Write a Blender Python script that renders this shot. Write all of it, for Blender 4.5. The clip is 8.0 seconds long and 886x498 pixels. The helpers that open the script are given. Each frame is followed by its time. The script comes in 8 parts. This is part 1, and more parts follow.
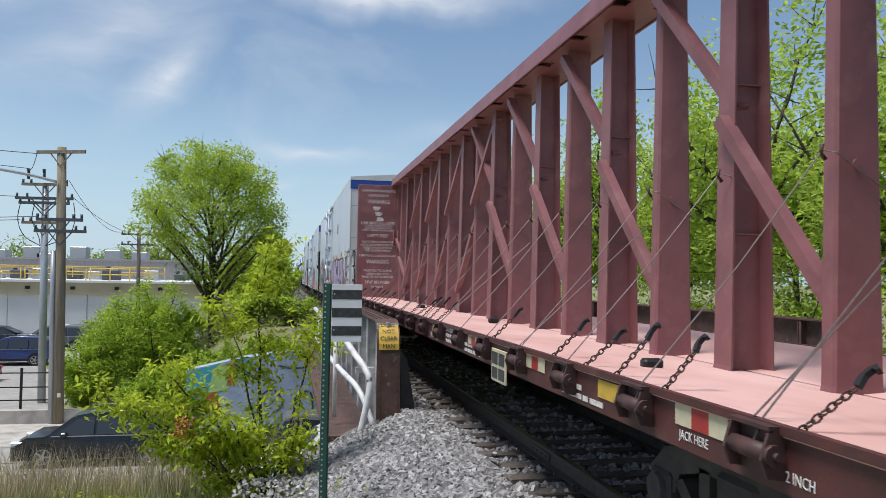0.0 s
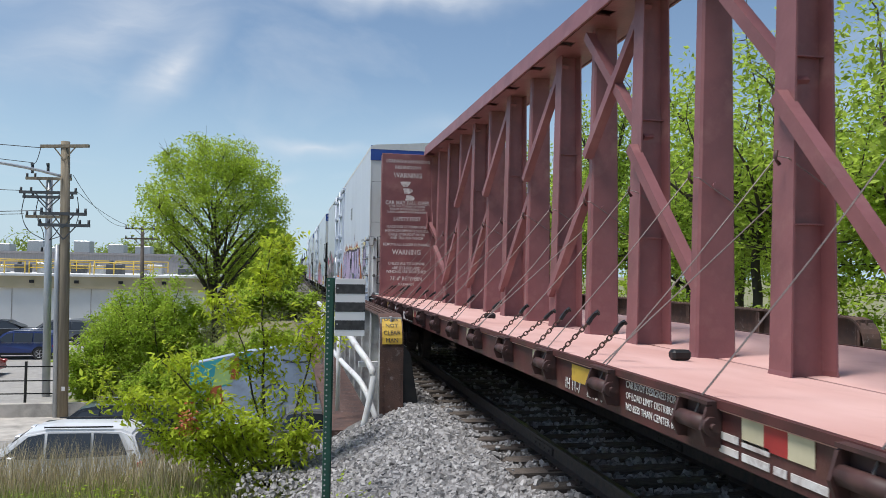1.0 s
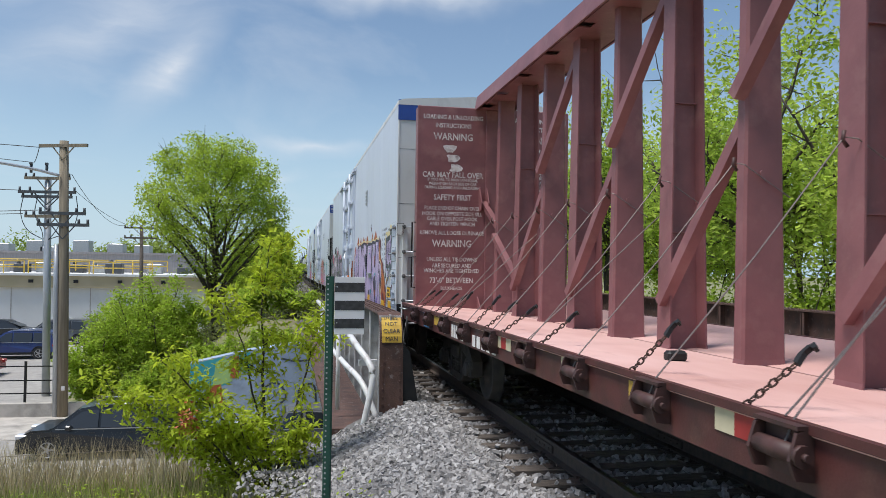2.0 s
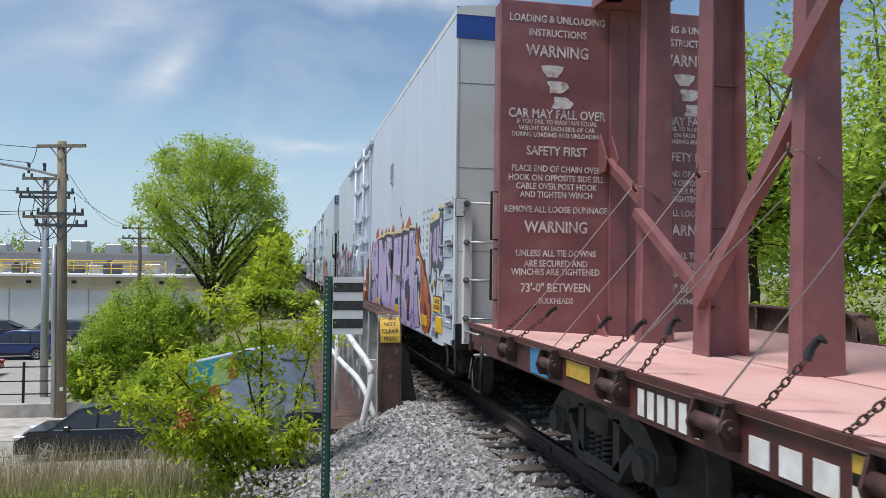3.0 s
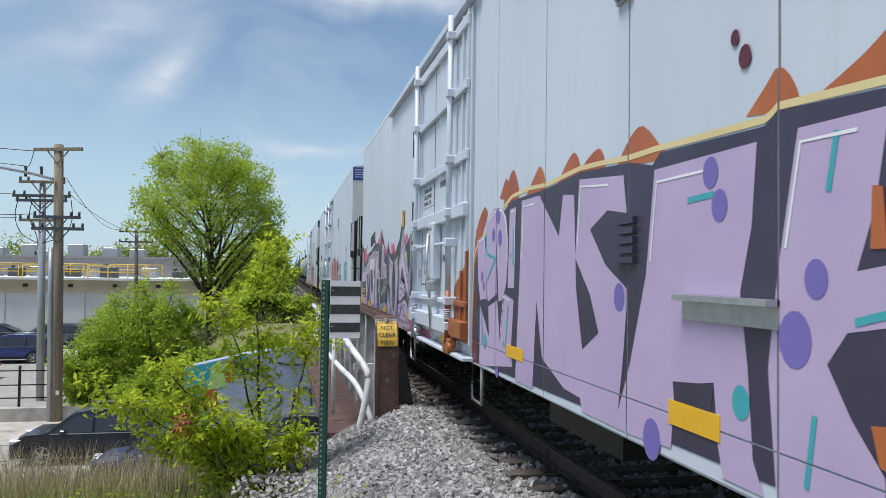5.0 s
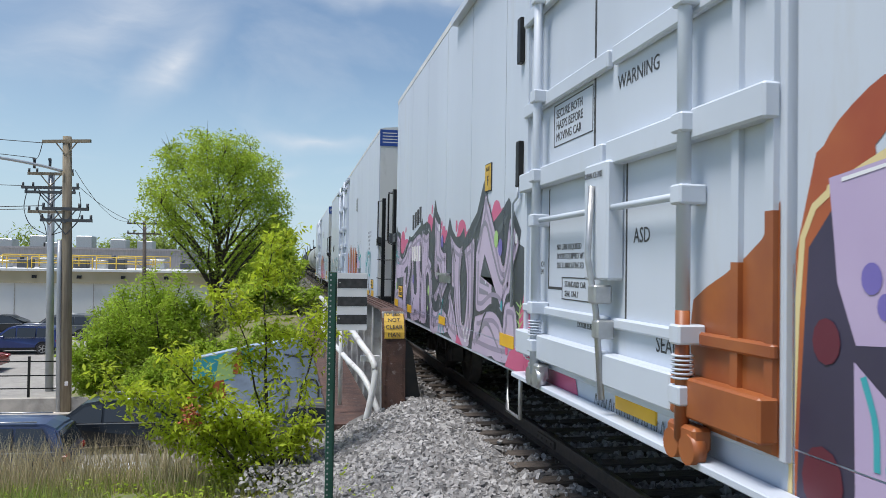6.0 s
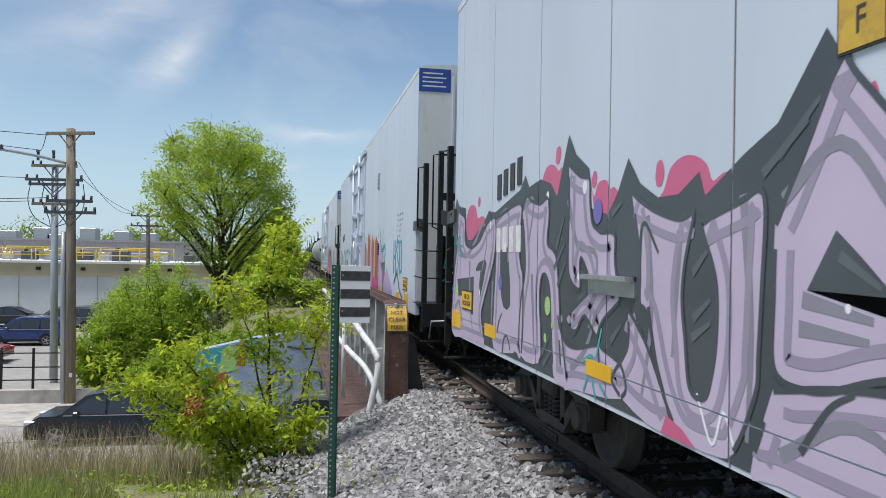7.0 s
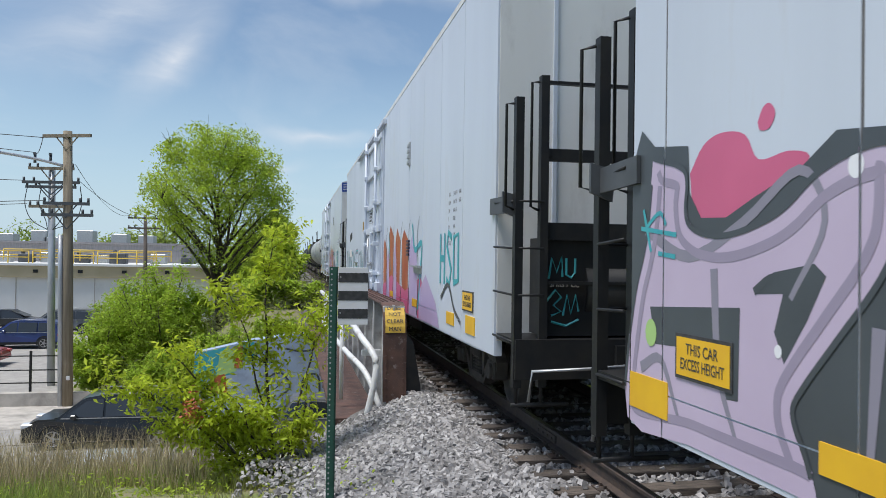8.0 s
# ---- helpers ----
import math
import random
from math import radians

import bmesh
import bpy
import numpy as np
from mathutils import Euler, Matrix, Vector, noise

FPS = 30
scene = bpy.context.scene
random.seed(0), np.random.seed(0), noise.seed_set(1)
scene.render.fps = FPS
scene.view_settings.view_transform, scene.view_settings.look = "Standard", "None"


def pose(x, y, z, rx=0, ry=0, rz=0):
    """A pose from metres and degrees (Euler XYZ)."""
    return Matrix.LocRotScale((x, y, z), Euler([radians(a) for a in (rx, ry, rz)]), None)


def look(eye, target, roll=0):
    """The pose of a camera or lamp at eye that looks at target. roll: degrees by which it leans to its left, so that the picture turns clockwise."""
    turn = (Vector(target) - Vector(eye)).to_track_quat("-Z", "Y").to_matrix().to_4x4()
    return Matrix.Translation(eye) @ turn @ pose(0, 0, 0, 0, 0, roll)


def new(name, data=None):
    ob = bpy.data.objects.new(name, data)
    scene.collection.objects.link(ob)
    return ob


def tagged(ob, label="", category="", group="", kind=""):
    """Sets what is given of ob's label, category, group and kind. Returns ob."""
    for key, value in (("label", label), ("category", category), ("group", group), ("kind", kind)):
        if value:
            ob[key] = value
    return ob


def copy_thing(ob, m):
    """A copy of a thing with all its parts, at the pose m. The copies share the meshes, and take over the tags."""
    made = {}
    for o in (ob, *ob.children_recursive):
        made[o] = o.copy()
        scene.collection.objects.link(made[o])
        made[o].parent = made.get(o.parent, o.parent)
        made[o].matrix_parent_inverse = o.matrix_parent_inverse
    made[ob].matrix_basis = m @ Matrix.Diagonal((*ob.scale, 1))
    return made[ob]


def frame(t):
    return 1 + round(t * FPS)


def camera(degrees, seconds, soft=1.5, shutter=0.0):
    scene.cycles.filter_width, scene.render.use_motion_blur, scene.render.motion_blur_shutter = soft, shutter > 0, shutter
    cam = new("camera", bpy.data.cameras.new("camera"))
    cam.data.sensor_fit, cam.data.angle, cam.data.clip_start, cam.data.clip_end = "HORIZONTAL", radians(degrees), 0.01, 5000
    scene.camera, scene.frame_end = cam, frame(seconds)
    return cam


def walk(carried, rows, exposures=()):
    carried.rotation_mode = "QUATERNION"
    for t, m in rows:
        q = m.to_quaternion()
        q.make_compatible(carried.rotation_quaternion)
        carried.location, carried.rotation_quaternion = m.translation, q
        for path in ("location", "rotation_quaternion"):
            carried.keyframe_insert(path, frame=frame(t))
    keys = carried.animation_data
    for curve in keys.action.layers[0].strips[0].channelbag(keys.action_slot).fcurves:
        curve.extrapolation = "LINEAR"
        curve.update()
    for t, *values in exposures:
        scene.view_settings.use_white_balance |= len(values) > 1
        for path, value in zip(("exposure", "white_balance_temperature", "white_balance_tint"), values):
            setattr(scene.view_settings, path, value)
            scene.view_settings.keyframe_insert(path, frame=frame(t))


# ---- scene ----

# ---- camera: held by hand beside the track, eye 1.82 m over the rail head ----
EYE = Vector((0.0, 0.0, 1.82))
cam = camera(59.92, 8.0, soft=0.65, shutter=0.06)
# seconds, turn to the right of the track, tilt up, lean (degrees)
SWAY = [
    (0.0, 11.519, 2.144, 0.976),
    (0.5, 11.356, 1.924, 1.046),
    (1.0, 11.289, 1.724, 1.032),
    (1.5, 11.268, 1.605, 0.890),
    (3.0, 11.465, 1.572, 0.709),
    (3.5, 11.505, 1.647, 0.645),
    (4.0, 11.615, 1.820, 0.733),
    (4.5, 11.764, 1.960, 0.774),
    (6.0, 11.155, 1.296, 0.914),
    (6.5, 10.978, 0.968, 1.065),
    (7.0, 10.932, 0.751, 1.032),
    (7.5, 11.008, 0.688, 0.877),
    (8.0, 11.101, 0.866, 0.860),
]


def aim(turn, tilt, lean):
    a, b = radians(turn), radians(tilt)
    way = Vector((math.sin(a) * math.cos(b), math.cos(a) * math.cos(b), math.sin(b)))
    return look(EYE, EYE + way * 10, lean)


walk(cam, [(t, aim(a, b, c)) for t, a, b, c in SWAY])

# ---- world, sun ----
SUN_EL, SUN_AZ = 68.0, 252.0          # degrees; azimuth clockwise from +y
world = bpy.data.worlds.new("sky")
scene.world = world
world.use_nodes = True


WISPS = ((-0.22, 0.30, 0.26, 0.09, 28, 1.2), (-0.155, 0.245, 0.13, 0.045, 50, 1.7), (-0.35, 0.34, 0.20, 0.06, 8, 0.6), (0.12, 0.375, 0.32, 0.045, 4, 2.2),
         (0.03, 0.150, 0.15, 0.018, 3, 1.1), (-0.02, 0.118, 0.06, 0.012, -3, 0.9), (0.22, 0.19, 0.18, 0.035, 6, 0.5))


def sky_world():
    nt = world.node_tree
    nt.nodes.clear()
    out = nt.nodes.new("ShaderNodeOutputWorld")
    bg = nt.nodes.new("ShaderNodeBackground")
    sky = nt.nodes.new("ShaderNodeTexSky")
    sky.sky_type = "NISHITA"
    sky.sun_disc = False
    sky.sun_elevation = radians(SUN_EL)
    sky.sun_rotation = radians(SUN_AZ)
    sky.air_density, sky.dust_density, sky.ozone_density = 1.1, 0.3, 1.8
    bg.inputs["Strength"].default_value = 0.12
    # thin drifting cloud over the whole dome
    tc = nt.nodes.new("ShaderNodeTexCoord")
    sep = nt.nodes.new("ShaderNodeSeparateXYZ")
    nt.links.new(tc.outputs["Generated"], sep.inputs[0])
    zz = nt.nodes.new("ShaderNodeMath"); zz.operation = "MAXIMUM"; zz.inputs[1].default_value = 0.03
    nt.links.new(sep.outputs["Z"], zz.inputs[0])
    dx = nt.nodes.new("ShaderNodeMath"); dx.operation = "DIVIDE"
    dy = nt.nodes.new("ShaderNodeMath"); dy.operation = "DIVIDE"
    nt.links.new(sep.outputs["X"], dx.inputs[0]); nt.links.new(zz.outputs[0], dx.inputs[1])
    nt.links.new(sep.outputs["Y"], dy.inputs[0]); nt.links.new(zz.outputs[0], dy.inputs[1])
    cmb = nt.nodes.new("ShaderNodeCombineXYZ")
    nt.links.new(dx.outputs[0], cmb.inputs[0]); nt.links.new(dy.outputs[0], cmb.inputs[1])
    mp = nt.nodes.new("ShaderNodeMapping")
    mp.inputs["Scale"].default_value = (0.55, 0.22, 1.0)
    mp.inputs["Rotation"].default_value = (0, 0, 0.35)
    mp.inputs["Location"].default_value = (0.30, 0.2, 0)
    nt.links.new(cmb.outputs[0], mp.inputs[0])
    n1 = nt.nodes.new("ShaderNodeTexNoise")
    n1.inputs["Scale"].default_value, n1.inputs["Detail"].default_value, n1.inputs["Roughness"].default_value = 1.3, 7.0, 0.55
    n1.inputs["Distortion"].default_value = 0.6
    nt.links.new(mp.outputs[0], n1.inputs["Vector"])
    ramp = nt.nodes.new("ShaderNodeValToRGB")
    ramp.color_ramp.elements[0].position, ramp.color_ramp.elements[1].position = 0.50, 0.95
    nt.links.new(n1.outputs[0], ramp.inputs[0])
    clear = nt.nodes.new("ShaderNodeMapRange")
    clear.inputs["From Min"].default_value, clear.inputs["From Max"].default_value = 0.02, 0.30
    nt.links.new(sep.outputs["Z"], clear.inputs["Value"])
    thin = nt.nodes.new("ShaderNodeMath"); thin.operation = "MULTIPLY"
    nt.links.new(ramp.outputs[0], thin.inputs[0]); nt.links.new(clear.outputs[0], thin.inputs[1])
    # long cirrus wisps, each a soft lens broken up by streaks: place and half size over the distance, lean
    yy = nt.nodes.new("ShaderNodeMath"); yy.operation = "MAXIMUM"; yy.inputs[1].default_value = 0.05
    nt.links.new(sep.outputs["Y"], yy.inputs[0])
    px = nt.nodes.new("ShaderNodeMath"); px.operation = "DIVIDE"
    pz = nt.nodes.new("ShaderNodeMath"); pz.operation = "DIVIDE"
    nt.links.new(sep.outputs["X"], px.inputs[0]); nt.links.new(yy.outputs[0], px.inputs[1])
    nt.links.new(sep.outputs["Z"], pz.inputs[0]); nt.links.new(yy.outputs[0], pz.inputs[1])
    plane = nt.nodes.new("ShaderNodeCombineXYZ")
    nt.links.new(px.outputs[0], plane.inputs[0]); nt.links.new(pz.outputs[0], plane.inputs[1])
    warp = nt.nodes.new("ShaderNodeTexNoise")
    warp.inputs["Scale"].default_value, warp.inputs["Detail"].default_value = 7.0, 4.0
    nt.links.new(plane.outputs[0], warp.inputs["Vector"])
    bend = nt.nodes.new("ShaderNodeVectorMath"); bend.operation = "MULTIPLY_ADD"
    bend.inputs[1].default_value = (0.09, 0.09, 0.0)
    nt.links.new(warp.outputs["Color"], bend.inputs[0])
    back = nt.nodes.new("ShaderNodeVectorMath"); back.operation = "SUBTRACT"
    back.inputs[1].default_value = (0.045, 0.045, 0.0)
    nt.links.new(plane.outputs[0], back.inputs[0]); nt.links.new(back.outputs[0], bend.inputs[2])
    streak_map = nt.nodes.new("ShaderNodeMapping")
    streak_map.inputs["Rotation"].default_value = (0, 0, -0.35)
    streak_map.inputs["Scale"].default_value = (5.0, 26.0, 1.0)
    nt.links.new(bend.outputs[0], streak_map.inputs[0])
    streak = nt.nodes.new("ShaderNodeTexNoise")
    streak.inputs["Scale"].default_value, streak.inputs["Detail"].default_value, streak.inputs["Roughness"].default_value = 1.0, 7.0, 0.6
    nt.links.new(streak_map.outputs[0], streak.inputs["Vector"])
    cover = thin.outputs[0]
    for cx, cz, rx, rz, lean, amount in WISPS:
        m1 = nt.nodes.new("ShaderNodeVectorMath"); m1.operation = "SUBTRACT"
        m1.inputs[1].default_value = (cx, cz, 0)
        nt.links.new(bend.outputs[0], m1.inputs[0])
        m2 = nt.nodes.new("ShaderNodeMapping"); m2.vector_type = "TEXTURE"
        m2.inputs["Rotation"].default_value = (0, 0, radians(lean))
        m2.inputs["Scale"].default_value = (rx, rz, 1.0)
        nt.links.new(m1.outputs[0], m2.inputs[0])
        ball = nt.nodes.new("ShaderNodeTexGradient"); ball.gradient_type = "QUADRATIC_SPHERE"
        nt.links.new(m2.outputs[0], ball.inputs[0])
        w1 = nt.nodes.new("ShaderNodeMath"); w1.operation = "MULTIPLY"
        nt.links.new(ball.outputs["Fac"], w1.inputs[0]); nt.links.new(streak.outputs[0], w1.inputs[1])
        w2 = nt.nodes.new("ShaderNodeMath"); w2.operation = "MULTIPLY_ADD"; w2.use_clamp = True
        w2.inputs[1].default_value = amount
        nt.links.new(w1.outputs[0], w2.inputs[0]); nt.links.new(cover, w2.inputs[2])
        cover = w2.outputs[0]
    mix = nt.nodes.new("ShaderNodeMixRGB")
    mix.inputs[2].default_value = (6.3, 6.7, 7.3, 1)
    nt.links.new(cover, mix.inputs[0])
    # pale blue haze low over the horizon
    low = nt.nodes.new("ShaderNodeMapRange")
    low.inputs["From Min"].default_value, low.inputs["From Max"].default_value = -0.02, 0.24
    low.inputs["To Min"].default_value, low.inputs["To Max"].default_value = 0.92, 0.0
    nt.links.new(sep.outputs["Z"], low.inputs["Value"])
    haze = nt.nodes.new("ShaderNodeMixRGB")
    haze.inputs[2].default_value = (3.9, 5.5, 7.1, 1)
    nt.links.new(low.outputs[0], haze.inputs[0])
    nt.links.new(sky.outputs[0], haze.inputs[1])
    nt.links.new(haze.outputs[0], mix.inputs[1])
    nt.links.new(mix.outputs[0], bg.inputs["Color"])
    nt.links.new(bg.outputs[0], out.inputs[0])


sky_world()
sun_data = bpy.data.lights.new("sun", "SUN")
sun_data.energy, sun_data.angle, sun_data.color = 4.4, radians(22), (1.0, 0.975, 0.945)
sun = new("sun", sun_data)
_az, _el = radians(SUN_AZ), radians(SUN_EL)
SUN_WAY = Vector((math.sin(_az) * math.cos(_el), math.cos(_az) * math.cos(_el), math.sin(_el)))
sun.matrix_world = look(SUN_WAY * 60, (0, 0, 0))
scene.view_settings.exposure = 0.0


# ---- materials ----
def material(name, base, rough=0.6, metal=0.0, second=None, scale=6.0, spot=0.5, bump=0.0, bump_scale=60.0,
             dirt=None, dirt_scale=1.2, dirt_amount=0.5, vary=0.0, island=False, spec=0.5, stretch=(1, 1, 1), trans=0.0):
    """Base colour broken up by grain and stains at two scales, with fine relief."""
    m = bpy.data.materials.new(name)
    m.use_nodes = True
    nt = m.node_tree
    b = nt.nodes["Principled BSDF"]
    tc = nt.nodes.new("ShaderNodeTexCoord")
    mp = nt.nodes.new("ShaderNodeMapping")
    mp.inputs["Scale"].default_value = stretch
    nt.links.new(tc.outputs["Object"], mp.inputs[0])
    second = second or tuple(c * 0.75 for c in base)
    n1 = nt.nodes.new("ShaderNodeTexNoise")
    n1.inputs["Scale"].default_value, n1.inputs["Detail"].default_value = scale, 5.0
    nt.links.new(mp.outputs[0], n1.inputs["Vector"])
    r1 = nt.nodes.new("ShaderNodeValToRGB")
    r1.color_ramp.elements[0].position, r1.color_ramp.elements[1].position = 0.5 - spot * 0.3, 0.5 + spot * 0.3
    r1.color_ramp.elements[0].color, r1.color_ramp.elements[1].color = (*second, 1), (*base, 1)
    nt.links.new(n1.outputs[0], r1.inputs[0])
    col = r1.outputs[0]
    if dirt:
        n2 = nt.nodes.new("ShaderNodeTexNoise")
        n2.inputs["Scale"].default_value, n2.inputs["Detail"].default_value, n2.inputs["Roughness"].default_value = dirt_scale, 8.0, 0.65
        nt.links.new(mp.outputs[0], n2.inputs["Vector"])
        r2 = nt.nodes.new("ShaderNodeValToRGB")
        r2.color_ramp.elements[0].position, r2.color_ramp.elements[1].position = 0.62 - 0.25 * dirt_amount, 0.72
        nt.links.new(n2.outputs[0], r2.inputs[0])
        mx = nt.nodes.new("ShaderNodeMixRGB")
        mx.inputs[2].default_value = (*dirt, 1)
        sc = nt.nodes.new("ShaderNodeMath"); sc.operation = "MULTIPLY"; sc.inputs[1].default_value = min(1.0, dirt_amount + 0.2)
        nt.links.new(r2.outputs[0], sc.inputs[0]); nt.links.new(sc.outputs[0], mx.inputs[0])
        nt.links.new(col, mx.inputs[1])
        col = mx.outputs[0]
    if vary:
        rnd = nt.nodes.new("ShaderNodeNewGeometry" if island else "ShaderNodeObjectInfo")
        mr = nt.nodes.new("ShaderNodeMapRange")
        mr.inputs["To Min"].default_value, mr.inputs["To Max"].default_value = 1 - vary, 1 + vary
        nt.links.new(rnd.outputs["Random Per Island" if island else "Random"], mr.inputs["Value"])
        hs = nt.nodes.new("ShaderNodeHueSaturation")
        nt.links.new(mr.outputs[0], hs.inputs["Value"]); nt.links.new(col, hs.inputs["Color"])
        col = hs.outputs[0]
    nt.links.new(col, b.inputs["Base Color"])
    b.inputs["Roughness"].default_value, b.inputs["Metallic"].default_value = rough, metal
    b.inputs["Specular IOR Level"].default_value = spec
    if bump:
        n3 = nt.nodes.new("ShaderNodeTexNoise")
        n3.inputs["Scale"].default_value, n3.inputs["Detail"].default_value = bump_scale, 4.0
        nt.links.new(mp.outputs[0], n3.inputs["Vector"])
        bp = nt.nodes.new("ShaderNodeBump")
        bp.inputs["Strength"].default_value, bp.inputs["Distance"].default_value = bump, 0.02
        nt.links.new(n3.outputs[0], bp.inputs["Height"]); nt.links.new(bp.outputs[0], b.inputs["Normal"])
    if trans:
        out = nt.nodes["Material Output"]
        tr = nt.nodes.new("ShaderNodeBsdfTranslucent")
        mixs = nt.nodes.new("ShaderNodeMixShader")
        mixs.inputs[0].default_value = trans
        nt.links.new(col, tr.inputs["Color"])
        nt.links.new(b.outputs[0], mixs.inputs[1]); nt.links.new(tr.outputs[0], mixs.inputs[2])
        nt.links.new(mixs.outputs[0], out.inputs["Surface"])
    return m


def glass(name, tint=(0.02, 0.025, 0.03)):
    m = bpy.data.materials.new(name)
    m.use_nodes = True
    b = m.node_tree.nodes["Principled BSDF"]
    b.inputs["Base Color"].default_value = (*tint, 1)
    b.inputs["Roughness"].default_value, b.inputs["Specular IOR Level"].default_value = 0.06, 0.8
    return m


M = {}
M["ballast"] = material("ballast_stone", (0.33, 0.32, 0.315), 0.9, second=(0.21, 0.20, 0.195), scale=14, vary=0.5, island=True, bump=0.3, bump_scale=90)
M["ballast_bed"] = material("ballast_bed", (0.19, 0.18, 0.17), 0.95, second=(0.09, 0.085, 0.08), scale=22, bump=1.0, bump_scale=30, dirt=(0.16, 0.11, 0.07), dirt_amount=0.35)
M["tie"] = material("creosote_timber", (0.13, 0.105, 0.085), 0.85, second=(0.055, 0.045, 0.04), scale=9, stretch=(1, 9, 9), bump=0.5, bump_scale=30, vary=0.3)
M["rail_steel"] = material("rail_rust", (0.085, 0.06, 0.048), 0.65, second=(0.05, 0.04, 0.036), scale=12, metal=0.2, bump=0.1)
M["rail_head"] = material("polished_steel", (0.36, 0.36, 0.37), 0.28, metal=1.0, second=(0.26, 0.26, 0.27), scale=20, stretch=(6, 0.5, 1))
M["soil"] = material("soil_and_grass", (0.16, 0.20, 0.06), 0.95, second=(0.27, 0.23, 0.15), scale=1.6, bump=0.8, bump_scale=25, dirt=(0.17, 0.14, 0.09), dirt_scale=0.6)
M["asphalt"] = material("worn_asphalt", (0.36, 0.34, 0.31), 0.9, second=(0.29, 0.275, 0.255), scale=3, bump=0.25, bump_scale=120, dirt=(0.22, 0.21, 0.2), dirt_scale=0.4)
M["concrete"] = material("concrete", (0.50, 0.46, 0.41), 0.9, second=(0.38, 0.35, 0.31), scale=2.5, bump=0.25, dirt=(0.18, 0.17, 0.15), dirt_scale=0.9)
M["brown"] = material("oxide_red_paint", (0.25, 0.100, 0.103), 0.45, second=(0.185, 0.073, 0.077), scale=2.2, bump=0.08, bump_scale=20, dirt=(0.32, 0.17, 0.155), dirt_scale=2.6, dirt_amount=0.35)
M["deck"] = material("faded_deck_paint", (0.68, 0.43, 0.39), 0.7, second=(0.57, 0.32, 0.28), scale=1.1, bump=0.08, dirt=(0.42, 0.21, 0.18), dirt_scale=2.4, dirt_amount=0.25, stretch=(1, 0.5, 1))
M["white"] = material("white_car_paint", (0.575, 0.625, 0.705), 0.42, second=(0.525, 0.57, 0.645), scale=0.9, bump=0.03, bump_scale=8, dirt=(0.45, 0.43, 0.40), dirt_scale=1.8, dirt_amount=0.18, stretch=(1, 1, 0.2))
M["black"] = material("black_steel", (0.012, 0.013, 0.015), 0.5, second=(0.022, 0.021, 0.020), scale=5, bump=0.06, spec=0.3)
M["truck"] = material("truck_grime", (0.032, 0.029, 0.027), 0.75, second=(0.062, 0.052, 0.045), scale=6, bump=0.2)
M["sill"] = material("sill_paint", (0.10, 0.028, 0.026), 0.55, second=(0.06, 0.022, 0.02), scale=4, bump=0.08, dirt=(0.16, 0.08, 0.06), dirt_scale=3, dirt_amount=0.3)
M["winch"] = material("winch_steel", (0.075, 0.030, 0.027), 0.6, second=(0.045, 0.022, 0.02), scale=9, dirt=(0.12, 0.07, 0.06), dirt_scale=8, dirt_amount=0.3)
M["chain"] = material("rusty_chain", (0.10, 0.055, 0.04), 0.7, second=(0.06, 0.04, 0.035), scale=30, metal=0.3)
M["cable"] = material("steel_cable", (0.20, 0.17, 0.16), 0.5, metal=0.6, scale=50)
M["stencil"] = material("worn_white_stencil", (0.74, 0.72, 0.70), 0.6, second=(0.60, 0.55, 0.53), scale=8, dirt=(0.13, 0.035, 0.034), dirt_scale=9.0, dirt_amount=0.62)
M["white_mark"] = material("white_lettering", (0.78, 0.77, 0.75), 0.6, second=(0.62, 0.58, 0.56), scale=9)
M["black_mark"] = material("black_lettering", (0.03, 0.03, 0.032), 0.6, second=(0.06, 0.06, 0.06), scale=20)
M["yellow"] = material("yellow_decal", (0.80, 0.47, 0.02), 0.45, second=(0.72, 0.40, 0.02), scale=3)
M["yellow_worn"] = material("worn_yellow_paint", (0.62, 0.40, 0.05), 0.6, second=(0.50, 0.31, 0.05), scale=6, dirt=(0.16, 0.08, 0.04), dirt_scale=7, dirt_amount=0.35)
M["red_mark"] = material("red_reflector", (0.42, 0.04, 0.04), 0.4, second=(0.32, 0.03, 0.03), scale=6)
M["pale_mark"] = material("pale_reflector", (0.62, 0.55, 0.38), 0.4, second=(0.5, 0.44, 0.3), scale=6)
M["blue_mark"] = material("blue_paint", (0.02, 0.07, 0.32), 0.45, second=(0.018, 0.06, 0.27), scale=4)
M["sky_blue"] = material("light_blue_patch", (0.06, 0.26, 0.48), 0.5, second=(0.05, 0.2, 0.4), scale=5)
M["galv"] = material("galvanised_steel", (0.50, 0.51, 0.52), 0.4, metal=0.7, second=(0.40, 0.41, 0.42), scale=12)
M["end_grey"] = material("weathered_end_sheet", (0.70, 0.70, 0.69), 0.5, second=(0.63, 0.625, 0.61), scale=1.4, dirt=(0.38, 0.36, 0.33), dirt_scale=1.6, dirt_amount=0.4, stretch=(1, 1, 0.4), bump=0.04, bump_scale=9)
# dark grey for strips that darken the panel gaps and step edges
M["seam"] = material("dark_joint_strip", (0.10, 0.10, 0.105), 0.8, second=(0.16, 0.155, 0.15), scale=3)
M["end_pale"] = material("pale_end_sheet", (0.74, 0.74, 0.72), 0.5, second=(0.68, 0.67, 0.65), scale=1.1, dirt=(0.36, 0.34, 0.31), dirt_scale=1.5, dirt_amount=0.3, stretch=(1, 1, 0.35))
M["grey_black"] = material("dark_grey_steel", (0.075, 0.08, 0.088), 0.5, second=(0.055, 0.06, 0.065), scale=4)


def spray(name, base, second, scale=1.6):
    return material(name, base, 0.45, second=second, scale=scale, spot=0.9, bump=0.02, bump_scale=8)


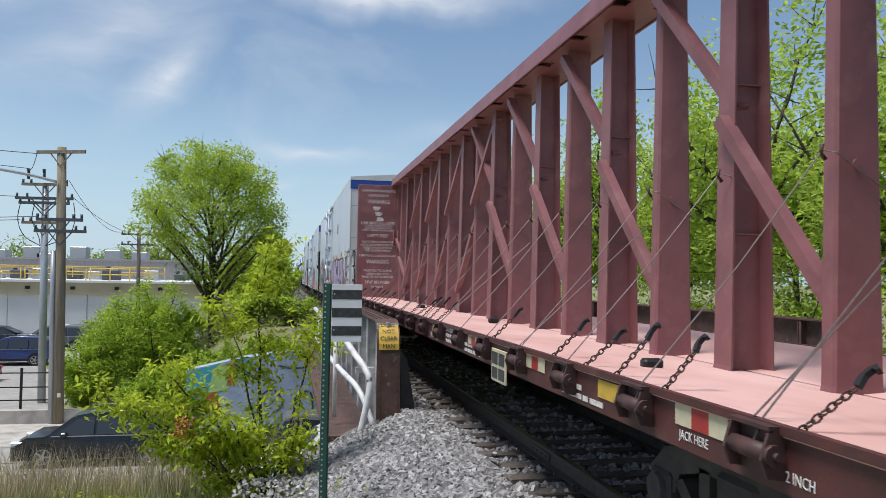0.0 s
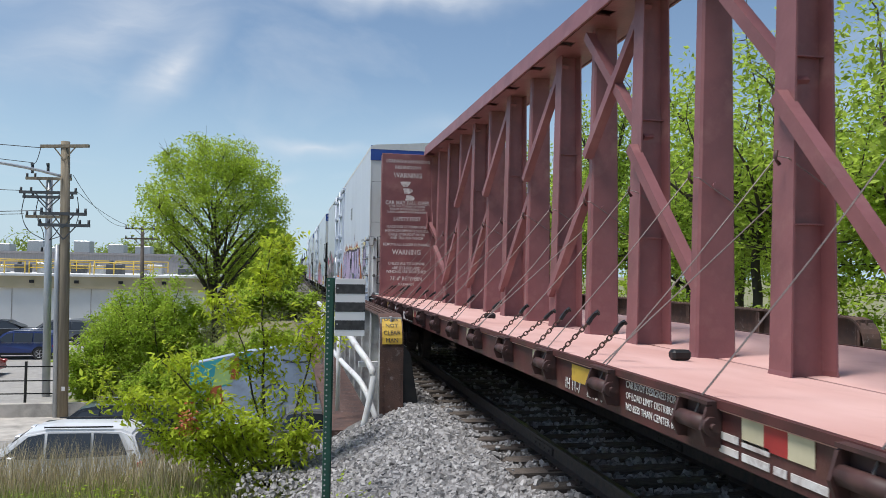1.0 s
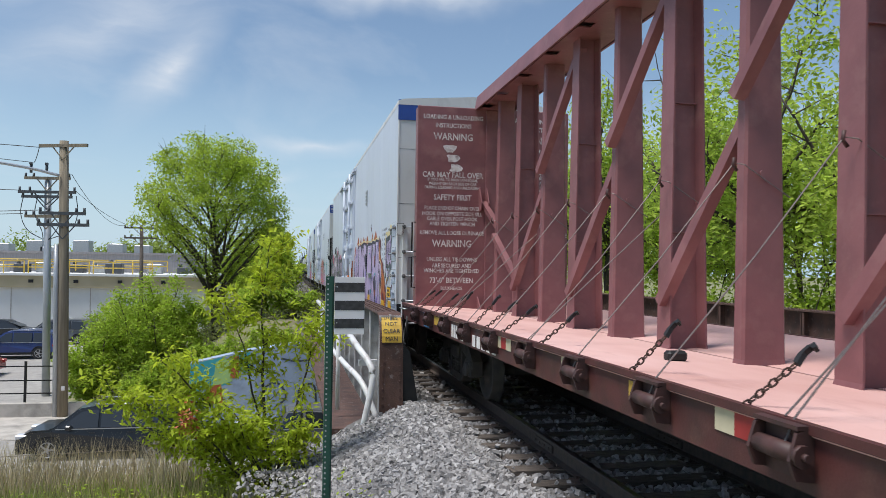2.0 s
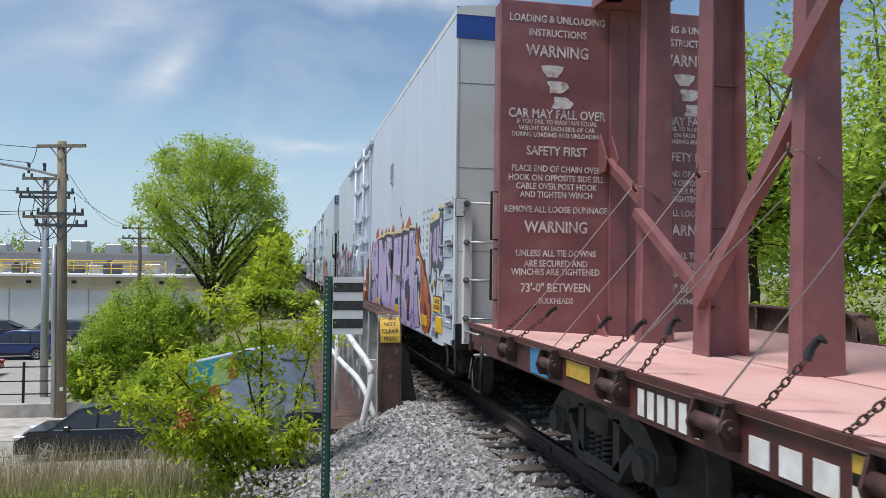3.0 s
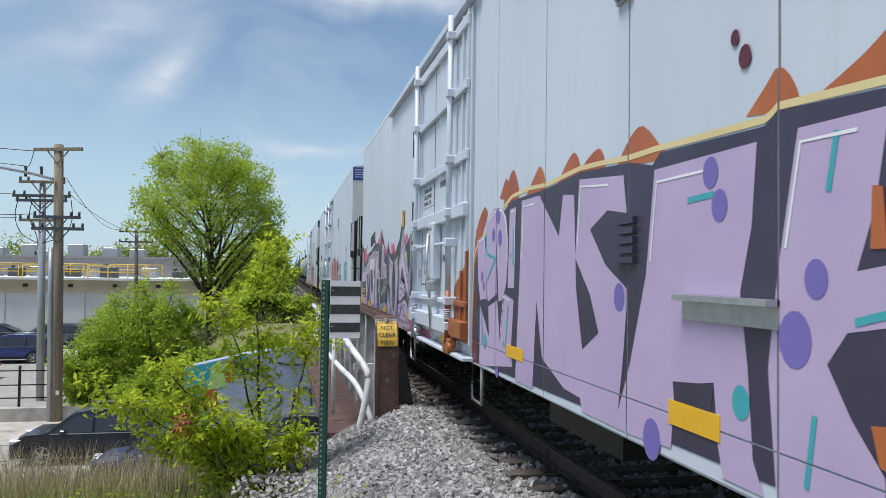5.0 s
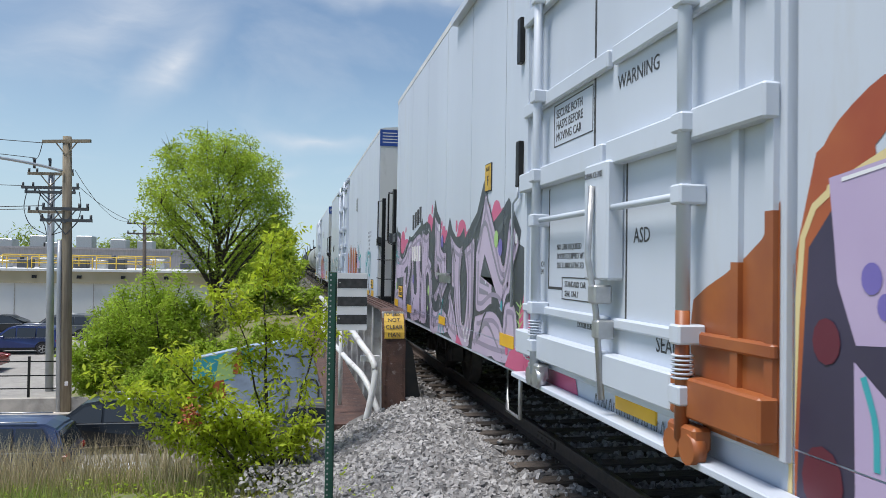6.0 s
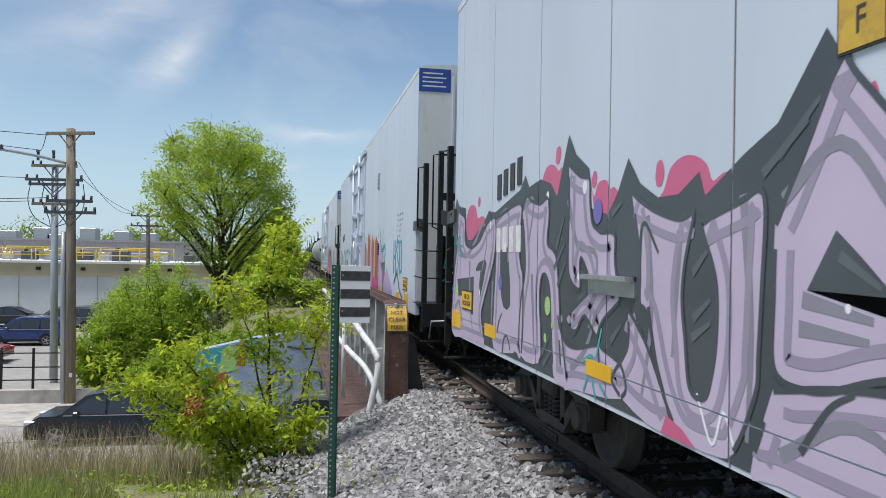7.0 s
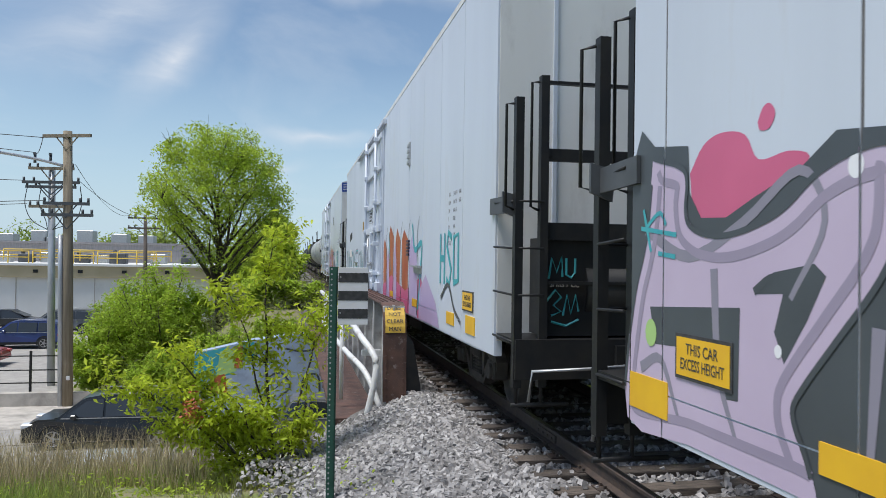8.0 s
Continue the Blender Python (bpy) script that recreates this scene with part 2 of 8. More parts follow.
M["g_lilac"] = spray("lilac_spray", (0.50, 0.40, 0.58), (0.43, 0.33, 0.52))
M["g_lilac2"] = spray("pale_lilac_spray", (0.54, 0.45, 0.58), (0.48, 0.39, 0.52))
M["g_mauve"] = spray("mauve_grey_spray", (0.34, 0.29, 0.38), (0.28, 0.24, 0.33))
M["g_dark"] = spray("charcoal_spray", (0.075, 0.088, 0.098), (0.05, 0.058, 0.066))
M["g_slate"] = spray("slate_grey_spray", (0.12, 0.135, 0.15), (0.085, 0.095, 0.108))
M["g_navy"] = spray("dark_purple_spray", (0.055, 0.045, 0.085), (0.035, 0.03, 0.055))
M["g_grey"] = spray("grey_spray", (0.27, 0.25, 0.31), (0.22, 0.21, 0.26))
M["g_pink"] = spray("pink_spray", (0.62, 0.13, 0.25), (0.52, 0.10, 0.2))
M["g_orange"] = spray("orange_spray", (0.52, 0.17, 0.045), (0.30, 0.045, 0.022), 1.3)
M["g_rust"] = spray("rust_orange_spray", (0.40, 0.13, 0.035), (0.24, 0.065, 0.025), 3.0)
M["g_violet"] = spray("violet_spray", (0.19, 0.15, 0.46), (0.15, 0.12, 0.38))
M["g_teal"] = spray("teal_spray", (0.06, 0.42, 0.45), (0.04, 0.3, 0.36))
M["g_green"] = spray("lime_spray", (0.40, 0.60, 0.22), (0.33, 0.52, 0.18))
M["g_maroon"] = spray("maroon_spray", (0.13, 0.02, 0.035), (0.10, 0.015, 0.03))
M["g_cream"] = spray("cream_spray", (0.72, 0.60, 0.32), (0.66, 0.52, 0.24))
M["g_white"] = spray("white_spray", (0.80, 0.80, 0.82), (0.74, 0.74, 0.78))

M["faint_mark"] = material("worn_lettering", (0.20, 0.21, 0.23), 0.6, second=(0.30, 0.31, 0.33), scale=20)
M["tag_red"] = material("red_handle_paint", (0.45, 0.03, 0.03), 0.45, second=(0.36, 0.03, 0.03), scale=20)
M["grimy"] = material("grimy_steel", (0.20, 0.195, 0.19), 0.6, second=(0.10, 0.095, 0.09), scale=14, metal=0.3)


# ---- mesh helpers ----
def finish(name, bm, mat, smooth=False):
    me = bpy.data.meshes.new(name)
    bm.to_mesh(me)
    bm.free()
    for m in (mat if isinstance(mat, (list, tuple)) else [mat]):
        me.materials.append(m)
    if smooth:
        me.polygons.foreach_set("use_smooth", [True] * len(me.polygons))
    return me


def part(name, bm, mat, parent=None, label="", smooth=False):
    ob = new(name, finish(name, bm, mat, smooth))
    if parent is not None:
        ob.parent = parent
    if label:
        ob["label"] = label
    return ob


def thing(name, label, category, group="", at=None, kind=""):
    ob = new(name)
    ob.empty_display_size = 0.2
    if at is not None:
        ob.matrix_world = at
    return tagged(ob, label, category, group, kind)


def box(bm, x0, x1, y0, y1, z0, z1, mi=0, bevel=0.0):
    vs = [bm.verts.new(c) for c in ((x0, y0, z0), (x1, y0, z0), (x1, y1, z0), (x0, y1, z0),
                                    (x0, y0, z1), (x1, y0, z1), (x1, y1, z1), (x0, y1, z1))]
    fs = []
    for q in ((3, 2, 1, 0), (4, 5, 6, 7), (0, 1, 5, 4), (1, 2, 6, 5), (2, 3, 7, 6), (3, 0, 4, 7)):
        f = bm.faces.new([vs[i] for i in q])
        f.material_index = mi
        fs.append(f)
    if bevel:
        es = {e for f in fs for e in f.edges}
        bmesh.ops.bevel(bm, geom=list(es), offset=bevel, segments=1, affect="EDGES")
    return vs


def bar(bm, p, q, w, h, up=(0, 0, 1), mi=0):
    """A square bar from p to q, w across and h along up."""
    p, q = Vector(p), Vector(q)
    d = (q - p).normalized()
    u = Vector(up)
    if abs(d.dot(u)) > 0.98:
        u = Vector((0, 1, 0))
    s = d.cross(u).normalized()
    u = s.cross(d)
    vs = []
    for c in (p, q):
        for a, b in ((-1, -1), (1, -1), (1, 1), (-1, 1)):
            vs.append(bm.verts.new(c + s * (a * w / 2) + u * (b * h / 2)))
    for f in ((3, 2, 1, 0), (4, 5, 6, 7), (0, 1, 5, 4), (1, 2, 6, 5), (2, 3, 7, 6), (3, 0, 4, 7)):
        bm.faces.new([vs[i] for i in f]).material_index = mi


def tube(bm, pts, r, seg=8, caps=True, mi=0, r2=None):
    """A round bar along a line of points."""
    pts = [Vector(p) for p in pts]
    rings = []
    n = len(pts)
    for i, p in enumerate(pts):
        d = (pts[min(i + 1, n - 1)] - pts[max(i - 1, 0)]).normalized()
        u = Vector((0, 0, 1)) if abs(d.z) < 0.95 else Vector((0, 1, 0))
        s = d.cross(u).normalized()
        u = s.cross(d)
        rr = r if r2 is None else r + (r2 - r) * i / max(1, n - 1)
        rings.append([bm.verts.new(p + (s * math.cos(2 * math.pi * k / seg) + u * math.sin(2 * math.pi * k / seg)) * rr) for k in range(seg)])
    for a, b in zip(rings, rings[1:]):
        for k in range(seg):
            f = bm.faces.new((a[k], a[(k + 1) % seg], b[(k + 1) % seg], b[k]))
            f.material_index = mi
            f.smooth = seg > 5
    if caps:
        bm.faces.new(rings[0][::-1]).material_index = mi
        bm.faces.new(rings[-1]).material_index = mi


def prism(bm, outline, axis, a, b, mi=0):
    """A flat outline (u, v) drawn out from a to b along an axis: x: (y, z), y: (x, z), z: (x, y)."""
    def at(u, v, w):
        return {"x": (w, u, v), "y": (u, w, v), "z": (u, v, w)}[axis]
    lo = [bm.verts.new(at(u, v, a)) for u, v in outline]
    hi = [bm.verts.new(at(u, v, b)) for u, v in outline]
    n = len(outline)
    fs = [bm.faces.new(lo[::-1]), bm.faces.new(hi)]
    for i in range(n):
        fs.append(bm.faces.new((lo[i], lo[(i + 1) % n], hi[(i + 1) % n], hi[i])))
    for f in fs:
        f.material_index = mi
    bmesh.ops.recalc_face_normals(bm, faces=fs)
    return fs


def bm_new():
    return bmesh.new()


# ---- the lie of the land ----
TRACK = 3.59             # centre line of the track, x
ROAD_Z, LOT_Z = -4.15, -3.85


def smooth01(a, b, v):
    k = min(1.0, max(0.0, (v - a) / (b - a)))
    return k * k * (3 - 2 * k)


def land(x, y):
    """Height of the ground: embankment, underpass road, parking lot."""
    off = abs(x - TRACK)
    bank = -0.30 - 0.40 * smooth01(2.1, 3.7, off)
    left = smooth01(2.4, 4.2, off)
    near = bank - 0.17 * max(0.0, y - 8.3) * left + 0.12 * smooth01(6.5, 2.0, y) * left - 0.5 * smooth01(-7, -16, x)
    far_bank = -0.36 + (LOT_Z + 0.36) * smooth01(4.2, 11.0, off)
    if y < 16:
        z = near + (ROAD_Z - near) * smooth01(11.4, 15.0, y)
    elif y < 32.2:
        z = ROAD_Z if y < 28 else ROAD_Z + 0.15
    else:
        z = far_bank
    return z


# ---- the train ----
SPEED = 5.471            # metres a second towards the camera
HALF = 1.525             # half the width of a car body
TRAIN = []               # (thing, place of its near end at the start)
ROLLERS = []             # wheelsets


def letters(text, size, mat, parent, at, turn, name="lettering", squeeze=1.0, align="LEFT", bold=0.0):
    cu = bpy.data.curves.new(name, "FONT")
    cu.body, cu.size, cu.align_x, cu.align_y, cu.extrude = text, size, align, "CENTER", 0.001
    cu.resolution_u = 2
    cu.offset = bold * size
    ob = bpy.data.objects.new(name, cu)
    scene.collection.objects.link(ob)
    bpy.context.view_layer.update()
    me = bpy.data.meshes.new_from_object(ob.evaluated_get(bpy.context.evaluated_depsgraph_get()))
    bpy.data.objects.remove(ob)
    me.transform(Matrix.Diagonal((squeeze, 1, 1, 1)))
    me.transform(pose(*at, *turn))
    me.materials.clear()
    me.materials.append(mat)
    o = new(name, me)
    o.parent = parent
    return o


SIDE_TURN = (90, 0, -90)      # writing on the side that faces the camera
END_TURN = (90, 0, 0)         # writing on an end that faces the camera


def curve_points(pts, n=6):
    """A smooth line through a few points."""
    if len(pts) < 3:
        return [Vector(p) for p in pts]
    p = [Vector(q) for q in pts]
    p = [p[0] * 2 - p[1]] + p + [p[-1] * 2 - p[-2]]
    out = []
    for i in range(1, len(p) - 2):
        for k in range(n):
            t = k / n
            a, b, c, d = p[i - 1], p[i], p[i + 1], p[i + 2]
            out.append(0.5 * ((2 * b) + (c - a) * t + (2 * a - 5 * b + 4 * c - d) * t * t + (3 * b - a - 3 * c + d) * t ** 3))
    return out + [p[-2]]


class Spray:
    """Flat paint on a car's side: u runs along the car from its start mark, away to the near end; v is the height."""

    def __init__(self, car, y0, mat, layer, x=-HALF, name="graffiti", label=""):
        self.bm, self.car, self.y0, self.mat, self.x, self.name, self.label = bm_new(), car, y0, mat, x - 0.002 - 0.0012 * layer, name, label

    count = 0                # each stroke lies a hair above the one before

    def v(self, u, z, lift=0):
        return self.bm.verts.new((self.x - 0.00003 * (Spray.count % 24) - 0.00001 * min(lift, 40), self.y0 - u, z))

    def fill(self, pts, smooth=0):
        pts = curve_points(list(pts) + [pts[0]], smooth)[:-1] if smooth else pts
        Spray.count += 1
        f = self.bm.faces.new([self.v(q[0], q[1]) for q in pts])
        f.normal_update()
        bmesh.ops.triangulate(self.bm, faces=[f], ngon_method="EAR_CLIP")
        return self

    def contour(self, pts, inset, w):
        """A line that follows a shape's edge, drawn in by inset."""
        n = len(pts)
        area = sum(pts[i][0] * pts[(i + 1) % n][1] - pts[(i + 1) % n][0] * pts[i][1] for i in range(n))
        s = 1 if area > 0 else -1
        out = []
        for i in range(n):
            a, b, c = Vector(pts[i - 1]), Vector(pts[i]), Vector(pts[(i + 1) % n])
            d = (c - a)
            d = d.normalized() if d.length else Vector((1, 0))
            q = b + Vector((-d.y, d.x)) * (s * inset)
            if q.y > 0.93:
                out.append((q.x, q.y))
            elif len(out) > 1:
                self.line(out, w, smooth=3)
                out = []
        if len(out) > 1:
            self.line(out, w, smooth=3)
        return self

    def blob(self, u, z, r, tall=1.0, n=14):
        return self.fill([(u + r * math.cos(2 * math.pi * k / n), z + tall * r * math.sin(2 * math.pi * k / n)) for k in range(n)])

    def line(self, pts, w, w2=None, smooth=5):
        pts = [Vector((q[0], q[1])) for q in (curve_points([(a, b, 0) for a, b in pts], smooth) if smooth else pts)]
        w2 = w if w2 is None else w2
        Spray.count += 1
        n = len(pts)
        prev = None
        for i, p in enumerate(pts):
            d = pts[min(i + 1, n - 1)] - pts[max(i - 1, 0)]
            d = d.normalized() if d.length else Vector((1, 0))
            s = Vector((-d.y, d.x)) * (w + (w2 - w) * i / max(1, n - 1)) / 2
            q = (self.v(*(p + s), i), self.v(*(p - s), i))
            if prev:
                self.bm.faces.new((prev[0], prev[1], q[1], q[0]))
            prev = q
        return self

    def done(self):
        # the paint breaks at the seams between the side panels
        if self.x > -1.56:
            for s in (*SEAMS, None):
                for d in (-0.007, 0.007):
                    co, no = ((0, 0, 1.085 + d * 0.6), (0, 0, 1)) if s is None else ((0, s + d, 0), (0, 1, 0))
                    bmesh.ops.bisect_plane(self.bm, geom=self.bm.verts[:] + self.bm.edges[:] + self.bm.faces[:], plane_co=co, plane_no=no)
                gone = [f for f in self.bm.faces if (abs(f.calc_center_median().z - 1.085) < 0.0042 if s is None else abs(f.calc_center_median().y - s) < 0.0069)]
                bmesh.ops.delete(self.bm, geom=gone, context="FACES")
        for f in self.bm.faces:
            f.normal_update()
            if f.normal.x > 0:
                f.normal_flip()
        return part(self.name, self.bm, self.mat, self.car, self.label)


# -- running gear --
def wheel_mesh():
    bm = bm_new()
    for s in (-1, 1):
        xw = s * 0.755
        rings = []
        loop = [(0.08, 0.16), (0.11, 0.10), (0.14, 0.05), (0.35, 0.04), (0.37, 0.075), (0.42, 0.075), (0.425, -0.035), (0.455, -0.045), (0.455, -0.07), (0.37, -0.07), (0.35, -0.03), (0.12, -0.03), (0.10, -0.07)]
        for r, o in loop:
            rings.append([bm.verts.new((xw + s * o, r * math.cos(2 * math.pi * k / 28), r * math.sin(2 * math.pi * k / 28))) for k in range(28)])
        for a, b in zip(rings, rings[1:]):
            for k in range(28):
                bm.faces.new((a[k], a[(k + 1) % 28], b[(k + 1) % 28], b[k])).smooth = True
        bm.faces.new(rings[0])
    tube(bm, [(-0.95, 0, 0), (0.95, 0, 0)], 0.08, 12)
    bmesh.ops.recalc_face_normals(bm, faces=bm.faces[:])
    return finish("wheelset", bm, M["truck"])


def side_frame_mesh():
    bm = bm_new()
    for s in (-1, 1):
        x0, x1 = s * 0.93, s * 1.07
        top = [(-1.05, 0.56), (-0.85, 0.72), (-0.45, 0.80), (0.45, 0.80), (0.85, 0.72), (1.05, 0.56), (1.05, 0.44), (0.72, 0.44), (0.66, 0.58), (0.36, 0.66), (-0.36, 0.66), (-0.66, 0.58), (-0.72, 0.44), (-1.05, 0.44)]
        prism(bm, top, "x", min(x0, x1), max(x0, x1))
        low = [(-0.72, 0.52), (-0.62, 0.56), (-0.32, 0.30), (0.32, 0.30), (0.62, 0.56), (0.72, 0.52), (0.40, 0.20), (-0.40, 0.20)]
        prism(bm, low, "x", min(x0, x1), max(x0, x1))
        for y in (-0.36, 0.36):
            box(bm, min(x0, x1), max(x0, x1), y - 0.06, y + 0.06, 0.28, 0.68)
        for y in (-0.88, 0.88):
            box(bm, min(x0, x1) - 0.03, max(x0, x1) + 0.03, y - 0.13, y + 0.13, 0.33, 0.56, bevel=0.02)
            tube(bm, [(s * 1.02, y, 0.44), (s * 1.14, y, 0.44)], 0.10, 12)
    box(bm, -1.10, 1.10, -0.20, 0.20, 0.50, 0.72, bevel=0.03)
    return finish("truck", bm, M["truck"])


def spring_mesh():
    bm = bm_new()
    n, turns = 56, 5
    for oy in (-0.13, 0.0, 0.13):
        tube(bm, [(0.075 * math.cos(2 * math.pi * turns * k / n), oy + 0.06 * math.sin(2 * math.pi * turns * k / n), 0.30 + 0.22 * k / n) for k in range(n + 1)], 0.014, 5)
    return finish("spring", bm, M["truck"], True)


WHEEL_ME, TRUCK_ME, SPRING_ME = wheel_mesh(), side_frame_mesh(), spring_mesh()


def truck(car, y):
    t = new("truck", TRUCK_ME)
    t.parent = car
    t.matrix_local = pose(0, y, 0)
    for dy in (-0.88, 0.88):
        w = new("wheelset", WHEEL_ME)
        w.parent = t
        w.matrix_local = pose(0, dy, 0.455 - 0.03)
        ROLLERS.append((w, dy))
    for s in (-1, 1):
        sp = new("spring", SPRING_ME)
        sp.parent = t
        sp.matrix_local = pose(s * 1.0, 0, 0)
    return t


def coupler(car, y, way):
    """Coupler head and shank at a car's end; way: -1 looks to the camera."""
    bm = bm_new()
    box(bm, -0.09, 0.09, min(y, y + way * 0.62), max(y, y + way * 0.62), 0.78, 0.98, bevel=0.02)
    prism(bm, [(-0.20, 0), (-0.20, 0.16), (-0.05, 0.22), (0.16, 0.16), (0.18, 0.02), (0.05, -0.02)], "z", 0.72, 1.02)
    for v in bm.verts[-12:]:
        v.co.y = y + way * (0.55 + v.co.y)
    tube(bm, [(-0.25, y, 0.82), (-0.3, y + way * 0.3, 0.55), (-0.26, y + way * 0.62, 0.48)], 0.028, 8)
    return part("coupler", bm, M["truck"], car)


def uncoupling_rod(car, y, way, mat):
    bm = bm_new()
    tube(bm, [(-0.1, y + way * 0.12, 0.86), (-0.75, y + way * 0.14, 0.82), (-1.38, y + way * 0.14, 0.80), (-1.42, y + way * 0.16, 0.52)], 0.016, 6)
    return part("uncoupling_rod", bm, mat, car)


# -- centre-beam flat car --
FLAT_L, BAY, POSTS = 22.92, 1.170, 19


def winch_mesh():
    bm = bm_new()
    for y in (-0.15, 0.13):
        prism(bm, [(-0.08, 0.0), (0.0, 0.03), (0.0, -0.20), (-0.085, -0.19), (-0.115, -0.11)], "y", y, y + 0.02)
    box(bm, -0.03, 0.0, -0.14, 0.14, -0.2, 0.02)
    tube(bm, [(-0.065, -0.15, -0.09), (-0.065, 0.14, -0.09)], 0.042, 10)
    tube(bm, [(-0.065, -0.175, -0.09), (-0.065, -0.148, -0.09)], 0.048, 10)
    tube(bm, [(-0.065, -0.20, -0.09), (-0.065, -0.17, -0.09)], 0.018, 8)
    box(bm, -0.08, 0.0, -0.15, 0.152, 0.012, 0.03)
    return finish("winch", bm, M["winch"])


def chain_mesh(n=8):
    """A short chain of oval links that rises from the sill towards a post, with its hook."""
    bm = bm_new()
    for i in range(n):
        c = Vector((0, 0, i * 0.04))
        ring = []
        for k in range(9):
            a = 2 * math.pi * k / 8
            d = Vector((0.016 * math.cos(a), 0, 0.027 * math.sin(a)))
            if i % 2:
                d = Vector((0, d.x, d.z))
            ring.append(c + d)
        tube(bm, ring, 0.0055, 5, caps=False)
    z = n * 0.04
    prism(bm, [(-0.018, z - 0.02), (0.018, z - 0.02), (0.045, z + 0.03), (0.05, z + 0.085), (0.03, z + 0.12), (-0.015, z + 0.10), (-0.005, z + 0.085), (0.024, z + 0.088), (0.022, z + 0.05)], "x", -0.014, 0.014, 1)
    return finish("chain", bm, [M["chain"], M["black"]])


def flat_car():
    car = thing("flat_car", "oxide-red centre-beam flat car with empty pink-faded deck", "freight car", "train cars")
    F = 24.27 - BAY * POSTS      # place of the near bulkhead at the start
    y_of = lambda k: POSTS * BAY - (0 if k <= 0 else 0.77 + 1.197 * (k - 1) if k < POSTS else POSTS * BAY)
    L = POSTS * BAY
    # deck in two canted halves
    for s in (-1, 1):
        bm = bm_new()
        prism(bm, [(s * 1.50, 1.21), (s * 0.02, 1.125), (s * 0.02, 1.085), (s * 1.50, 1.165)], "y", -0.75, L + 0.85)
        part("deck", bm, M["deck"], car, "faded pink steel deck")
        bm = bm_new()
        prism(bm, [(s * 1.485, 1.19), (s * 1.455, 1.16), (s * 1.455, 0.95), (s * 1.36, 0.95), (s * 1.36, 0.925), (s * 1.485, 0.925)], "y", -0.75, L + 0.85)
        box(bm, min(s * 1.475, s * 1.515), max(s * 1.475, s * 1.515), -0.75, L + 0.85, 1.175, 1.217)
        part("side_sill", bm, M["sill"], car)
    bm = bm_new()
    box(bm, -0.35, 0.35, 0.2, L - 0.2, 0.72, 1.08)
    for k in range(POSTS + 1):
        prism(bm, [(-1.36, 1.06), (1.36, 1.06), (0.35, 0.74), (-0.35, 0.74)], "y", y_of(k) - 0.01, y_of(k) + 0.01)
    part("centre_sill", bm, M["black"], car)
    for y0, y1 in ((-0.77, -0.70), (L + 0.80, L + 0.87)):
        bm = bm_new()
        box(bm, -1.50, 1.50, y0, y1, 0.90, 1.16)
        part("end_sill", bm, M["sill"], car)
    # bulkheads
    for y, way in ((L, 1), (0.0, -1)):
        bm = bm_new()
        t0, t1 = (y, y + 0.05) if way > 0 else (y - 0.05, y)
        box(bm, -1.40, 1.40, t0, t1, 1.13, 4.73, bevel=0.01)
        bh = part("bulkhead", bm, M["brown"], car, "oxide-red bulkhead with worn white stencils")
        for x in (-1.40, -0.75, 0.0, 0.72, 1.34):
            bm = bm_new()
            box(bm, x, x + 0.06, t1 if way > 0 else t0 - 0.16, (t1 + 0.16) if way > 0 else t0, 1.1, 4.7)
            part("bulkhead_rib", bm, M["brown"], bh)
        for x in (-0.28, 0.22):
            bm = bm_new()
            if way > 0:
                prism(bm, [(y, 1.14), (y - 0.28, 1.14), (y, 1.36)], "x", x - 0.01, x + 0.01)
            else:
                prism(bm, [(y, 1.14), (y + 0.28, 1.14), (y, 1.36)], "x", x - 0.01, x + 0.01)
            part("gusset", bm, M["brown"], car)
    # posts of the centre beam: flat boxed ones and open I-sections with a flared foot, turn about
    meshes = []
    for boxed in (True, False):
        bmp = bm_new()
        f, t = 0.016, 0.010
        ring = []
        for w, b, z in ((0.205, 0.075, 1.10), (0.188, 0.070, 1.17), (0.135, 0.062, 4.76)):
            b *= 1.0 if boxed else 1.75
            if boxed:
                c = 0.02
                pts = ((-w, -b + c), (-w + c, -b), (w - c, -b), (w, -b + c), (w, b - c), (w - c, b), (-w + c, b), (-w, b - c))
            else:
                pts = ((-w, -b), (-w + f, -b), (-w + f + 0.03, -t), (w - f - 0.03, -t), (w - f, -b), (w, -b), (w, b), (w - f, b), (w - f - 0.03, t), (-w + f + 0.03, t), (-w + f, b), (-w, b))
            ring.append([bmp.verts.new((x, y, z)) for x, y in pts])
        n = len(ring[0])
        for lo, hi in zip(ring, ring[1:]):
            for i in range(n):
                bmp.faces.new((lo[i], lo[(i + 1) % n], hi[(i + 1) % n], hi[i]))
        if boxed:
            tube(bmp, [(-0.02, -0.082, 2.60), (-0.02, -0.06, 2.60)], 0.03, 8)
        else:
            for z in (2.2, 3.4):
                box(bmp, -0.13, 0.13, -0.05, -0.011, z, z + 0.012)
        bmesh.ops.recalc_face_normals(bmp, faces=bmp.faces[:])
        meshes.append(finish("post", bmp, M["brown"]))
    for k in range(1, POSTS):
        o = new("post", meshes[(k + 1) % 2])
        o.parent = car
        o.matrix_local = pose(0, y_of(k), 0)
        bm = bm_new()
        tube(bm, [(-0.215, y_of(k) - 0.03, 2.62), (-0.25, y_of(k) - 0.03, 2.66), (-0.24, y_of(k) - 0.03, 2.72)], 0.014, 6)
        part("cable_hook", bm, M["winch"], car)
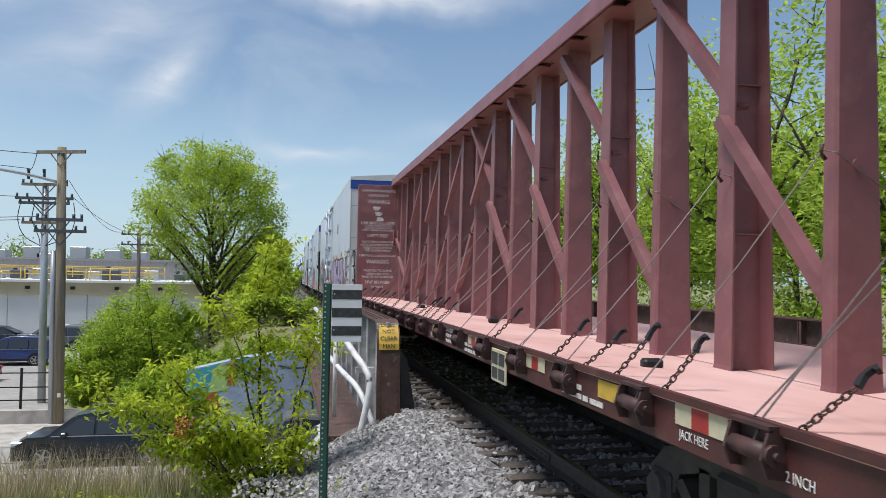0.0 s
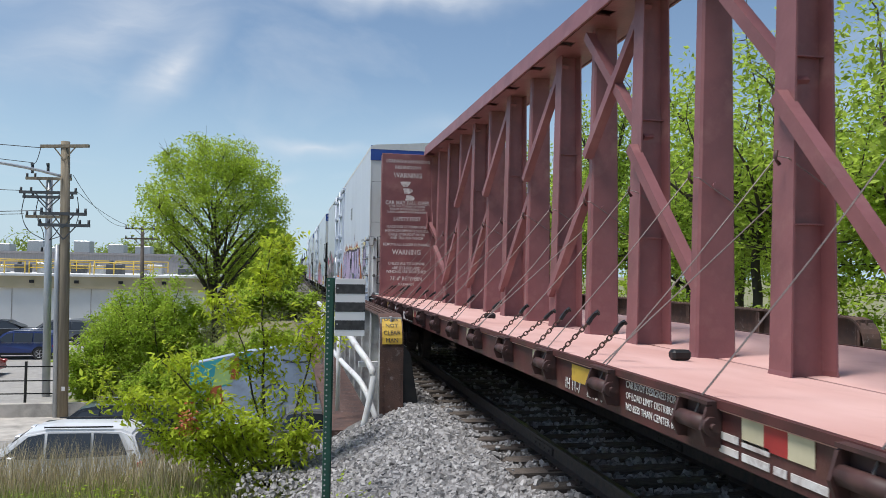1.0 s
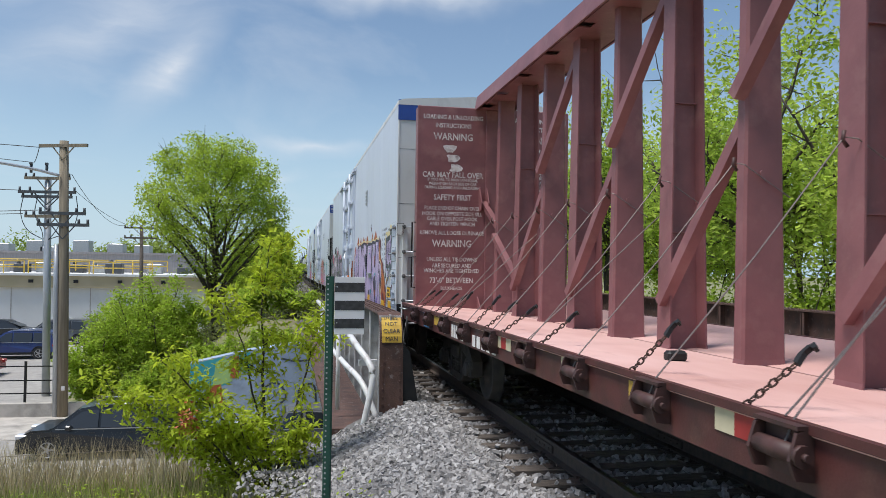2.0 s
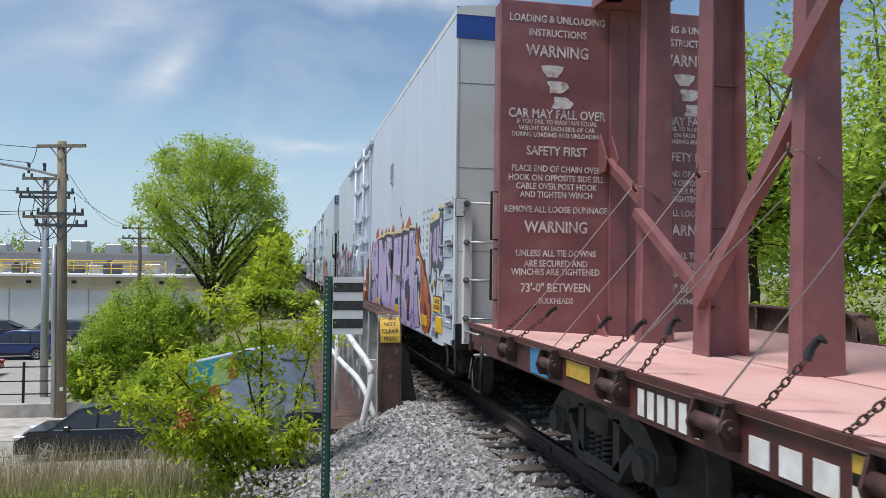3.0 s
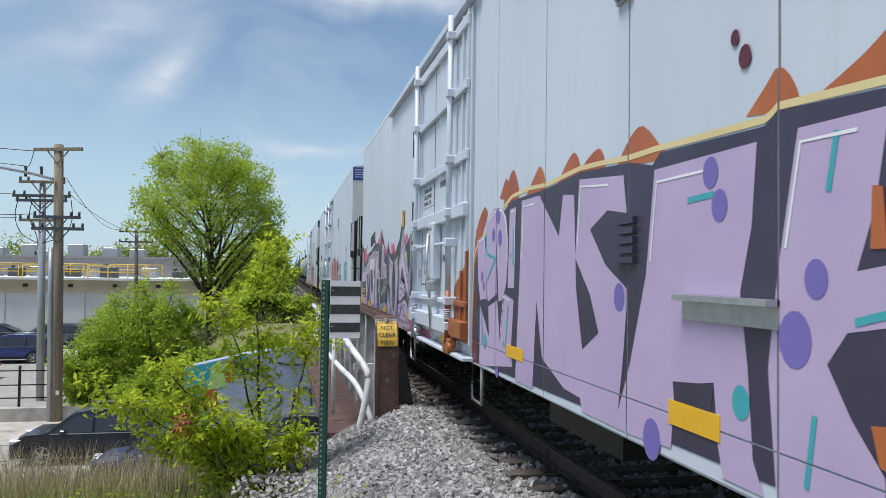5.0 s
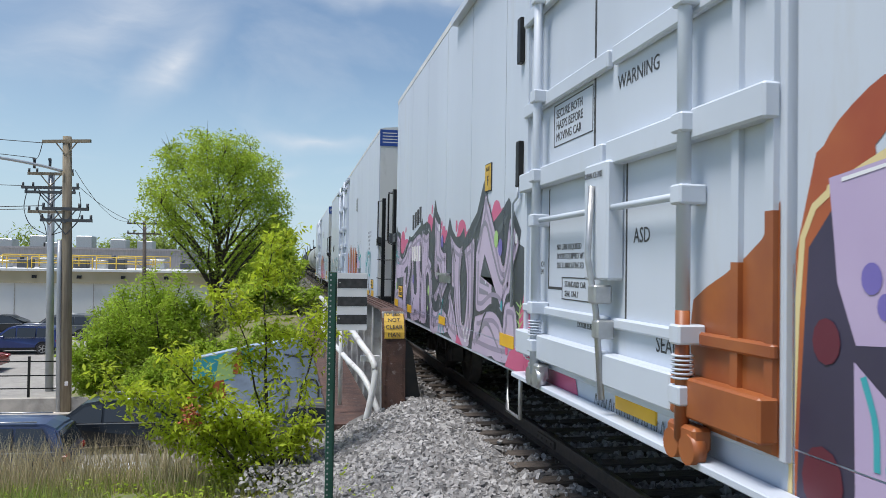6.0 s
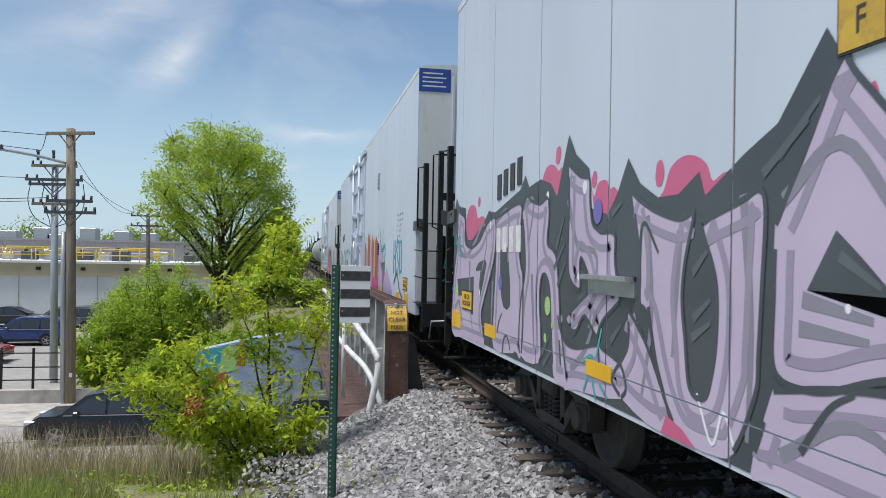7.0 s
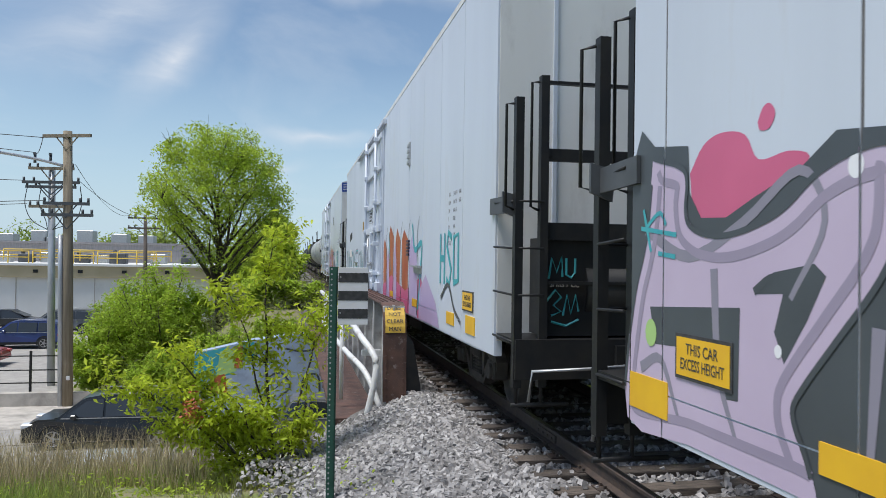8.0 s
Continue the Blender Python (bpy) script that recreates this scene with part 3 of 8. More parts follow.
    # diagonals, from the middle towards both ends: square tubes that pass the posts on the near side
    for step, tops in ((1, (9, 11, 13, 15, 17)), (-1, (10, 8, 6, 4))):
        for top in tops:
            a, b, c = top, top + step, top + 2 * step
            if c < 0 or c > POSTS:
                continue
            x0, x1 = (-0.20, -0.03) if step > 0 else (-0.06, -0.20)
            for (k0, z0), (k1, z1) in (((a, 4.62), (b, 3.20)), ((b, 3.12), (c, 1.55))):
                bm = bm_new()
                bar(bm, (x0, y_of(k0), z0), (x1, y_of(k1), z1), 0.105, 0.105, up=(1, 0, 0))
                part("diagonal_brace", bm, M["brown"], car)
    bm = bm_new()
    bar(bm, (-0.20, L - 0.06, 3.02), (-0.05, y_of(1), 2.45), 0.09, 0.09, up=(1, 0, 0))
    part("diagonal_brace", bm, M["brown"], car)
    bm = bm_new()
    bar(bm, (-0.20, y_of(1) - 0.02, 2.42), (-0.05, y_of(2), 1.50), 0.09, 0.09, up=(1, 0, 0))
    part("diagonal_brace", bm, M["brown"], car)
    for dx in (-0.07, 0.06):
        bm = bm_new()
        prism(bm, [(L, 3.30), (L - 0.03, 3.32), (L - 0.22, 3.02), (L - 0.18, 2.90), (L, 2.88)], "x", -0.20 + dx - 0.008, -0.20 + dx + 0.008)
        part("brace_bracket", bm, M["brown"], car)
    # flat stiffener up the middle of the bulkhead
    bm = bm_new()
    box(bm, -0.16, 0.05, L - 0.035, L, 1.13, 4.70, bevel=0.006)
    part("bulkhead_stiffener", bm, M["brown"], car)
    # top chord: an open box with lightening slots along its under side
    bm = bm_new()
    prism(bm, [(-0.36, 4.70), (-0.33, 4.70), (-0.30, 4.92), (0.30, 4.92), (0.33, 4.70), (0.36, 4.70), (0.36, 4.72), (0.32, 4.95), (-0.32, 4.95), (-0.36, 4.72)], "y", -0.05, L + 0.05)
    box(bm, -0.15, 0.15, 0.0, L, 4.705, 4.72)
    for k in range(POSTS):
        for s in (-1, 1):
            yc = y_of(k) - BAY / 2
            box(bm, min(s * 0.15, s * 0.31), max(s * 0.15, s * 0.31), yc + 0.10, yc + BAY - 0.05, 4.705, 4.72)
    part("top_chord", bm, M["brown"], car)
    # winches, chains, cables
    wm, cm = winch_mesh(), chain_mesh()
    rng = random.Random(5)
    for k in range(1, POSTS):
        y = y_of(k) - 0.06
        o = new("winch", wm)
        o.parent, o.matrix_local = car, pose(-1.487, y, 1.18)
        # two chains to a bay lean up from the sill, one each side of the winch
        for dy in (-0.26, 0.38):
            if rng.random() < 0.35:
                continue
            lean = -40 - rng.uniform(0, 14)
            o = new("chain", cm)
            o.parent = car
            o.matrix_local = pose(-1.48, y + dy + rng.uniform(-0.05, 0.05), 1.215) @ pose(0, 0, 0, rng.uniform(-10, 10), -lean, 0)
        bm = bm_new()
        yy = y + rng.uniform(-0.04, 0.04)
        tube(bm, [(-1.56, yy, 1.09), (-1.50, yy, 1.22), (-0.85, yy + 0.03, 1.93), (-0.24, y_of(k) - 0.03, 2.68), (-0.19, y_of(k) - 0.09, 2.66), (0.2, y_of(k) - 0.09, 2.42)], 0.0055, 5)
        part("cable", bm, M["cable"], car)
        if k % 3 == 0:
            bm = bm_new()
            tube(bm, [(-1.50, yy + 0.06, 1.22), (-0.19, y_of(k) + 0.1, 2.35)], 0.0055, 5)
            part("cable", bm, M["cable"], car)
    # loose hooks and a timber on the deck
    for y, x in ((3.3, -0.95), (9.0, -0.62), (14.2, -0.8)):
        bm = bm_new()
        box(bm, x, x + 0.16, y, y + 0.10, 1.16, 1.24, bevel=0.02)
        part("dunnage_block", bm, M["black"], car)
    # stirrup steps and grab irons
    for y in (-0.35, L + 0.30):
        bm = bm_new()
        tube(bm, [(-1.49, y, 1.0), (-1.49, y, 0.48), (-1.49, y + 0.42, 0.48), (-1.49, y + 0.42, 1.0)], 0.022, 6)
        part("sill_step", bm, M["black"], car)
        bm = bm_new()
        tube(bm, [(-1.49, y, 1.12), (-1.55, y, 1.12), (-1.55, y + 0.5, 1.12), (-1.49, y + 0.5, 1.12)], 0.012, 6)
        part("grab_iron", bm, M["galv"], car)
    for z0, z1 in ((1.51, 2.05), (2.15, 2.66)):
        bm = bm_new()
        tube(bm, [(-1.39, L + 0.03, z0), (-1.47, L + 0.03, z0), (-1.47, L + 0.03, z1), (-1.39, L + 0.03, z1)], 0.014, 6)
        part("grab_iron", bm, M["black"], car)
    # writing on both halves of the far bulkhead
    rows = (("LOADING & UNLOADING", 4.54, 0.105), ("INSTRUCTIONS", 4.39, 0.105), ("WARNING", 4.19, 0.165), ("CAR MAY FALL OVER", 3.51, 0.13),
            ("IF YOU FAIL TO MAINTAIN EQUAL", 3.425, 0.066), ("WEIGHT ON EACH SIDE OF CAR", 3.355, 0.066),
            ("DURING LOADING AND UNLOADING", 3.285, 0.066), ("SAFETY FIRST", 3.11, 0.13), ("PLACE END OF CHAIN OVER", 2.92, 0.088),
            ("HOOK ON OPPOSITE SIDE SILL", 2.82, 0.088), ("CABLE OVER POST HOOK", 2.73, 0.088), ("AND TIGHTEN WINCH", 2.64, 0.088),
            ("REMOVE ALL LOOSE DUNNAGE", 2.48, 0.092), ("WARNING", 2.29, 0.165), ("UNLESS ALL TIE DOWNS", 2.01, 0.092), ("ARE SECURED AND", 1.90, 0.092),
            ("WINCHES ARE TIGHTENED", 1.81, 0.092), ("73'-0\" BETWEEN", 1.64, 0.125), ("BULKHEADS", 1.50, 0.08))
    for xc in (-0.755, 0.80):
        for s, z, h in rows:
            letters(s, h * 1.06, M["stencil"], car, (xc, L - 0.004, z), END_TURN, "stencil", 0.84, "CENTER", 0.018)
        # a plain worn shape where the picture stands
        bm = bm_new()
        for a in range(3):
            pts = [(xc - 0.06 + 0.05 * a + 0.11 * math.cos(q) * (1 + 0.35 * math.sin(3 * q + a)), 3.98 - 0.17 * a + 0.09 * math.sin(q) * (1 + 0.3 * math.cos(2 * q))) for q in [2 * math.pi * i / 12 for i in range(12)]]
            prism(bm, pts, "y", L - 0.005 - 0.001 * a, L - 0.0035 - 0.001 * a)
        part("stencil", bm, M["stencil"], car)
    # marks along the side sill
    def mark(y0, y1, z0, z1, mat):
        bm = bm_new()
        box(bm, -1.492, -1.487, y0, y1, z0, z1)
        part("sill_mark", bm, mat, car)
    for yw in (1.33, 4.0, 6.2, 9.36, 11.9, 14.1, 16.0):
        mark(yw, yw + 0.17, 1.05, 1.17, M["pale_mark"])
        mark(yw + 0.17, yw + 0.34, 1.05, 1.17, M["red_mark"])
        mark(yw + 0.34, yw + 0.51, 1.05, 1.17, M["pale_mark"])
    for yw, w in ((2.48, 0.42), (8.42, 0.50), (10.6, 0.4), (19.48, 0.46), (13.0, 0.4), (16.62, 0.3)):
        mark(yw, yw + w, 1.03, 1.15, M["yellow_worn"])
    mark(20.36, 20.82, 0.945, 1.165, M["sky_blue"])
    mark(19.12, 19.22, 0.96, 1.12, M["white_mark"])
    for q in range(6):
        mark(18.02 + q * 0.125, 18.10 + q * 0.125, 0.96, 1.12, M["white_mark"])
    for q in range(5):
        mark(16.55 + q * 0.22, 16.70 + q * 0.22, 0.95, 1.08, M["white_mark"])
    for s, yw, z, h in (("IH 11-7", 9.06, 0.99, 0.12), ("IL 73-0", 8.63, 0.99, 0.12), ("JACK HERE", 1.80, 1.0, 0.07), ("2 INCH", 0.9, 1.0, 0.07), ("CAR BODY DESIGNED FOR 70%", 7.98, 1.135, 0.062), ("OF LOAD LIMIT DISTRIBUTED", 7.98, 1.065, 0.062), ("NO LESS THAN CENTER 60 FT.", 7.98, 0.995, 0.062)):
        letters(s, h, M["white_mark"], car, (-1.489, yw, z), SIDE_TURN, "stencil", 0.85)
    for yw, n in ((6.9, 2), (3.6, 2)):
        for q in range(n):
            for a, b in ((0.0, 0.16), (0.19, 0.40), (0.43, 0.52), (0.55, 0.78))[:4 - 2 * q]:
                mark(yw - b, yw - a, 0.962 + q * 0.065, 0.998 + q * 0.065, M["stencil"])
    # data board under the sill
    bm = bm_new()
    box(bm, -1.52, -1.50, 5.05, 5.55, 0.80, 1.12, bevel=0.004)
    part("data_board", bm, M["pale_mark"], car, "framed black and white placard")
    bm = bm_new()
    for z0, z1, a, b in ((0.83, 0.94, 5.08, 5.28), (0.83, 0.94, 5.32, 5.52), (0.97, 1.09, 5.08, 5.28), (0.97, 1.09, 5.32, 5.52)):
        box(bm, -1.524, -1.519, a, b, z0, z1)
    part("data_board_text", bm, M["black_mark"], car)
    for y in (1.9, L - 1.9):
        truck(car, y)
    coupler(car, L + 0.8, 1)
    coupler(car, -0.75, -1)
    uncoupling_rod(car, L + 0.85, 1, M["black"])
    TRAIN.append((car, F))
    return car


# -- insulated box cars --
BOX_L, PITCH, BOX_Y = 22.5, 25.77, 25.71
EAVE = 5.17
SEAMS = (0.0, 1.585, 3.08, 4.56, 6.03, 7.57, 9.01, 9.98, 13.73, 14.47, 15.95, 17.44, 18.95, 20.55, 22.08, 22.5)


def door(car, ya, yb, rusty=False):
    """Plug door with its rails, lock tubes, handle box and bottom track."""
    bm = bm_new()
    box(bm, -1.565, -1.50, ya, yb, 1.02, 4.86, bevel=0.008)
    d = part("door", bm, M["white"], car, "white plug door with lock tubes")
    x = -1.565

    def piece(name, mat=None):
        bm2 = bm_new()
        return bm2, (lambda: part(name, bm2, mat or M["white"], d))
    for z, h, t in ((4.72, 0.14, 0.05), (3.98, 0.12, 0.06), (3.18, 0.12, 0.05), (2.55, 0.16, 0.085), (1.48, 0.07, 0.04), (1.19, 0.20, 0.10)):
        runs = [(ya + 0.03, ya + (yb - ya) * 0.47, None), (ya + (yb - ya) * 0.49, yb - 0.03, None)]
        if rusty and z < 2.0:
            runs = [(ya + 0.03, ya + 0.80 - 0.1 * (z > 1.3), M["g_rust"]), (ya + 0.805 - 0.1 * (z > 1.3), ya + (yb - ya) * 0.47, None), runs[1]]
        for y0, y1, paint in runs:
            b2, fin = piece("door_rail", paint)
            box(b2, x - t, x, y0, y1, z - h / 2, z + h / 2, bevel=0.012)
            fin()
    for y in (ya + 0.04, yb - 0.10, ya + 0.30, yb - 0.42):
        cut = 2.08 if rusty and y < ya + 0.2 else 1.86 if rusty and y < ya + 0.4 else 1.05
        b2, fin = piece("door_stile")
        box(b2, x - 0.03, x, y, y + 0.06, cut, 4.84)
        fin()
        if cut > 1.1:
            b2, fin = piece("door_stile", M["g_rust"])
            box(b2, x - 0.03, x, y, y + 0.06, 1.05, cut)
            fin()
    for y in (ya + 0.67, yb - 0.57):
        b2, fin = piece("lock_tube")
        low = 1.62 if rusty and y < ya + 1 else 0.98
        tube(b2, [(x - 0.10, y, low), (x - 0.10, y, 4.95)], 0.036, 12)
        if low > 1:
            b3, fin3 = piece("lock_tube_foot", M["g_rust"])
            tube(b3, [(x - 0.10, y, 0.98), (x - 0.10, y, low)], 0.0365, 12)
            fin3()
        for z in (1.20, 1.5, 2.2, 2.56, 3.2, 4.0, 4.7):
            box(b2, x - 0.15, x, y - 0.055, y + 0.055, z - 0.05, z + 0.05, bevel=0.01)
        for q in range(6):
            tube(b2, [(x - 0.10, y, 1.28 + q * 0.022), (x - 0.10, y, 1.29 + q * 0.022)], 0.055, 12)
        fin()
        b2, fin = piece("door_roller", M["g_rust"] if rusty and y < ya + 1 else M["galv"])
        for dy in (-0.10, 0.06):
            tube(b2, [(x - 0.13, y + dy, 0.95), (x - 0.06, y + dy, 0.95)], 0.075, 12)
        box(b2, x - 0.12, x - 0.02, y - 0.15, y + 0.12, 0.94, 1.06, bevel=0.015)
        fin()
    ym = ya + (yb - ya) * 0.46
    b2, fin = piece("handle_box")
    box(b2, x - 0.12, x, ym - 0.08, ym + 0.30, 1.75, 2.50, bevel=0.015)
    fin()
    b2, fin = piece("door_handle", M["galv"])
    tube(b2, [(x - 0.14, ym + 0.12, 2.35), (x - 0.17, ym + 0.10, 1.9), (x - 0.13, ym + 0.05, 1.55), (x - 0.10, ym + 0.02, 1.0)], 0.022, 8)
    box(b2, x - 0.17, x - 0.05, ym - 0.02, ym + 0.10, 1.60, 1.72, bevel=0.012)
    box(b2, x - 0.15, x - 0.03, ym - 0.02, ym + 0.08, 1.38, 1.50, bevel=0.012)
    fin()
    for y0, y1 in ((ya + 0.67, ym), (ym + 0.3, yb - 0.57)):
        b2, fin = piece("handle_bar")
        tube(b2, [(x - 0.08, y0, 2.2), (x - 0.08, y1, 2.2)], 0.022, 8)
        fin()
    for y, z, s in ((yb - 0.75, 3.02, "SECURE BOTH"), (yb - 0.75, 2.93, "HASPS BEFORE"), (yb - 0.75, 2.84, "MOVING CAR"), (ya + 1.7, 3.0, "WARNING"),
                    (yb - 0.8, 1.98, "NO LUBE REQUIRED"), (yb - 0.8, 1.91, "DOORS EQUIPPED WITH"), (yb - 0.8, 1.84, "SELF LUBRICATING EDGE"),
                    (yb - 0.98, 1.70, "STANDARD CAR"), (yb - 0.98, 1.63, "SEAL ONLY"), (yb - 0.24, 1.85, "UNLATCH"), (yb - 0.24, 1.79, "TO OPEN"), (yb - 0.24, 1.73, "DOOR"),
                    (yb - 1.25, 1.42, "DOOR LUBED"), (ya + 1.45, 2.02, "ASD"), (ya + 1.15, 1.40, "SEAL"), (ym + 0.28, 2.42, "OPEN CLOSE")):
        h = 0.13 if s in ("WARNING", "ASD", "SEAL") else 0.062 if z < 2.5 else 0.095
        xx = x - 0.0015 - (0.123 if s == "OPEN CLOSE" else 0)
        if s == "OPEN CLOSE":
            h = 0.055
        letters(s, h, M["black_mark"], d, (xx, y, z), SIDE_TURN, "door_text", 0.9)
    for y0, y1, z0, z1 in ((yb - 1.55, yb - 0.92, 1.585, 1.755), (yb - 1.50, yb - 0.70, 2.77, 3.10)):
        b2, fin = piece("label_border", M["black_mark"])
        for a, b, c, e in ((y0, y1, z0, z0 + 0.008), (y0, y1, z1 - 0.008, z1), (y0, y0 + 0.008, z0, z1), (y1 - 0.008, y1, z0, z1)):
            box(b2, x - 0.0025, x, a, b, c, e)
        fin()
    b2, fin = piece("gasket", M["black_mark"])
    for a, b, c, e in ((yb - 0.62, yb - 0.60, 1.66, 2.45), (yb - 0.92, yb - 0.60, 1.655, 1.675), (ym + 0.40, ym + 0.43, 2.65, 4.6), (ym - 0.12, ym - 0.10, 1.45, 2.48)):
        box(b2, x - 0.002, x, a, b, c, e)
    fin()
    # track the door slides on, and its stops
    bm = bm_new()
    box(bm, -1.66, -1.53, ya - 0.10, yb + 0.10, 0.86, 0.90, bevel=0.006)
    part("door_track", bm, M["white"], car)
    bm = bm_new()
    box(bm, -1.62, -1.53, ya - 0.3, yb + 3.2, 4.93, 5.02)
    part("door_track", bm, M["white"], car)
    return d


END_Y = 0.15             # face of the white end


STEPS = (1.19, 1.66, 2.10, 2.60)   # heights of the step openings


def white_end(car):
    """Smooth end with ladder posts, rungs and the brake gear, nearest the flat car."""
    y = END_Y
    bm = bm_new()
    box(bm, -1.505, 1.505, y + 0.012, y + 0.06, 1.15, 5.10)
    part("end_wall", bm, M["end_grey"], car, "weathered grey end sheet")
    for x in (-1, 1):
        bm = bm_new()
        box(bm, min(x * 1.527, x * 1.49), max(x * 1.527, x * 1.49), y, y + 0.03, 1.14, 5.16, bevel=0.006)
        part("corner_post", bm, M["end_grey"], car)
    # thin dark lines drawn across the end sheet
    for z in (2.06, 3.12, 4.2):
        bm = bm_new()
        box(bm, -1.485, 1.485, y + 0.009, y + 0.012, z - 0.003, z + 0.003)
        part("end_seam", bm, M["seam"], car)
    bm = bm_new()
    box(bm, -1.528, 1.528, y - 0.006, y + 0.03, 4.77, 5.17)
    part("end_band", bm, M["blue_mark"], car, "blue painted band")
    for x0, x1, zt in ((-1.42, -1.31, 2.70), (-0.87, -0.79, 2.70)):
        bm = bm_new()
        prism(bm, [(x0, y + 0.012), (x0, y - 0.04), (x0 + 0.012, y - 0.05), (x1, y - 0.05), (x1, y - 0.038), (x0 + 0.016, y - 0.032), (x0 + 0.014, y + 0.012)], "z", 0.90, zt)
        post = part("ladder_post", bm, M["end_grey"], car)
        for z in (0.96, 1.05):
            bm = bm_new()
            tube(bm, [(x0 + 0.03, y - 0.075, z), (x0 + 0.03, y - 0.05, z)], 0.014, 8)
            part("bolt", bm, M["galv"], post)
    for n, z in enumerate((1.217, 1.695, 2.17, 2.66)):
        bm = bm_new()
        tube(bm, [(-1.385, y - 0.12, z), (-0.855 if n < 3 else -0.35, y - 0.12, z)], 0.013, 8)
        rung = part("rung", bm, M["galv"], car)
        for x in (-1.385, -0.855):
            bm = bm_new()
            tube(bm, [(x, y - 0.15, z), (x, y - 0.05, z)], 0.022, 10)
            tube(bm, [(x, y - 0.062, z), (x, y - 0.05, z)], 0.040, 10)
            part("rung_bolt", bm, M["grimy"], rung, "grimy bolted rung foot")
    bm = bm_new()
    prism(bm, [(-1.52, 2.50), (-1.43, 2.50), (-1.40, 2.56), (-1.40, 2.72), (-1.52, 2.72)], "y", y - 0.062, y - 0.052)
    br = part("bracket", bm, M["end_grey"], car)
    bm = bm_new()
    prism(bm, [(-1.528, 2.492), (-1.426, 2.492), (-1.392, 2.558), (-1.392, 2.728), (-1.528, 2.728)], "y", y - 0.051, y - 0.03)
    part("bracket_gasket", bm, M["black"], br)
    for z in (2.56, 2.62, 2.68):
        bm = bm_new()
        tube(bm, [(-1.425, y - 0.085, z), (-1.425, y - 0.062, z)], 0.013, 8)
        part("bolt", bm, M["galv"], br)
    # brake gear in grey boxes with bent air pipes
    bm = bm_new()
    box(bm, -0.76, -0.56, y - 0.16, y + 0.012, 1.80, 2.34, bevel=0.012)
    gear = part("brake_gear", bm, M["galv"], car)
    bm = bm_new()
    tube(bm, [(-0.40, y - 0.26, 2.30), (-0.40, y - 0.05, 2.30)], 0.19, 20)
    part("brake_cylinder", bm, M["galv"], gear)
    bm = bm_new()
    box(bm, -0.52, -0.36, y - 0.20, y, 1.84, 1.98, bevel=0.01)
    part("valve", bm, M["black"], gear)
    bm = bm_new()
    box(bm, -0.535, -0.515, y - 0.23, y - 0.21, 1.92, 2.04, bevel=0.004)
    part("valve_handle", bm, M["tag_red"], gear, "small red valve handle")
    for k, x in enumerate((-0.60, -0.56, -0.53)):
        bm = bm_new()
        tube(bm, [(x + 0.2, y - 0.24, 2.46), (x + 0.04, y - 0.25, 2.36 - 0.04 * k), (x, y - 0.24, 2.20), (x + 0.03, y - 0.22, 1.95)], 0.010, 6)
        part("hose", bm, M["black"] if k else M["galv"], gear)
    bm = bm_new()
    tube(bm, [(-0.30, y - 0.30, 2.88), (-0.52, y - 0.32, 2.88), (-0.55, y - 0.32, 2.80), (-0.55, y - 0.32, 1.50), (-0.50, y - 0.32, 1.44), (-0.3, y - 0.3, 1.44)], 0.018, 8)
    part("hand_hold", bm, M["black"], car, "black bent grab iron")
    bm = bm_new()
    box(bm, -0.72, 0.72, y - 0.42, y, 1.28, 1.31, bevel=0.004)
    deck = part("end_platform", bm, M["galv"], car, "grey checkered cross-over platform")
    bm = bm_new()
    bar(bm, (-0.70, y - 0.40, 1.28), (-0.70, y - 0.02, 0.95), 0.05, 0.02)
    part("strut", bm, M["galv"], deck)
    bm = bm_new()
    box(bm, -1.50, 1.50, y + 0.004, y + 0.2, 0.82, 1.15, bevel=0.008)
    part("end_sill", bm, M["black"], car)
    bm = bm_new()
    box(bm, -1.0, -0.78, y - 0.02, y + 0.004, 0.86, 1.15)
    part("sill_plate", bm, M["end_grey"], car)


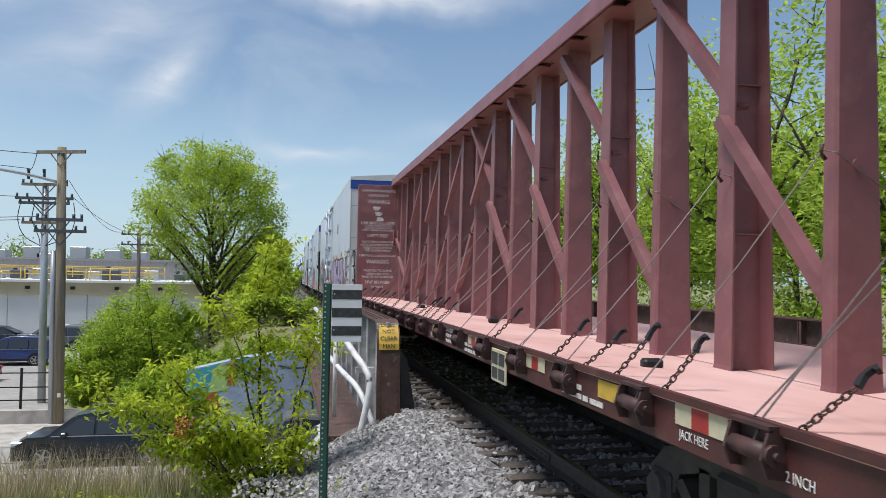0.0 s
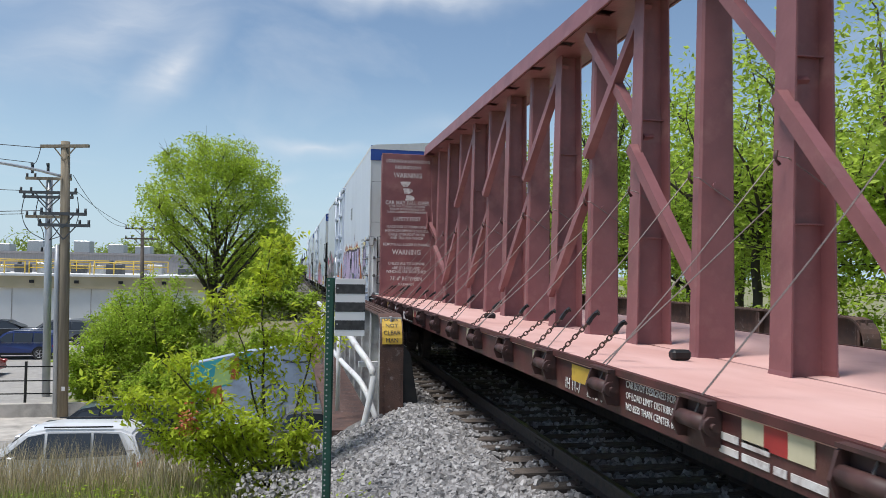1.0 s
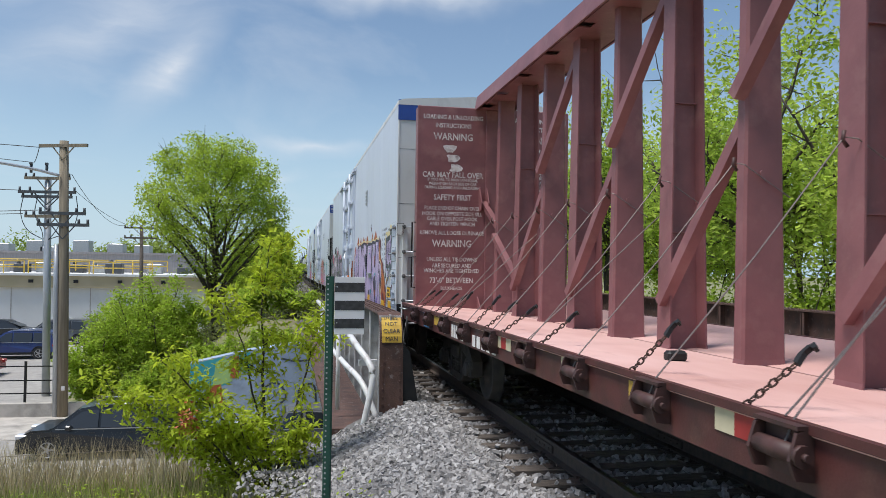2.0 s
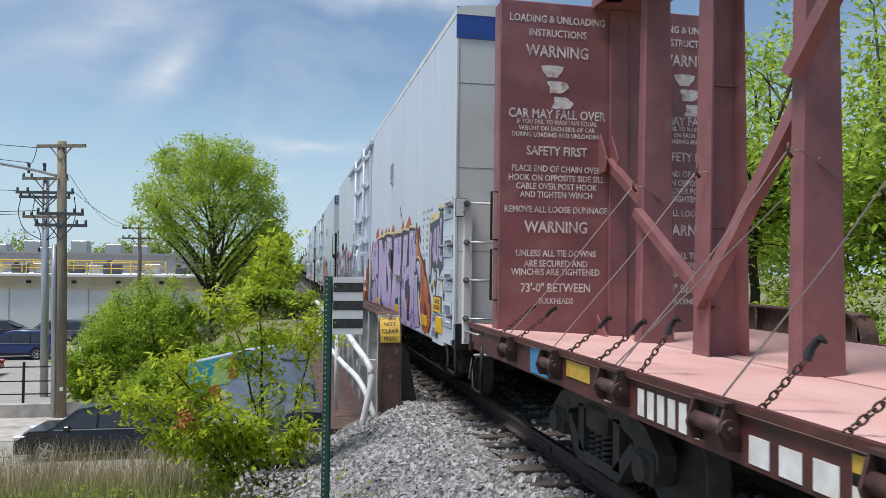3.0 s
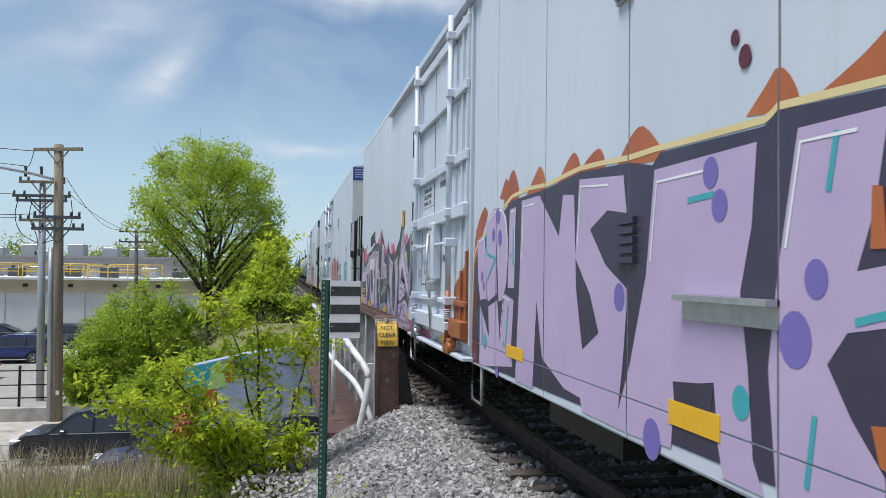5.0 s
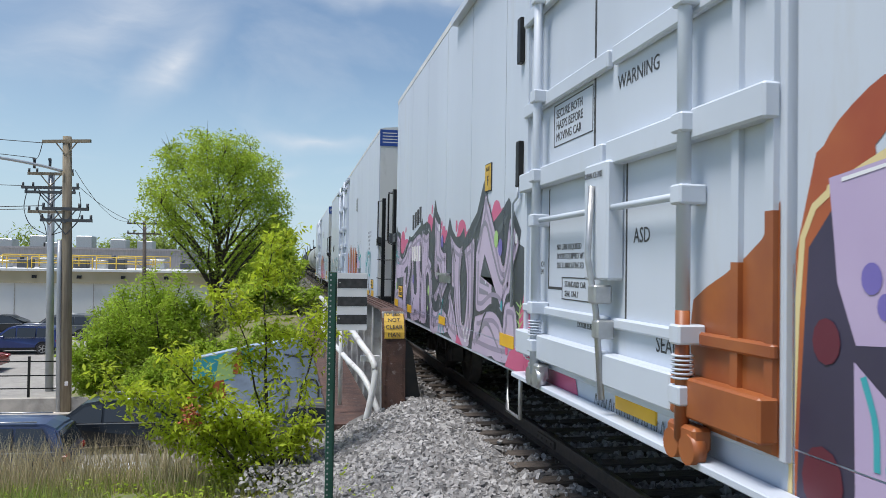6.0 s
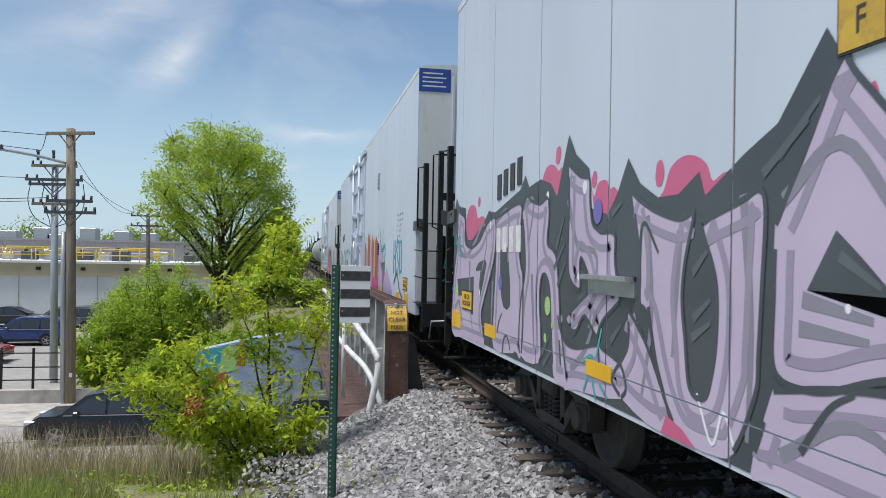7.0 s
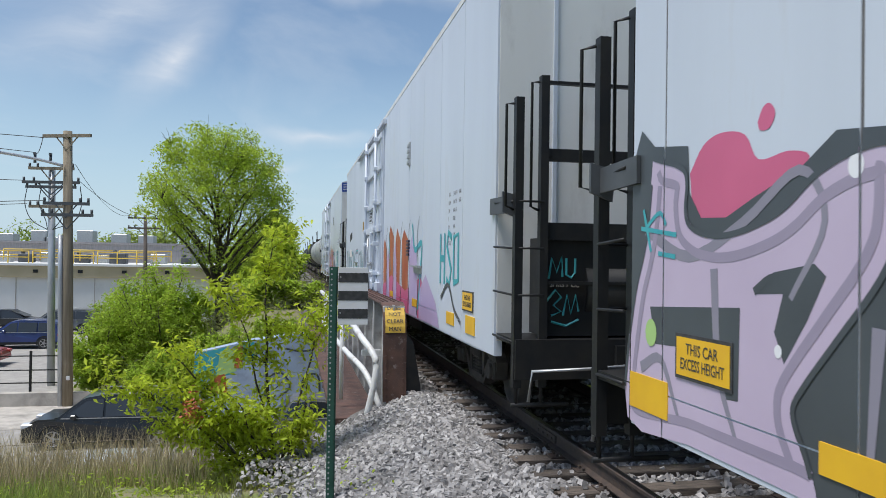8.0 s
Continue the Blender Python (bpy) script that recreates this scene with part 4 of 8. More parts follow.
def black_end(car, y, way):
    """End platform in black steel: ladder posts, rungs, hand rails, cross-over deck. way: out from the body."""
    def at(x, d, z):
        return (x, y + way * d, z)

    def bx(b, x0, x1, d0, d1, z0, z1):
        box(b, x0, x1, min(y + way * d0, y + way * d1), max(y + way * d0, y + way * d1), z0, z1)
    bm = bm_new()
    bx(bm, -1.50, 1.50, -0.06, 0.001, 1.0, 5.10)
    part("end_wall", bm, M["end_pale"], car)
    bm = bm_new()
    bx(bm, -0.92, -0.88, 0.0, 0.03, 1.0, 5.0)
    part("end_rib", bm, M["white"], car)
    bm = bm_new()
    bx(bm, -1.52, -0.96, 0.001, 0.012, 4.74, 5.14)
    part("end_plate", bm, M["blue_mark"], car, "dark blue notice plate")
    bm = bm_new()
    for q in range(4):
        bx(bm, -1.46, -1.04 - 0.06 * (q % 2), 0.012, 0.0135, 4.82 + 0.075 * q, 4.845 + 0.075 * q)
    part("end_plate_text", bm, M["white_mark"], car)
    for x, d, ztop in ((-1.47, 0.62, 3.40), (-1.22, 0.62, 3.62), (1.25, 0.62, 3.6)):
        bm = bm_new()
        bx(bm, x - 0.04, x + 0.04, d - 0.045, d + 0.045, 0.62 if x < 1 else 0.9, ztop)
        part("ladder_post", bm, M["black"], car)
        bm = bm_new()
        tube(bm, [at(x - 0.05, d, ztop - 0.06), at(x - 0.14, d + 0.05, ztop - 0.08), at(x - 0.14, d + 0.05, 2.35), at(x - 0.05, d, 2.32)], 0.014, 6)
        part("hand_rail", bm, M["black"], car)
    for z in (1.05, 1.5, 1.95, 2.4):
        bm = bm_new()
        tube(bm, [at(-1.47, 0.66, z), at(-1.22, 0.66, z)], 0.012, 6)
        tube(bm, [at(-1.55, 0.05, z + 0.02), at(-1.50, 0.6, z)], 0.012, 6)
        part("rung", bm, M["black"], car)
    for z, h, d in ((3.56, 0.03, 0.62), (2.86, 0.12, 0.60), (2.12, 0.17, 0.58), (1.62, 0.03, 0.62)):
        bm = bm_new()
        bx(bm, -1.22, 1.25, d - 0.03, d + 0.03, z - h / 2, z + h / 2)
        part("cross_bar", bm, M["black"], car)
    bm = bm_new()
    prism(bm, [(-1.60, 2.30), (-1.44, 2.24), (-1.42, 2.46), (-1.60, 2.50)], "y", *sorted((y + way * 0.50, y + way * 0.53)))
    bar(bm, at(-1.545, -0.12, 2.39), at(-1.52, 0.52, 2.38), 0.025, 0.17)
    part("bracket", bm, M["grey_black"], car, "grey steel bracket plate")
    bm = bm_new()
    bx(bm, -1.50, 1.50, 0.0, 0.7, 1.02, 1.08)
    bx(bm, -1.50, 1.50, 0.6, 0.7, 0.70, 1.02)
    bx(bm, -0.5, 0.5, 0.05, 0.75, 0.62, 1.02)
    part("end_platform", bm, M["black"], car)
    bm = bm_new()
    tube(bm, [at(-0.75, 0.3, 1.55), at(0.9, 0.3, 1.55)], 0.33, 18)
    bx(bm, -1.18, 0.8, 0.1, 0.55, 1.10, 2.06)
    part("reservoir", bm, M["black"], car, "black tank and box on the end platform")
    if way < 0:
        bm = bm_new()
        for pts in ([(-1.13, 1.66), (-1.10, 1.86), (-1.05, 1.72), (-1.00, 1.88), (-0.99, 1.68)], [(-0.95, 1.86), (-0.95, 1.70), (-0.90, 1.67), (-0.86, 1.72), (-0.86, 1.86)],
                    [(-1.15, 1.44), (-1.06, 1.55), (-1.00, 1.48), (-1.08, 1.40), (-1.00, 1.34), (-1.10, 1.30)], [(-0.98, 1.30), (-0.94, 1.50), (-0.90, 1.32), (-0.85, 1.50), (-0.82, 1.34)], [(-1.10, 1.24), (-0.95, 1.20), (-0.82, 1.26)]):
            tube(bm, [at(u, 0.5515, z) for u, z in pts], 0.012, 4)
        part("sprayed_tag", bm, M["g_teal"], car, "teal sprayed tag")
        letters("SPRG 7 CC", 0.075, M["white_mark"], car, at(-1.12, 0.556, 1.60), END_TURN, "data_text", 0.85)
    bm = bm_new()
    for x in (-1.47, -1.22):
        tube(bm, [at(x, 0.62, 0.9), at(x, 0.62, 0.45)], 0.018, 6)
    tube(bm, [at(-1.52, 0.62, 0.45), at(-0.95, 0.62, 0.45)], 0.022, 6)
    part("sill_step", bm, M["black"], car)
    coupler(car, y + way * 0.85, way)
    uncoupling_rod(car, y + way * 0.7, way, M["galv"])


def box_car(label, near_white):
    car = thing("box_car", label, "freight car", "train cars")
    L = BOX_L
    bm = bm_new()
    if near_white:
        # set back behind the step openings
        box(bm, -1.36, 1.50, END_Y + 0.06, 0.90, 1.0, EAVE - 0.08)
        box(bm, -1.50, 1.50, 0.90, L - 0.03, 1.0, EAVE - 0.08)
    else:
        box(bm, -1.50, 1.50, 0.03, L - 0.03, 1.0, EAVE - 0.08)
    part("body", bm, M["white"], car)
    for s in (-1, 1):
        bm = bm_new()
        bx0, bx1 = (-1.51, -1.44) if s < 0 else (1.44, 1.51)
        prism(bm, [(0.9 if near_white else 0.0, 0.84), (0.95, 0.82), (L - 0.9, 0.84), (L, 0.88), (L, 1.05), (0.9 if near_white else 0.0, 1.05)], "x", bx0, bx1)
        part("side_sill", bm, M["white"], car)
    # roof with a shallow ridge and ribs
    bm = bm_new()
    prism(bm, [(-1.53, EAVE - 0.10), (-1.53, EAVE - 0.02), (-1.40, EAVE + 0.02), (0, EAVE + 0.13), (1.40, EAVE + 0.02), (1.53, EAVE - 0.02), (1.53, EAVE - 0.10)], "y", END_Y - 0.01 if near_white else -0.01, L + 0.01)
    for k in range(15):
        y = 0.7 + k * 1.5
        prism(bm, [(-1.5, EAVE), (0, EAVE + 0.13), (1.5, EAVE), (1.5, EAVE + 0.03), (0, EAVE + 0.17), (-1.5, EAVE + 0.03)], "y", y, y + 0.06)
    part("roof", bm, M["end_grey"], car, "pale grey ribbed roof")
    # side panels, one between each pair of seams; the first has step recesses
    for a, b in zip(SEAMS, SEAMS[1:]):
        if abs(a - 9.98) < 0.01:
            for z0, z1 in ((4.86, EAVE - 0.10), (0.84, 1.02)):
                bm = bm_new()
                box(bm, -1.522, -1.50, a + 0.004, b - 0.004, z0, z1)
                part("side_panel", bm, M["white"], car)
            continue
        bm = bm_new()
        g = 0.0095
        if a == 0.0 and near_white:
            # the first panel is cut by four step openings
            prism(bm, [(0.841, 0.80), (b - g, 0.80), (b - g, EAVE - 0.10), (0.84, EAVE - 0.10)], "x", -HALF, -1.50)
            zs = [0.86]
            for z in STEPS:
                zs += [z - 0.05, z + 0.11 + (0.06 if z < 1.3 else 0)]
            zs += [EAVE - 0.10]
            for y0, y1 in ((END_Y + 0.032, 0.34), (0.76, 0.838)):
                sp = bm_new()
                prism(sp, [(y0, 0.93 - (y0 - 0.27) * 0.217), (y1, 0.93 - (y1 - 0.27) * 0.217), (y1, EAVE - 0.10), (y0, EAVE - 0.10)], "x", -HALF, -1.40)
                part("step_stile", sp, M["white"], car)
            for i in range(0, len(zs), 2):
                sp = bm_new()
                box(sp, -HALF, -1.40, 0.34, 0.76, zs[i], zs[i + 1])
                part("step_tread", sp, M["white"], car)
        else:
            box(bm, -HALF, -1.50, a + g, b - g, 0.84, EAVE - 0.10, bevel=0.003)
        part("side_panel", bm, M["white"], car)
    # a dark strip added inside each panel gap, only to darken the joint
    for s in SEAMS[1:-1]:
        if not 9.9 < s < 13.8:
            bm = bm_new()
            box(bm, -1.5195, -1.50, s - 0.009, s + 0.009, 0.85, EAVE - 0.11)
            part("seam", bm, M["seam"], car, "dark strip in the panel joint")
    if near_white:
        for z in STEPS:
            top = z + 0.11 + (0.06 if z < 1.3 else 0)
            for q in ((0.27, 0.84, z - 0.11, z - 0.05), (0.27, 0.84, top, top + 0.05), (0.27, 0.34, z - 0.05, top), (0.76, 0.84, z - 0.05, top)):
                bm = bm_new()
                box(bm, -1.534, -1.5245, *q)
                part("step_frame", bm, M["white"], car)
            # thin dark lines added along three edges of the step frame
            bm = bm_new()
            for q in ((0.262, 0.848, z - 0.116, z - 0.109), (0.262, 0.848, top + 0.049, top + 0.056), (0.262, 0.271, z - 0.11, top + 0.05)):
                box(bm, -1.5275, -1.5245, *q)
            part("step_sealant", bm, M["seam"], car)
            bm = bm_new()
            tube(bm, [(-1.58, 0.28, z + 0.04), (-1.58, 0.86, z + 0.04)], 0.013, 8)
            rung = part("rung", bm, M["galv"], car)
            for y in (0.28, 0.86):
                bm = bm_new()
                tube(bm, [(-1.595, y, z + 0.04), (-1.525, y, z + 0.04)], 0.022, 10)
                tube(bm, [(-1.54, y, z + 0.04), (-1.525, y, z + 0.04)], 0.036, 10)
                part("rung_bolt", bm, M["grimy"], rung, "grimy bolted rung foot")
    door(car, 9.99, 13.60, near_white)
    for y, z in ((13.84, 3.70), (13.84, 2.56)):
        bm = bm_new()
        box(bm, -1.575, -1.525, y, y + 0.10, z, z + 0.42, bevel=0.006)
        part("door_stop", bm, M["black"], car)
    bm = bm_new()
    tube(bm, [(-1.56, 13.88, 2.56), (-1.56, 13.90, 2.47), (-1.56, 14.06, 2.42), (-1.56, 14.06, 1.45)], 0.014, 6)
    part("drain_pipe", bm, M["white"], car)
    # small fittings
    bm = bm_new()
    for q in range(4):
        box(bm, -1.57, -1.525, 5.98, 6.16, 3.56 + q * 0.10, 3.62 + q * 0.10, bevel=0.006)
    box(bm, -1.55, -1.525, 5.96, 6.18, 3.54, 3.95)
    part("vent", bm, M["galv"], car)
    bm = bm_new()
    for q in range(5):
        box(bm, -1.56, -1.525, 5.90, 6.14, 1.90 + q * 0.06, 1.94 + q * 0.06)
    part("vent", bm, M["g_navy"], car)
    for y0, y1 in ((4.55, 5.35), (17.0, 17.75)):
        bm = bm_new()
        box(bm, -1.60, -1.525, y0, y1, 1.70, 1.73)
        box(bm, -1.54, -1.525, y0, y1, 1.60, 1.73)
        part("roping_bracket", bm, M["galv"], car)
    for y0, y1, z0, z1 in ((5.0, 5.5, 1.03, 1.16), (2.0, 2.47, 0.98, 1.14), (8.1, 8.6, 1.06, 1.17), (0.85, 1.31, 0.96, 1.17), (14.06, 14.55, 1.05, 1.17), (17.34, 17.78, 1.02, 1.13), (20.3, 20.76, 1.0, 1.13), (22.01, 22.49, 0.95, 1.16), (11.2, 11.75, 0.93, 1.06)):
        bm = bm_new()
        box(bm, -1.5355, -1.52, y0, y1, z0, z1)
        part("reflector", bm, M["yellow"], car, "amber reflector strip")
    for y0, z0 in ((0.93, 1.22), (21.37, 1.21)):
        bm = bm_new()
        box(bm, -1.5375, -1.52, y0, y0 + 0.55, z0, z0 + 0.24)
        sign = part("notice_plate", bm, M["black_mark"], car, "yellow notice with black border")
        bm = bm_new()
        box(bm, -1.540, -1.5365, y0 + 0.018, y0 + 0.532, z0 + 0.018, z0 + 0.222)
        part("notice_face", bm, M["yellow"], sign)
        letters("THIS CAR", 0.085, M["black_mark"], sign, (-1.5415, y0 + 0.275, z0 + 0.16), SIDE_TURN, "notice_text", 0.85, "CENTER")
        letters("EXCESS HEIGHT", 0.085, M["black_mark"], sign, (-1.5415, y0 + 0.275, z0 + 0.08), SIDE_TURN, "notice_text", 0.7, "CENTER")
    bm = bm_new()
    box(bm, -1.5375, -1.52, 14.96, 15.22, 2.63, 2.93)
    plate = part("clearance_plate", bm, M["black_mark"], car, "small yellow plate lettered F")
    bm = bm_new()
    box(bm, -1.540, -1.5365, 14.97, 15.21, 2.64, 2.92)
    part("plate_face", bm, M["yellow_worn"], plate)
    letters("PLATE", 0.06, M["black_mark"], plate, (-1.5415, 15.09, 2.87), SIDE_TURN, "plate_text", 0.85, "CENTER")
    letters("F", 0.15, M["black_mark"], plate, (-1.5415, 15.09, 2.74), SIDE_TURN, "plate_text", 0.9, "CENTER")
    tab = (("EXH", "17-00", "W", "10-00"), ("EXW", "10-07", "H", "03-07"), ("EW", "10-00", "H", ""), ("IL", "72-03", "", ""), ("IW", "09-01", "", ""), ("IH", "11-09", "", ""), ("CU FT.", "7711", "", ""))
    for i, row in enumerate(tab):
        for s, dy in zip(row, (0.0, 0.30, 0.48, 0.64)):
            if s:
                letters(s, 0.082, M["faint_mark"], car, (-1.5262, 2.45 - dy, 2.70 - i * 0.108), SIDE_TURN, "data_text", 0.72)
    # owner's marks as plain bars
    for n, (z0, z1, mat) in enumerate(((2.44, 2.70, M["black_mark"]), (1.90, 2.15, M["white_mark"]))):
        for q in range(4):
            bm = bm_new()
            box(bm, -1.5335, -1.52, 20.32 - q * 0.24 - 0.15, 20.32 - q * 0.24, z0 + 0.03 * q * (1 - n), z1 + 0.03 * q * (1 - n))
            part("owner_mark", bm, mat, car)
    bm = bm_new()
    box(bm, -0.4, 0.4, 0.1, L - 0.1, 0.66, 0.98)
    for y in (6.0, 9.0, 13.5, 16.5):
        box(bm, -1.4, 1.4, y, y + 0.14, 0.80, 1.0)
    box(bm, -1.1, -0.3, 7.0, 8.6, 0.45, 0.85)
    part("underframe", bm, M["black"], car)
    for y in (9.7, 14.0):
        bm = bm_new()
        tube(bm, [(-1.48, y, 0.9), (-1.48, y, 0.42), (-1.48, y + 0.42, 0.42), (-1.48, y + 0.42, 0.9)], 0.02, 6)
        part("sill_step", bm, M["galv"], car)
    if near_white:
        white_end(car)
        coupler(car, -0.1, -1)
        uncoupling_rod(car, -0.12, -1, M["galv"])
        bm = bm_new()
        tube(bm, [(-1.47, 0.24, 0.95), (-1.47, 0.24, 0.55), (-1.47, 0.28, 0.50), (-1.47, 0.68, 0.50), (-1.47, 0.72, 0.55), (-1.47, 0.72, 0.88)], 0.024, 6)
        part("sill_step", bm, M["black"], car)
    else:
        black_end(car, 0.0, -1)
    black_end(car, L, 1)
    for y in (2.6, L - 2.6):
        truck(car, y)
    return car


def bars_of(glyphs, pen, grow, u0, w, z0, h):
    """Block letters from strokes in a unit box: glyphs holds, for each letter, its lines."""
    for i, lines in enumerate(glyphs):
        for pts in lines:
            pen.line([(u0 + i * w + a * w * 0.80, z0 + b * h) for a, b in pts], grow, smooth=0)


A_ = [[(0, 0), (0.30, 1), (0.70, 1), (1, 0)], [(0.2, 0.42), (0.85, 0.42)]]
N_ = [[(0.08, 0), (0.08, 1)], [(0.08, 1), (0.9, 0.05)], [(0.9, 0), (0.9, 1)]]
S_ = [[(0.95, 0.9), (0.35, 1), (0.08, 0.75), (0.9, 0.3), (0.6, 0), (0.05, 0.1)]]
H_ = [[(0.1, 0), (0.1, 1)], [(0.9, 0), (0.9, 1)], [(0.1, 0.5), (0.9, 0.5)]]
O_ = [[(0.1, 0.1), (0.1, 0.9), (0.85, 0.95), (0.9, 0.1), (0.1, 0.05)]]
E_ = [[(0.1, 0), (0.1, 1)], [(0.1, 1), (0.95, 1)], [(0.1, 0.52), (0.8, 0.52)], [(0.1, 0), (0.95, 0)]]
K_ = [[(0.1, 0), (0.1, 1)], [(0.95, 1), (0.2, 0.5)], [(0.3, 0.5), (0.95, 0)]]


def paint_first(car):
    """Sprayed work on both halves of the first box car."""
    # near half: block letters in lilac over dark purple, orange flames behind, a tag by the end
    y0 = 9.9
    fl = Spray(car, y0, M["g_orange"], 0, label="orange sprayed flames")
    fl.fill([(5.1, 2.56), (5.25, 2.67), (5.34, 2.73), (5.44, 2.64), (5.45, 2.53)], 3)
    fl.fill([(5.61, 2.56), (5.84, 2.65), (6.01, 2.74), (6.1, 2.74), (6.25, 2.64), (6.36, 2.55), (6.16, 2.53)], 3)
    fl.fill([(3.69, 2.51), (3.89, 2.67), (4.07, 2.71), (4.29, 2.55), (4.34, 2.48)], 3)
    fl.fill([(2.99, 2.53), (3.26, 2.65), (3.45, 2.67), (3.5, 2.5)], 3)
    fl.fill([(2.55, 2.49), (2.84, 2.68), (3, 2.71), (3.08, 2.52)], 3)
    fl.fill([(1.12, 2.48), (1.31, 2.73), (1.48, 2.78), (1.62, 2.51)], 3)
    fl.fill([(1.8, 2.49), (2.05, 2.65), (2.22, 2.72), (2.34, 2.51)], 3)
    fl.fill([(0.99, 2.57), (1.12, 2.68), (1.21, 2.74), (1.3, 2.68), (1.39, 2.58), (1.44, 2.5), (1.35, 2.46), (1.23, 2.52)], 3)
    fl.fill([(0.05, 2.27), (0.18, 2.41), (0.41, 2.53), (0.51, 2.49), (0.53, 2.43), (0.29, 2.24)], 3)
    # the tapering root shape after the last letter
    fl.fill([(6.78, 2.60), (6.95, 2.42), (7.15, 2.12), (7.42, 1.98), (7.75, 1.75), (8.02, 1.50), (8.17, 1.30), (8.15, 1.05), (7.98, 0.90), (7.72, 0.85), (7.45, 0.90), (7.30, 1.15), (7.12, 1.5), (6.9, 1.9), (6.72, 2.2)])
    fl.fill([(-0.10, 0.86), (-0.12, 1.75), (0.05, 2.3), (0.35, 2.45), (0.45, 1.6), (0.35, 0.86)])
    fl.done()
    cr = Spray(car, y0, M["g_cream"], 1, label="cream sprayed outline")
    cr.line([(-0.1, 0.87), (-0.08, 1.28), (-0.03, 1.96), (0.12, 2.13), (0.26, 2.19), (1.41, 2.55), (2.39, 2.55), (3.08, 2.59), (3.88, 2.55), (4.22, 2.55), (5.24, 2.52), (5.33, 2.56), (6.03, 2.52), (6.11, 2.56), (6.75, 2.52), (6.79, 2.31), (6.89, 2.27), (6.88, 2.02), (7.04, 2.03), (7.22, 1.96), (7.32, 1.84), (7.34, 1.68), (7.34, 1.55), (7.36, 1.45), (7.33, 1.36), (7.26, 1.35), (7.22, 1.26), (7.11, 1.38), (7.06, 1.53), (7.07, 1.32), (7.19, 1.12), (7.35, 0.96)], 0.035, smooth=2)
    for u, z, r in ((8.0, 1.95, 0.06), (8.55, 2.55, 0.10), (8.62, 2.42, 0.07), (8.3, 1.28, 0.06), (9.0, 1.62, 0.04), (8.9, 2.42, 0.09)):
        cr.blob(u, z, r)
    for u, z, r in ((8.02, 2.40, 0.09), (8.35, 2.50, 0.10), (8.62, 2.50, 0.08), (8.95, 2.62, 0.12), (8.02, 1.48, 0.08), (8.35, 1.62, 0.07)):
        cr.blob(u, z, r)
    cr.done()
    dk = Spray(car, y0, M["g_navy"], 2, label="dark purple sprayed shadow")
    dk.fill([(-0.06, 0.87), (-0.04, 1.27), (0.01, 1.92), (0.16, 2.08), (0.29, 2.16), (1.41, 2.51), (2.38, 2.52), (3.08, 2.56), (3.88, 2.52), (4.19, 2.46), (4.28, 2.52), (5.24, 2.49), (5.33, 2.54), (6.03, 2.49), (6.1, 2.54), (6.73, 2.51), (6.77, 2.3), (6.87, 2.26), (6.85, 2.01), (7.03, 2.01), (7.2, 1.95), (7.3, 1.83), (7.33, 1.68), (7.29, 1.55), (7.21, 1.34), (7.18, 1.43), (7.05, 1.57), (7.04, 1.34), (7.17, 1.11), (7.32, 0.96)])
    dk.done()
    hi = Spray(car, y0, M["g_white"], 5, label="white sprayed highlights")

    def block(pts):
        """One lilac letter with its thin white glint along the top and one side."""
        Spray(car, y0, M["g_lilac"], 3, label="lilac sprayed block letter").fill(pts).done()
        top = max(range(len(pts)), key=lambda k: pts[k][1])
        a, b, c = Vector(pts[top - 1]), Vector(pts[top]), Vector(pts[(top + 1) % len(pts)])
        mid = sum((Vector(p) for p in pts), Vector((0, 0))) / len(pts)
        run = [p.lerp(mid, 0.07) for p in (b.lerp(a, 0.8), b, b.lerp(c, 0.7))]
        hi.line([(p.x, p.y) for p in run], 0.016, smooth=0)

    block([(0.13, 2.19), (0.44, 2.23), (0.49, 2), (0.55, 1.57), (0.28, 1.55), (0.18, 1.78)])
    block([(0.48, 2.37), (0.81, 2.49), (1.06, 2.47), (1.23, 2.38), (1.3, 2.17), (1.3, 1.96), (1.26, 1.74), (1.13, 1.58), (1, 1.56), (0.97, 1.73), (0.9, 2.17), (0.91, 1.81), (0.93, 1.63), (0.59, 1.54), (0.53, 1.78), (0.49, 2.06)])
    block([(0.27, 1.49), (0.51, 1.32), (0.64, 1.19), (0.61, 1.49), (0.95, 1.57), (1.06, 1.16), (1.2, 1.64), (1.5, 1.59), (1.43, 1.13), (1.47, 0.98), (0.48, 0.87), (0.28, 0.87)])
    block([(1.35, 2.43), (1.54, 2.44), (1.51, 1.7), (1.31, 1.7)])
    block([(1.72, 2.48), (2.2, 2.48), (2.67, 2.12), (2.75, 2.43), (2.98, 2.41), (3.03, 1.73), (3.18, 1.22), (3.11, 0.96), (2.8, 0.98), (2.3, 1.15), (2.15, 1.61), (2.06, 0.87), (1.57, 0.87), (1.68, 1.85)])
    block([(3.08, 2.51), (3.81, 2.45), (3.86, 2.21), (3.57, 2.25), (3.28, 2.14), (3.55, 1.89), (3.88, 1.74), (3.81, 1.27), (3.72, 0.87), (3.16, 0.87), (3, 1.21), (3.09, 1.27), (3.44, 1.44), (3.29, 1.69), (3.01, 1.95)])
    block([(4.22, 2.43), (5.19, 2.43), (5.15, 2.05), (5.06, 1.75), (5.12, 1.42), (5.16, 1.01), (5.24, 0.87), (4.92, 0.87), (4.88, 1.01), (4.84, 1.31), (4.46, 1.24), (4.42, 0.9), (3.93, 0.87), (3.69, 0.87), (3.91, 1.28), (4.12, 1.83)])
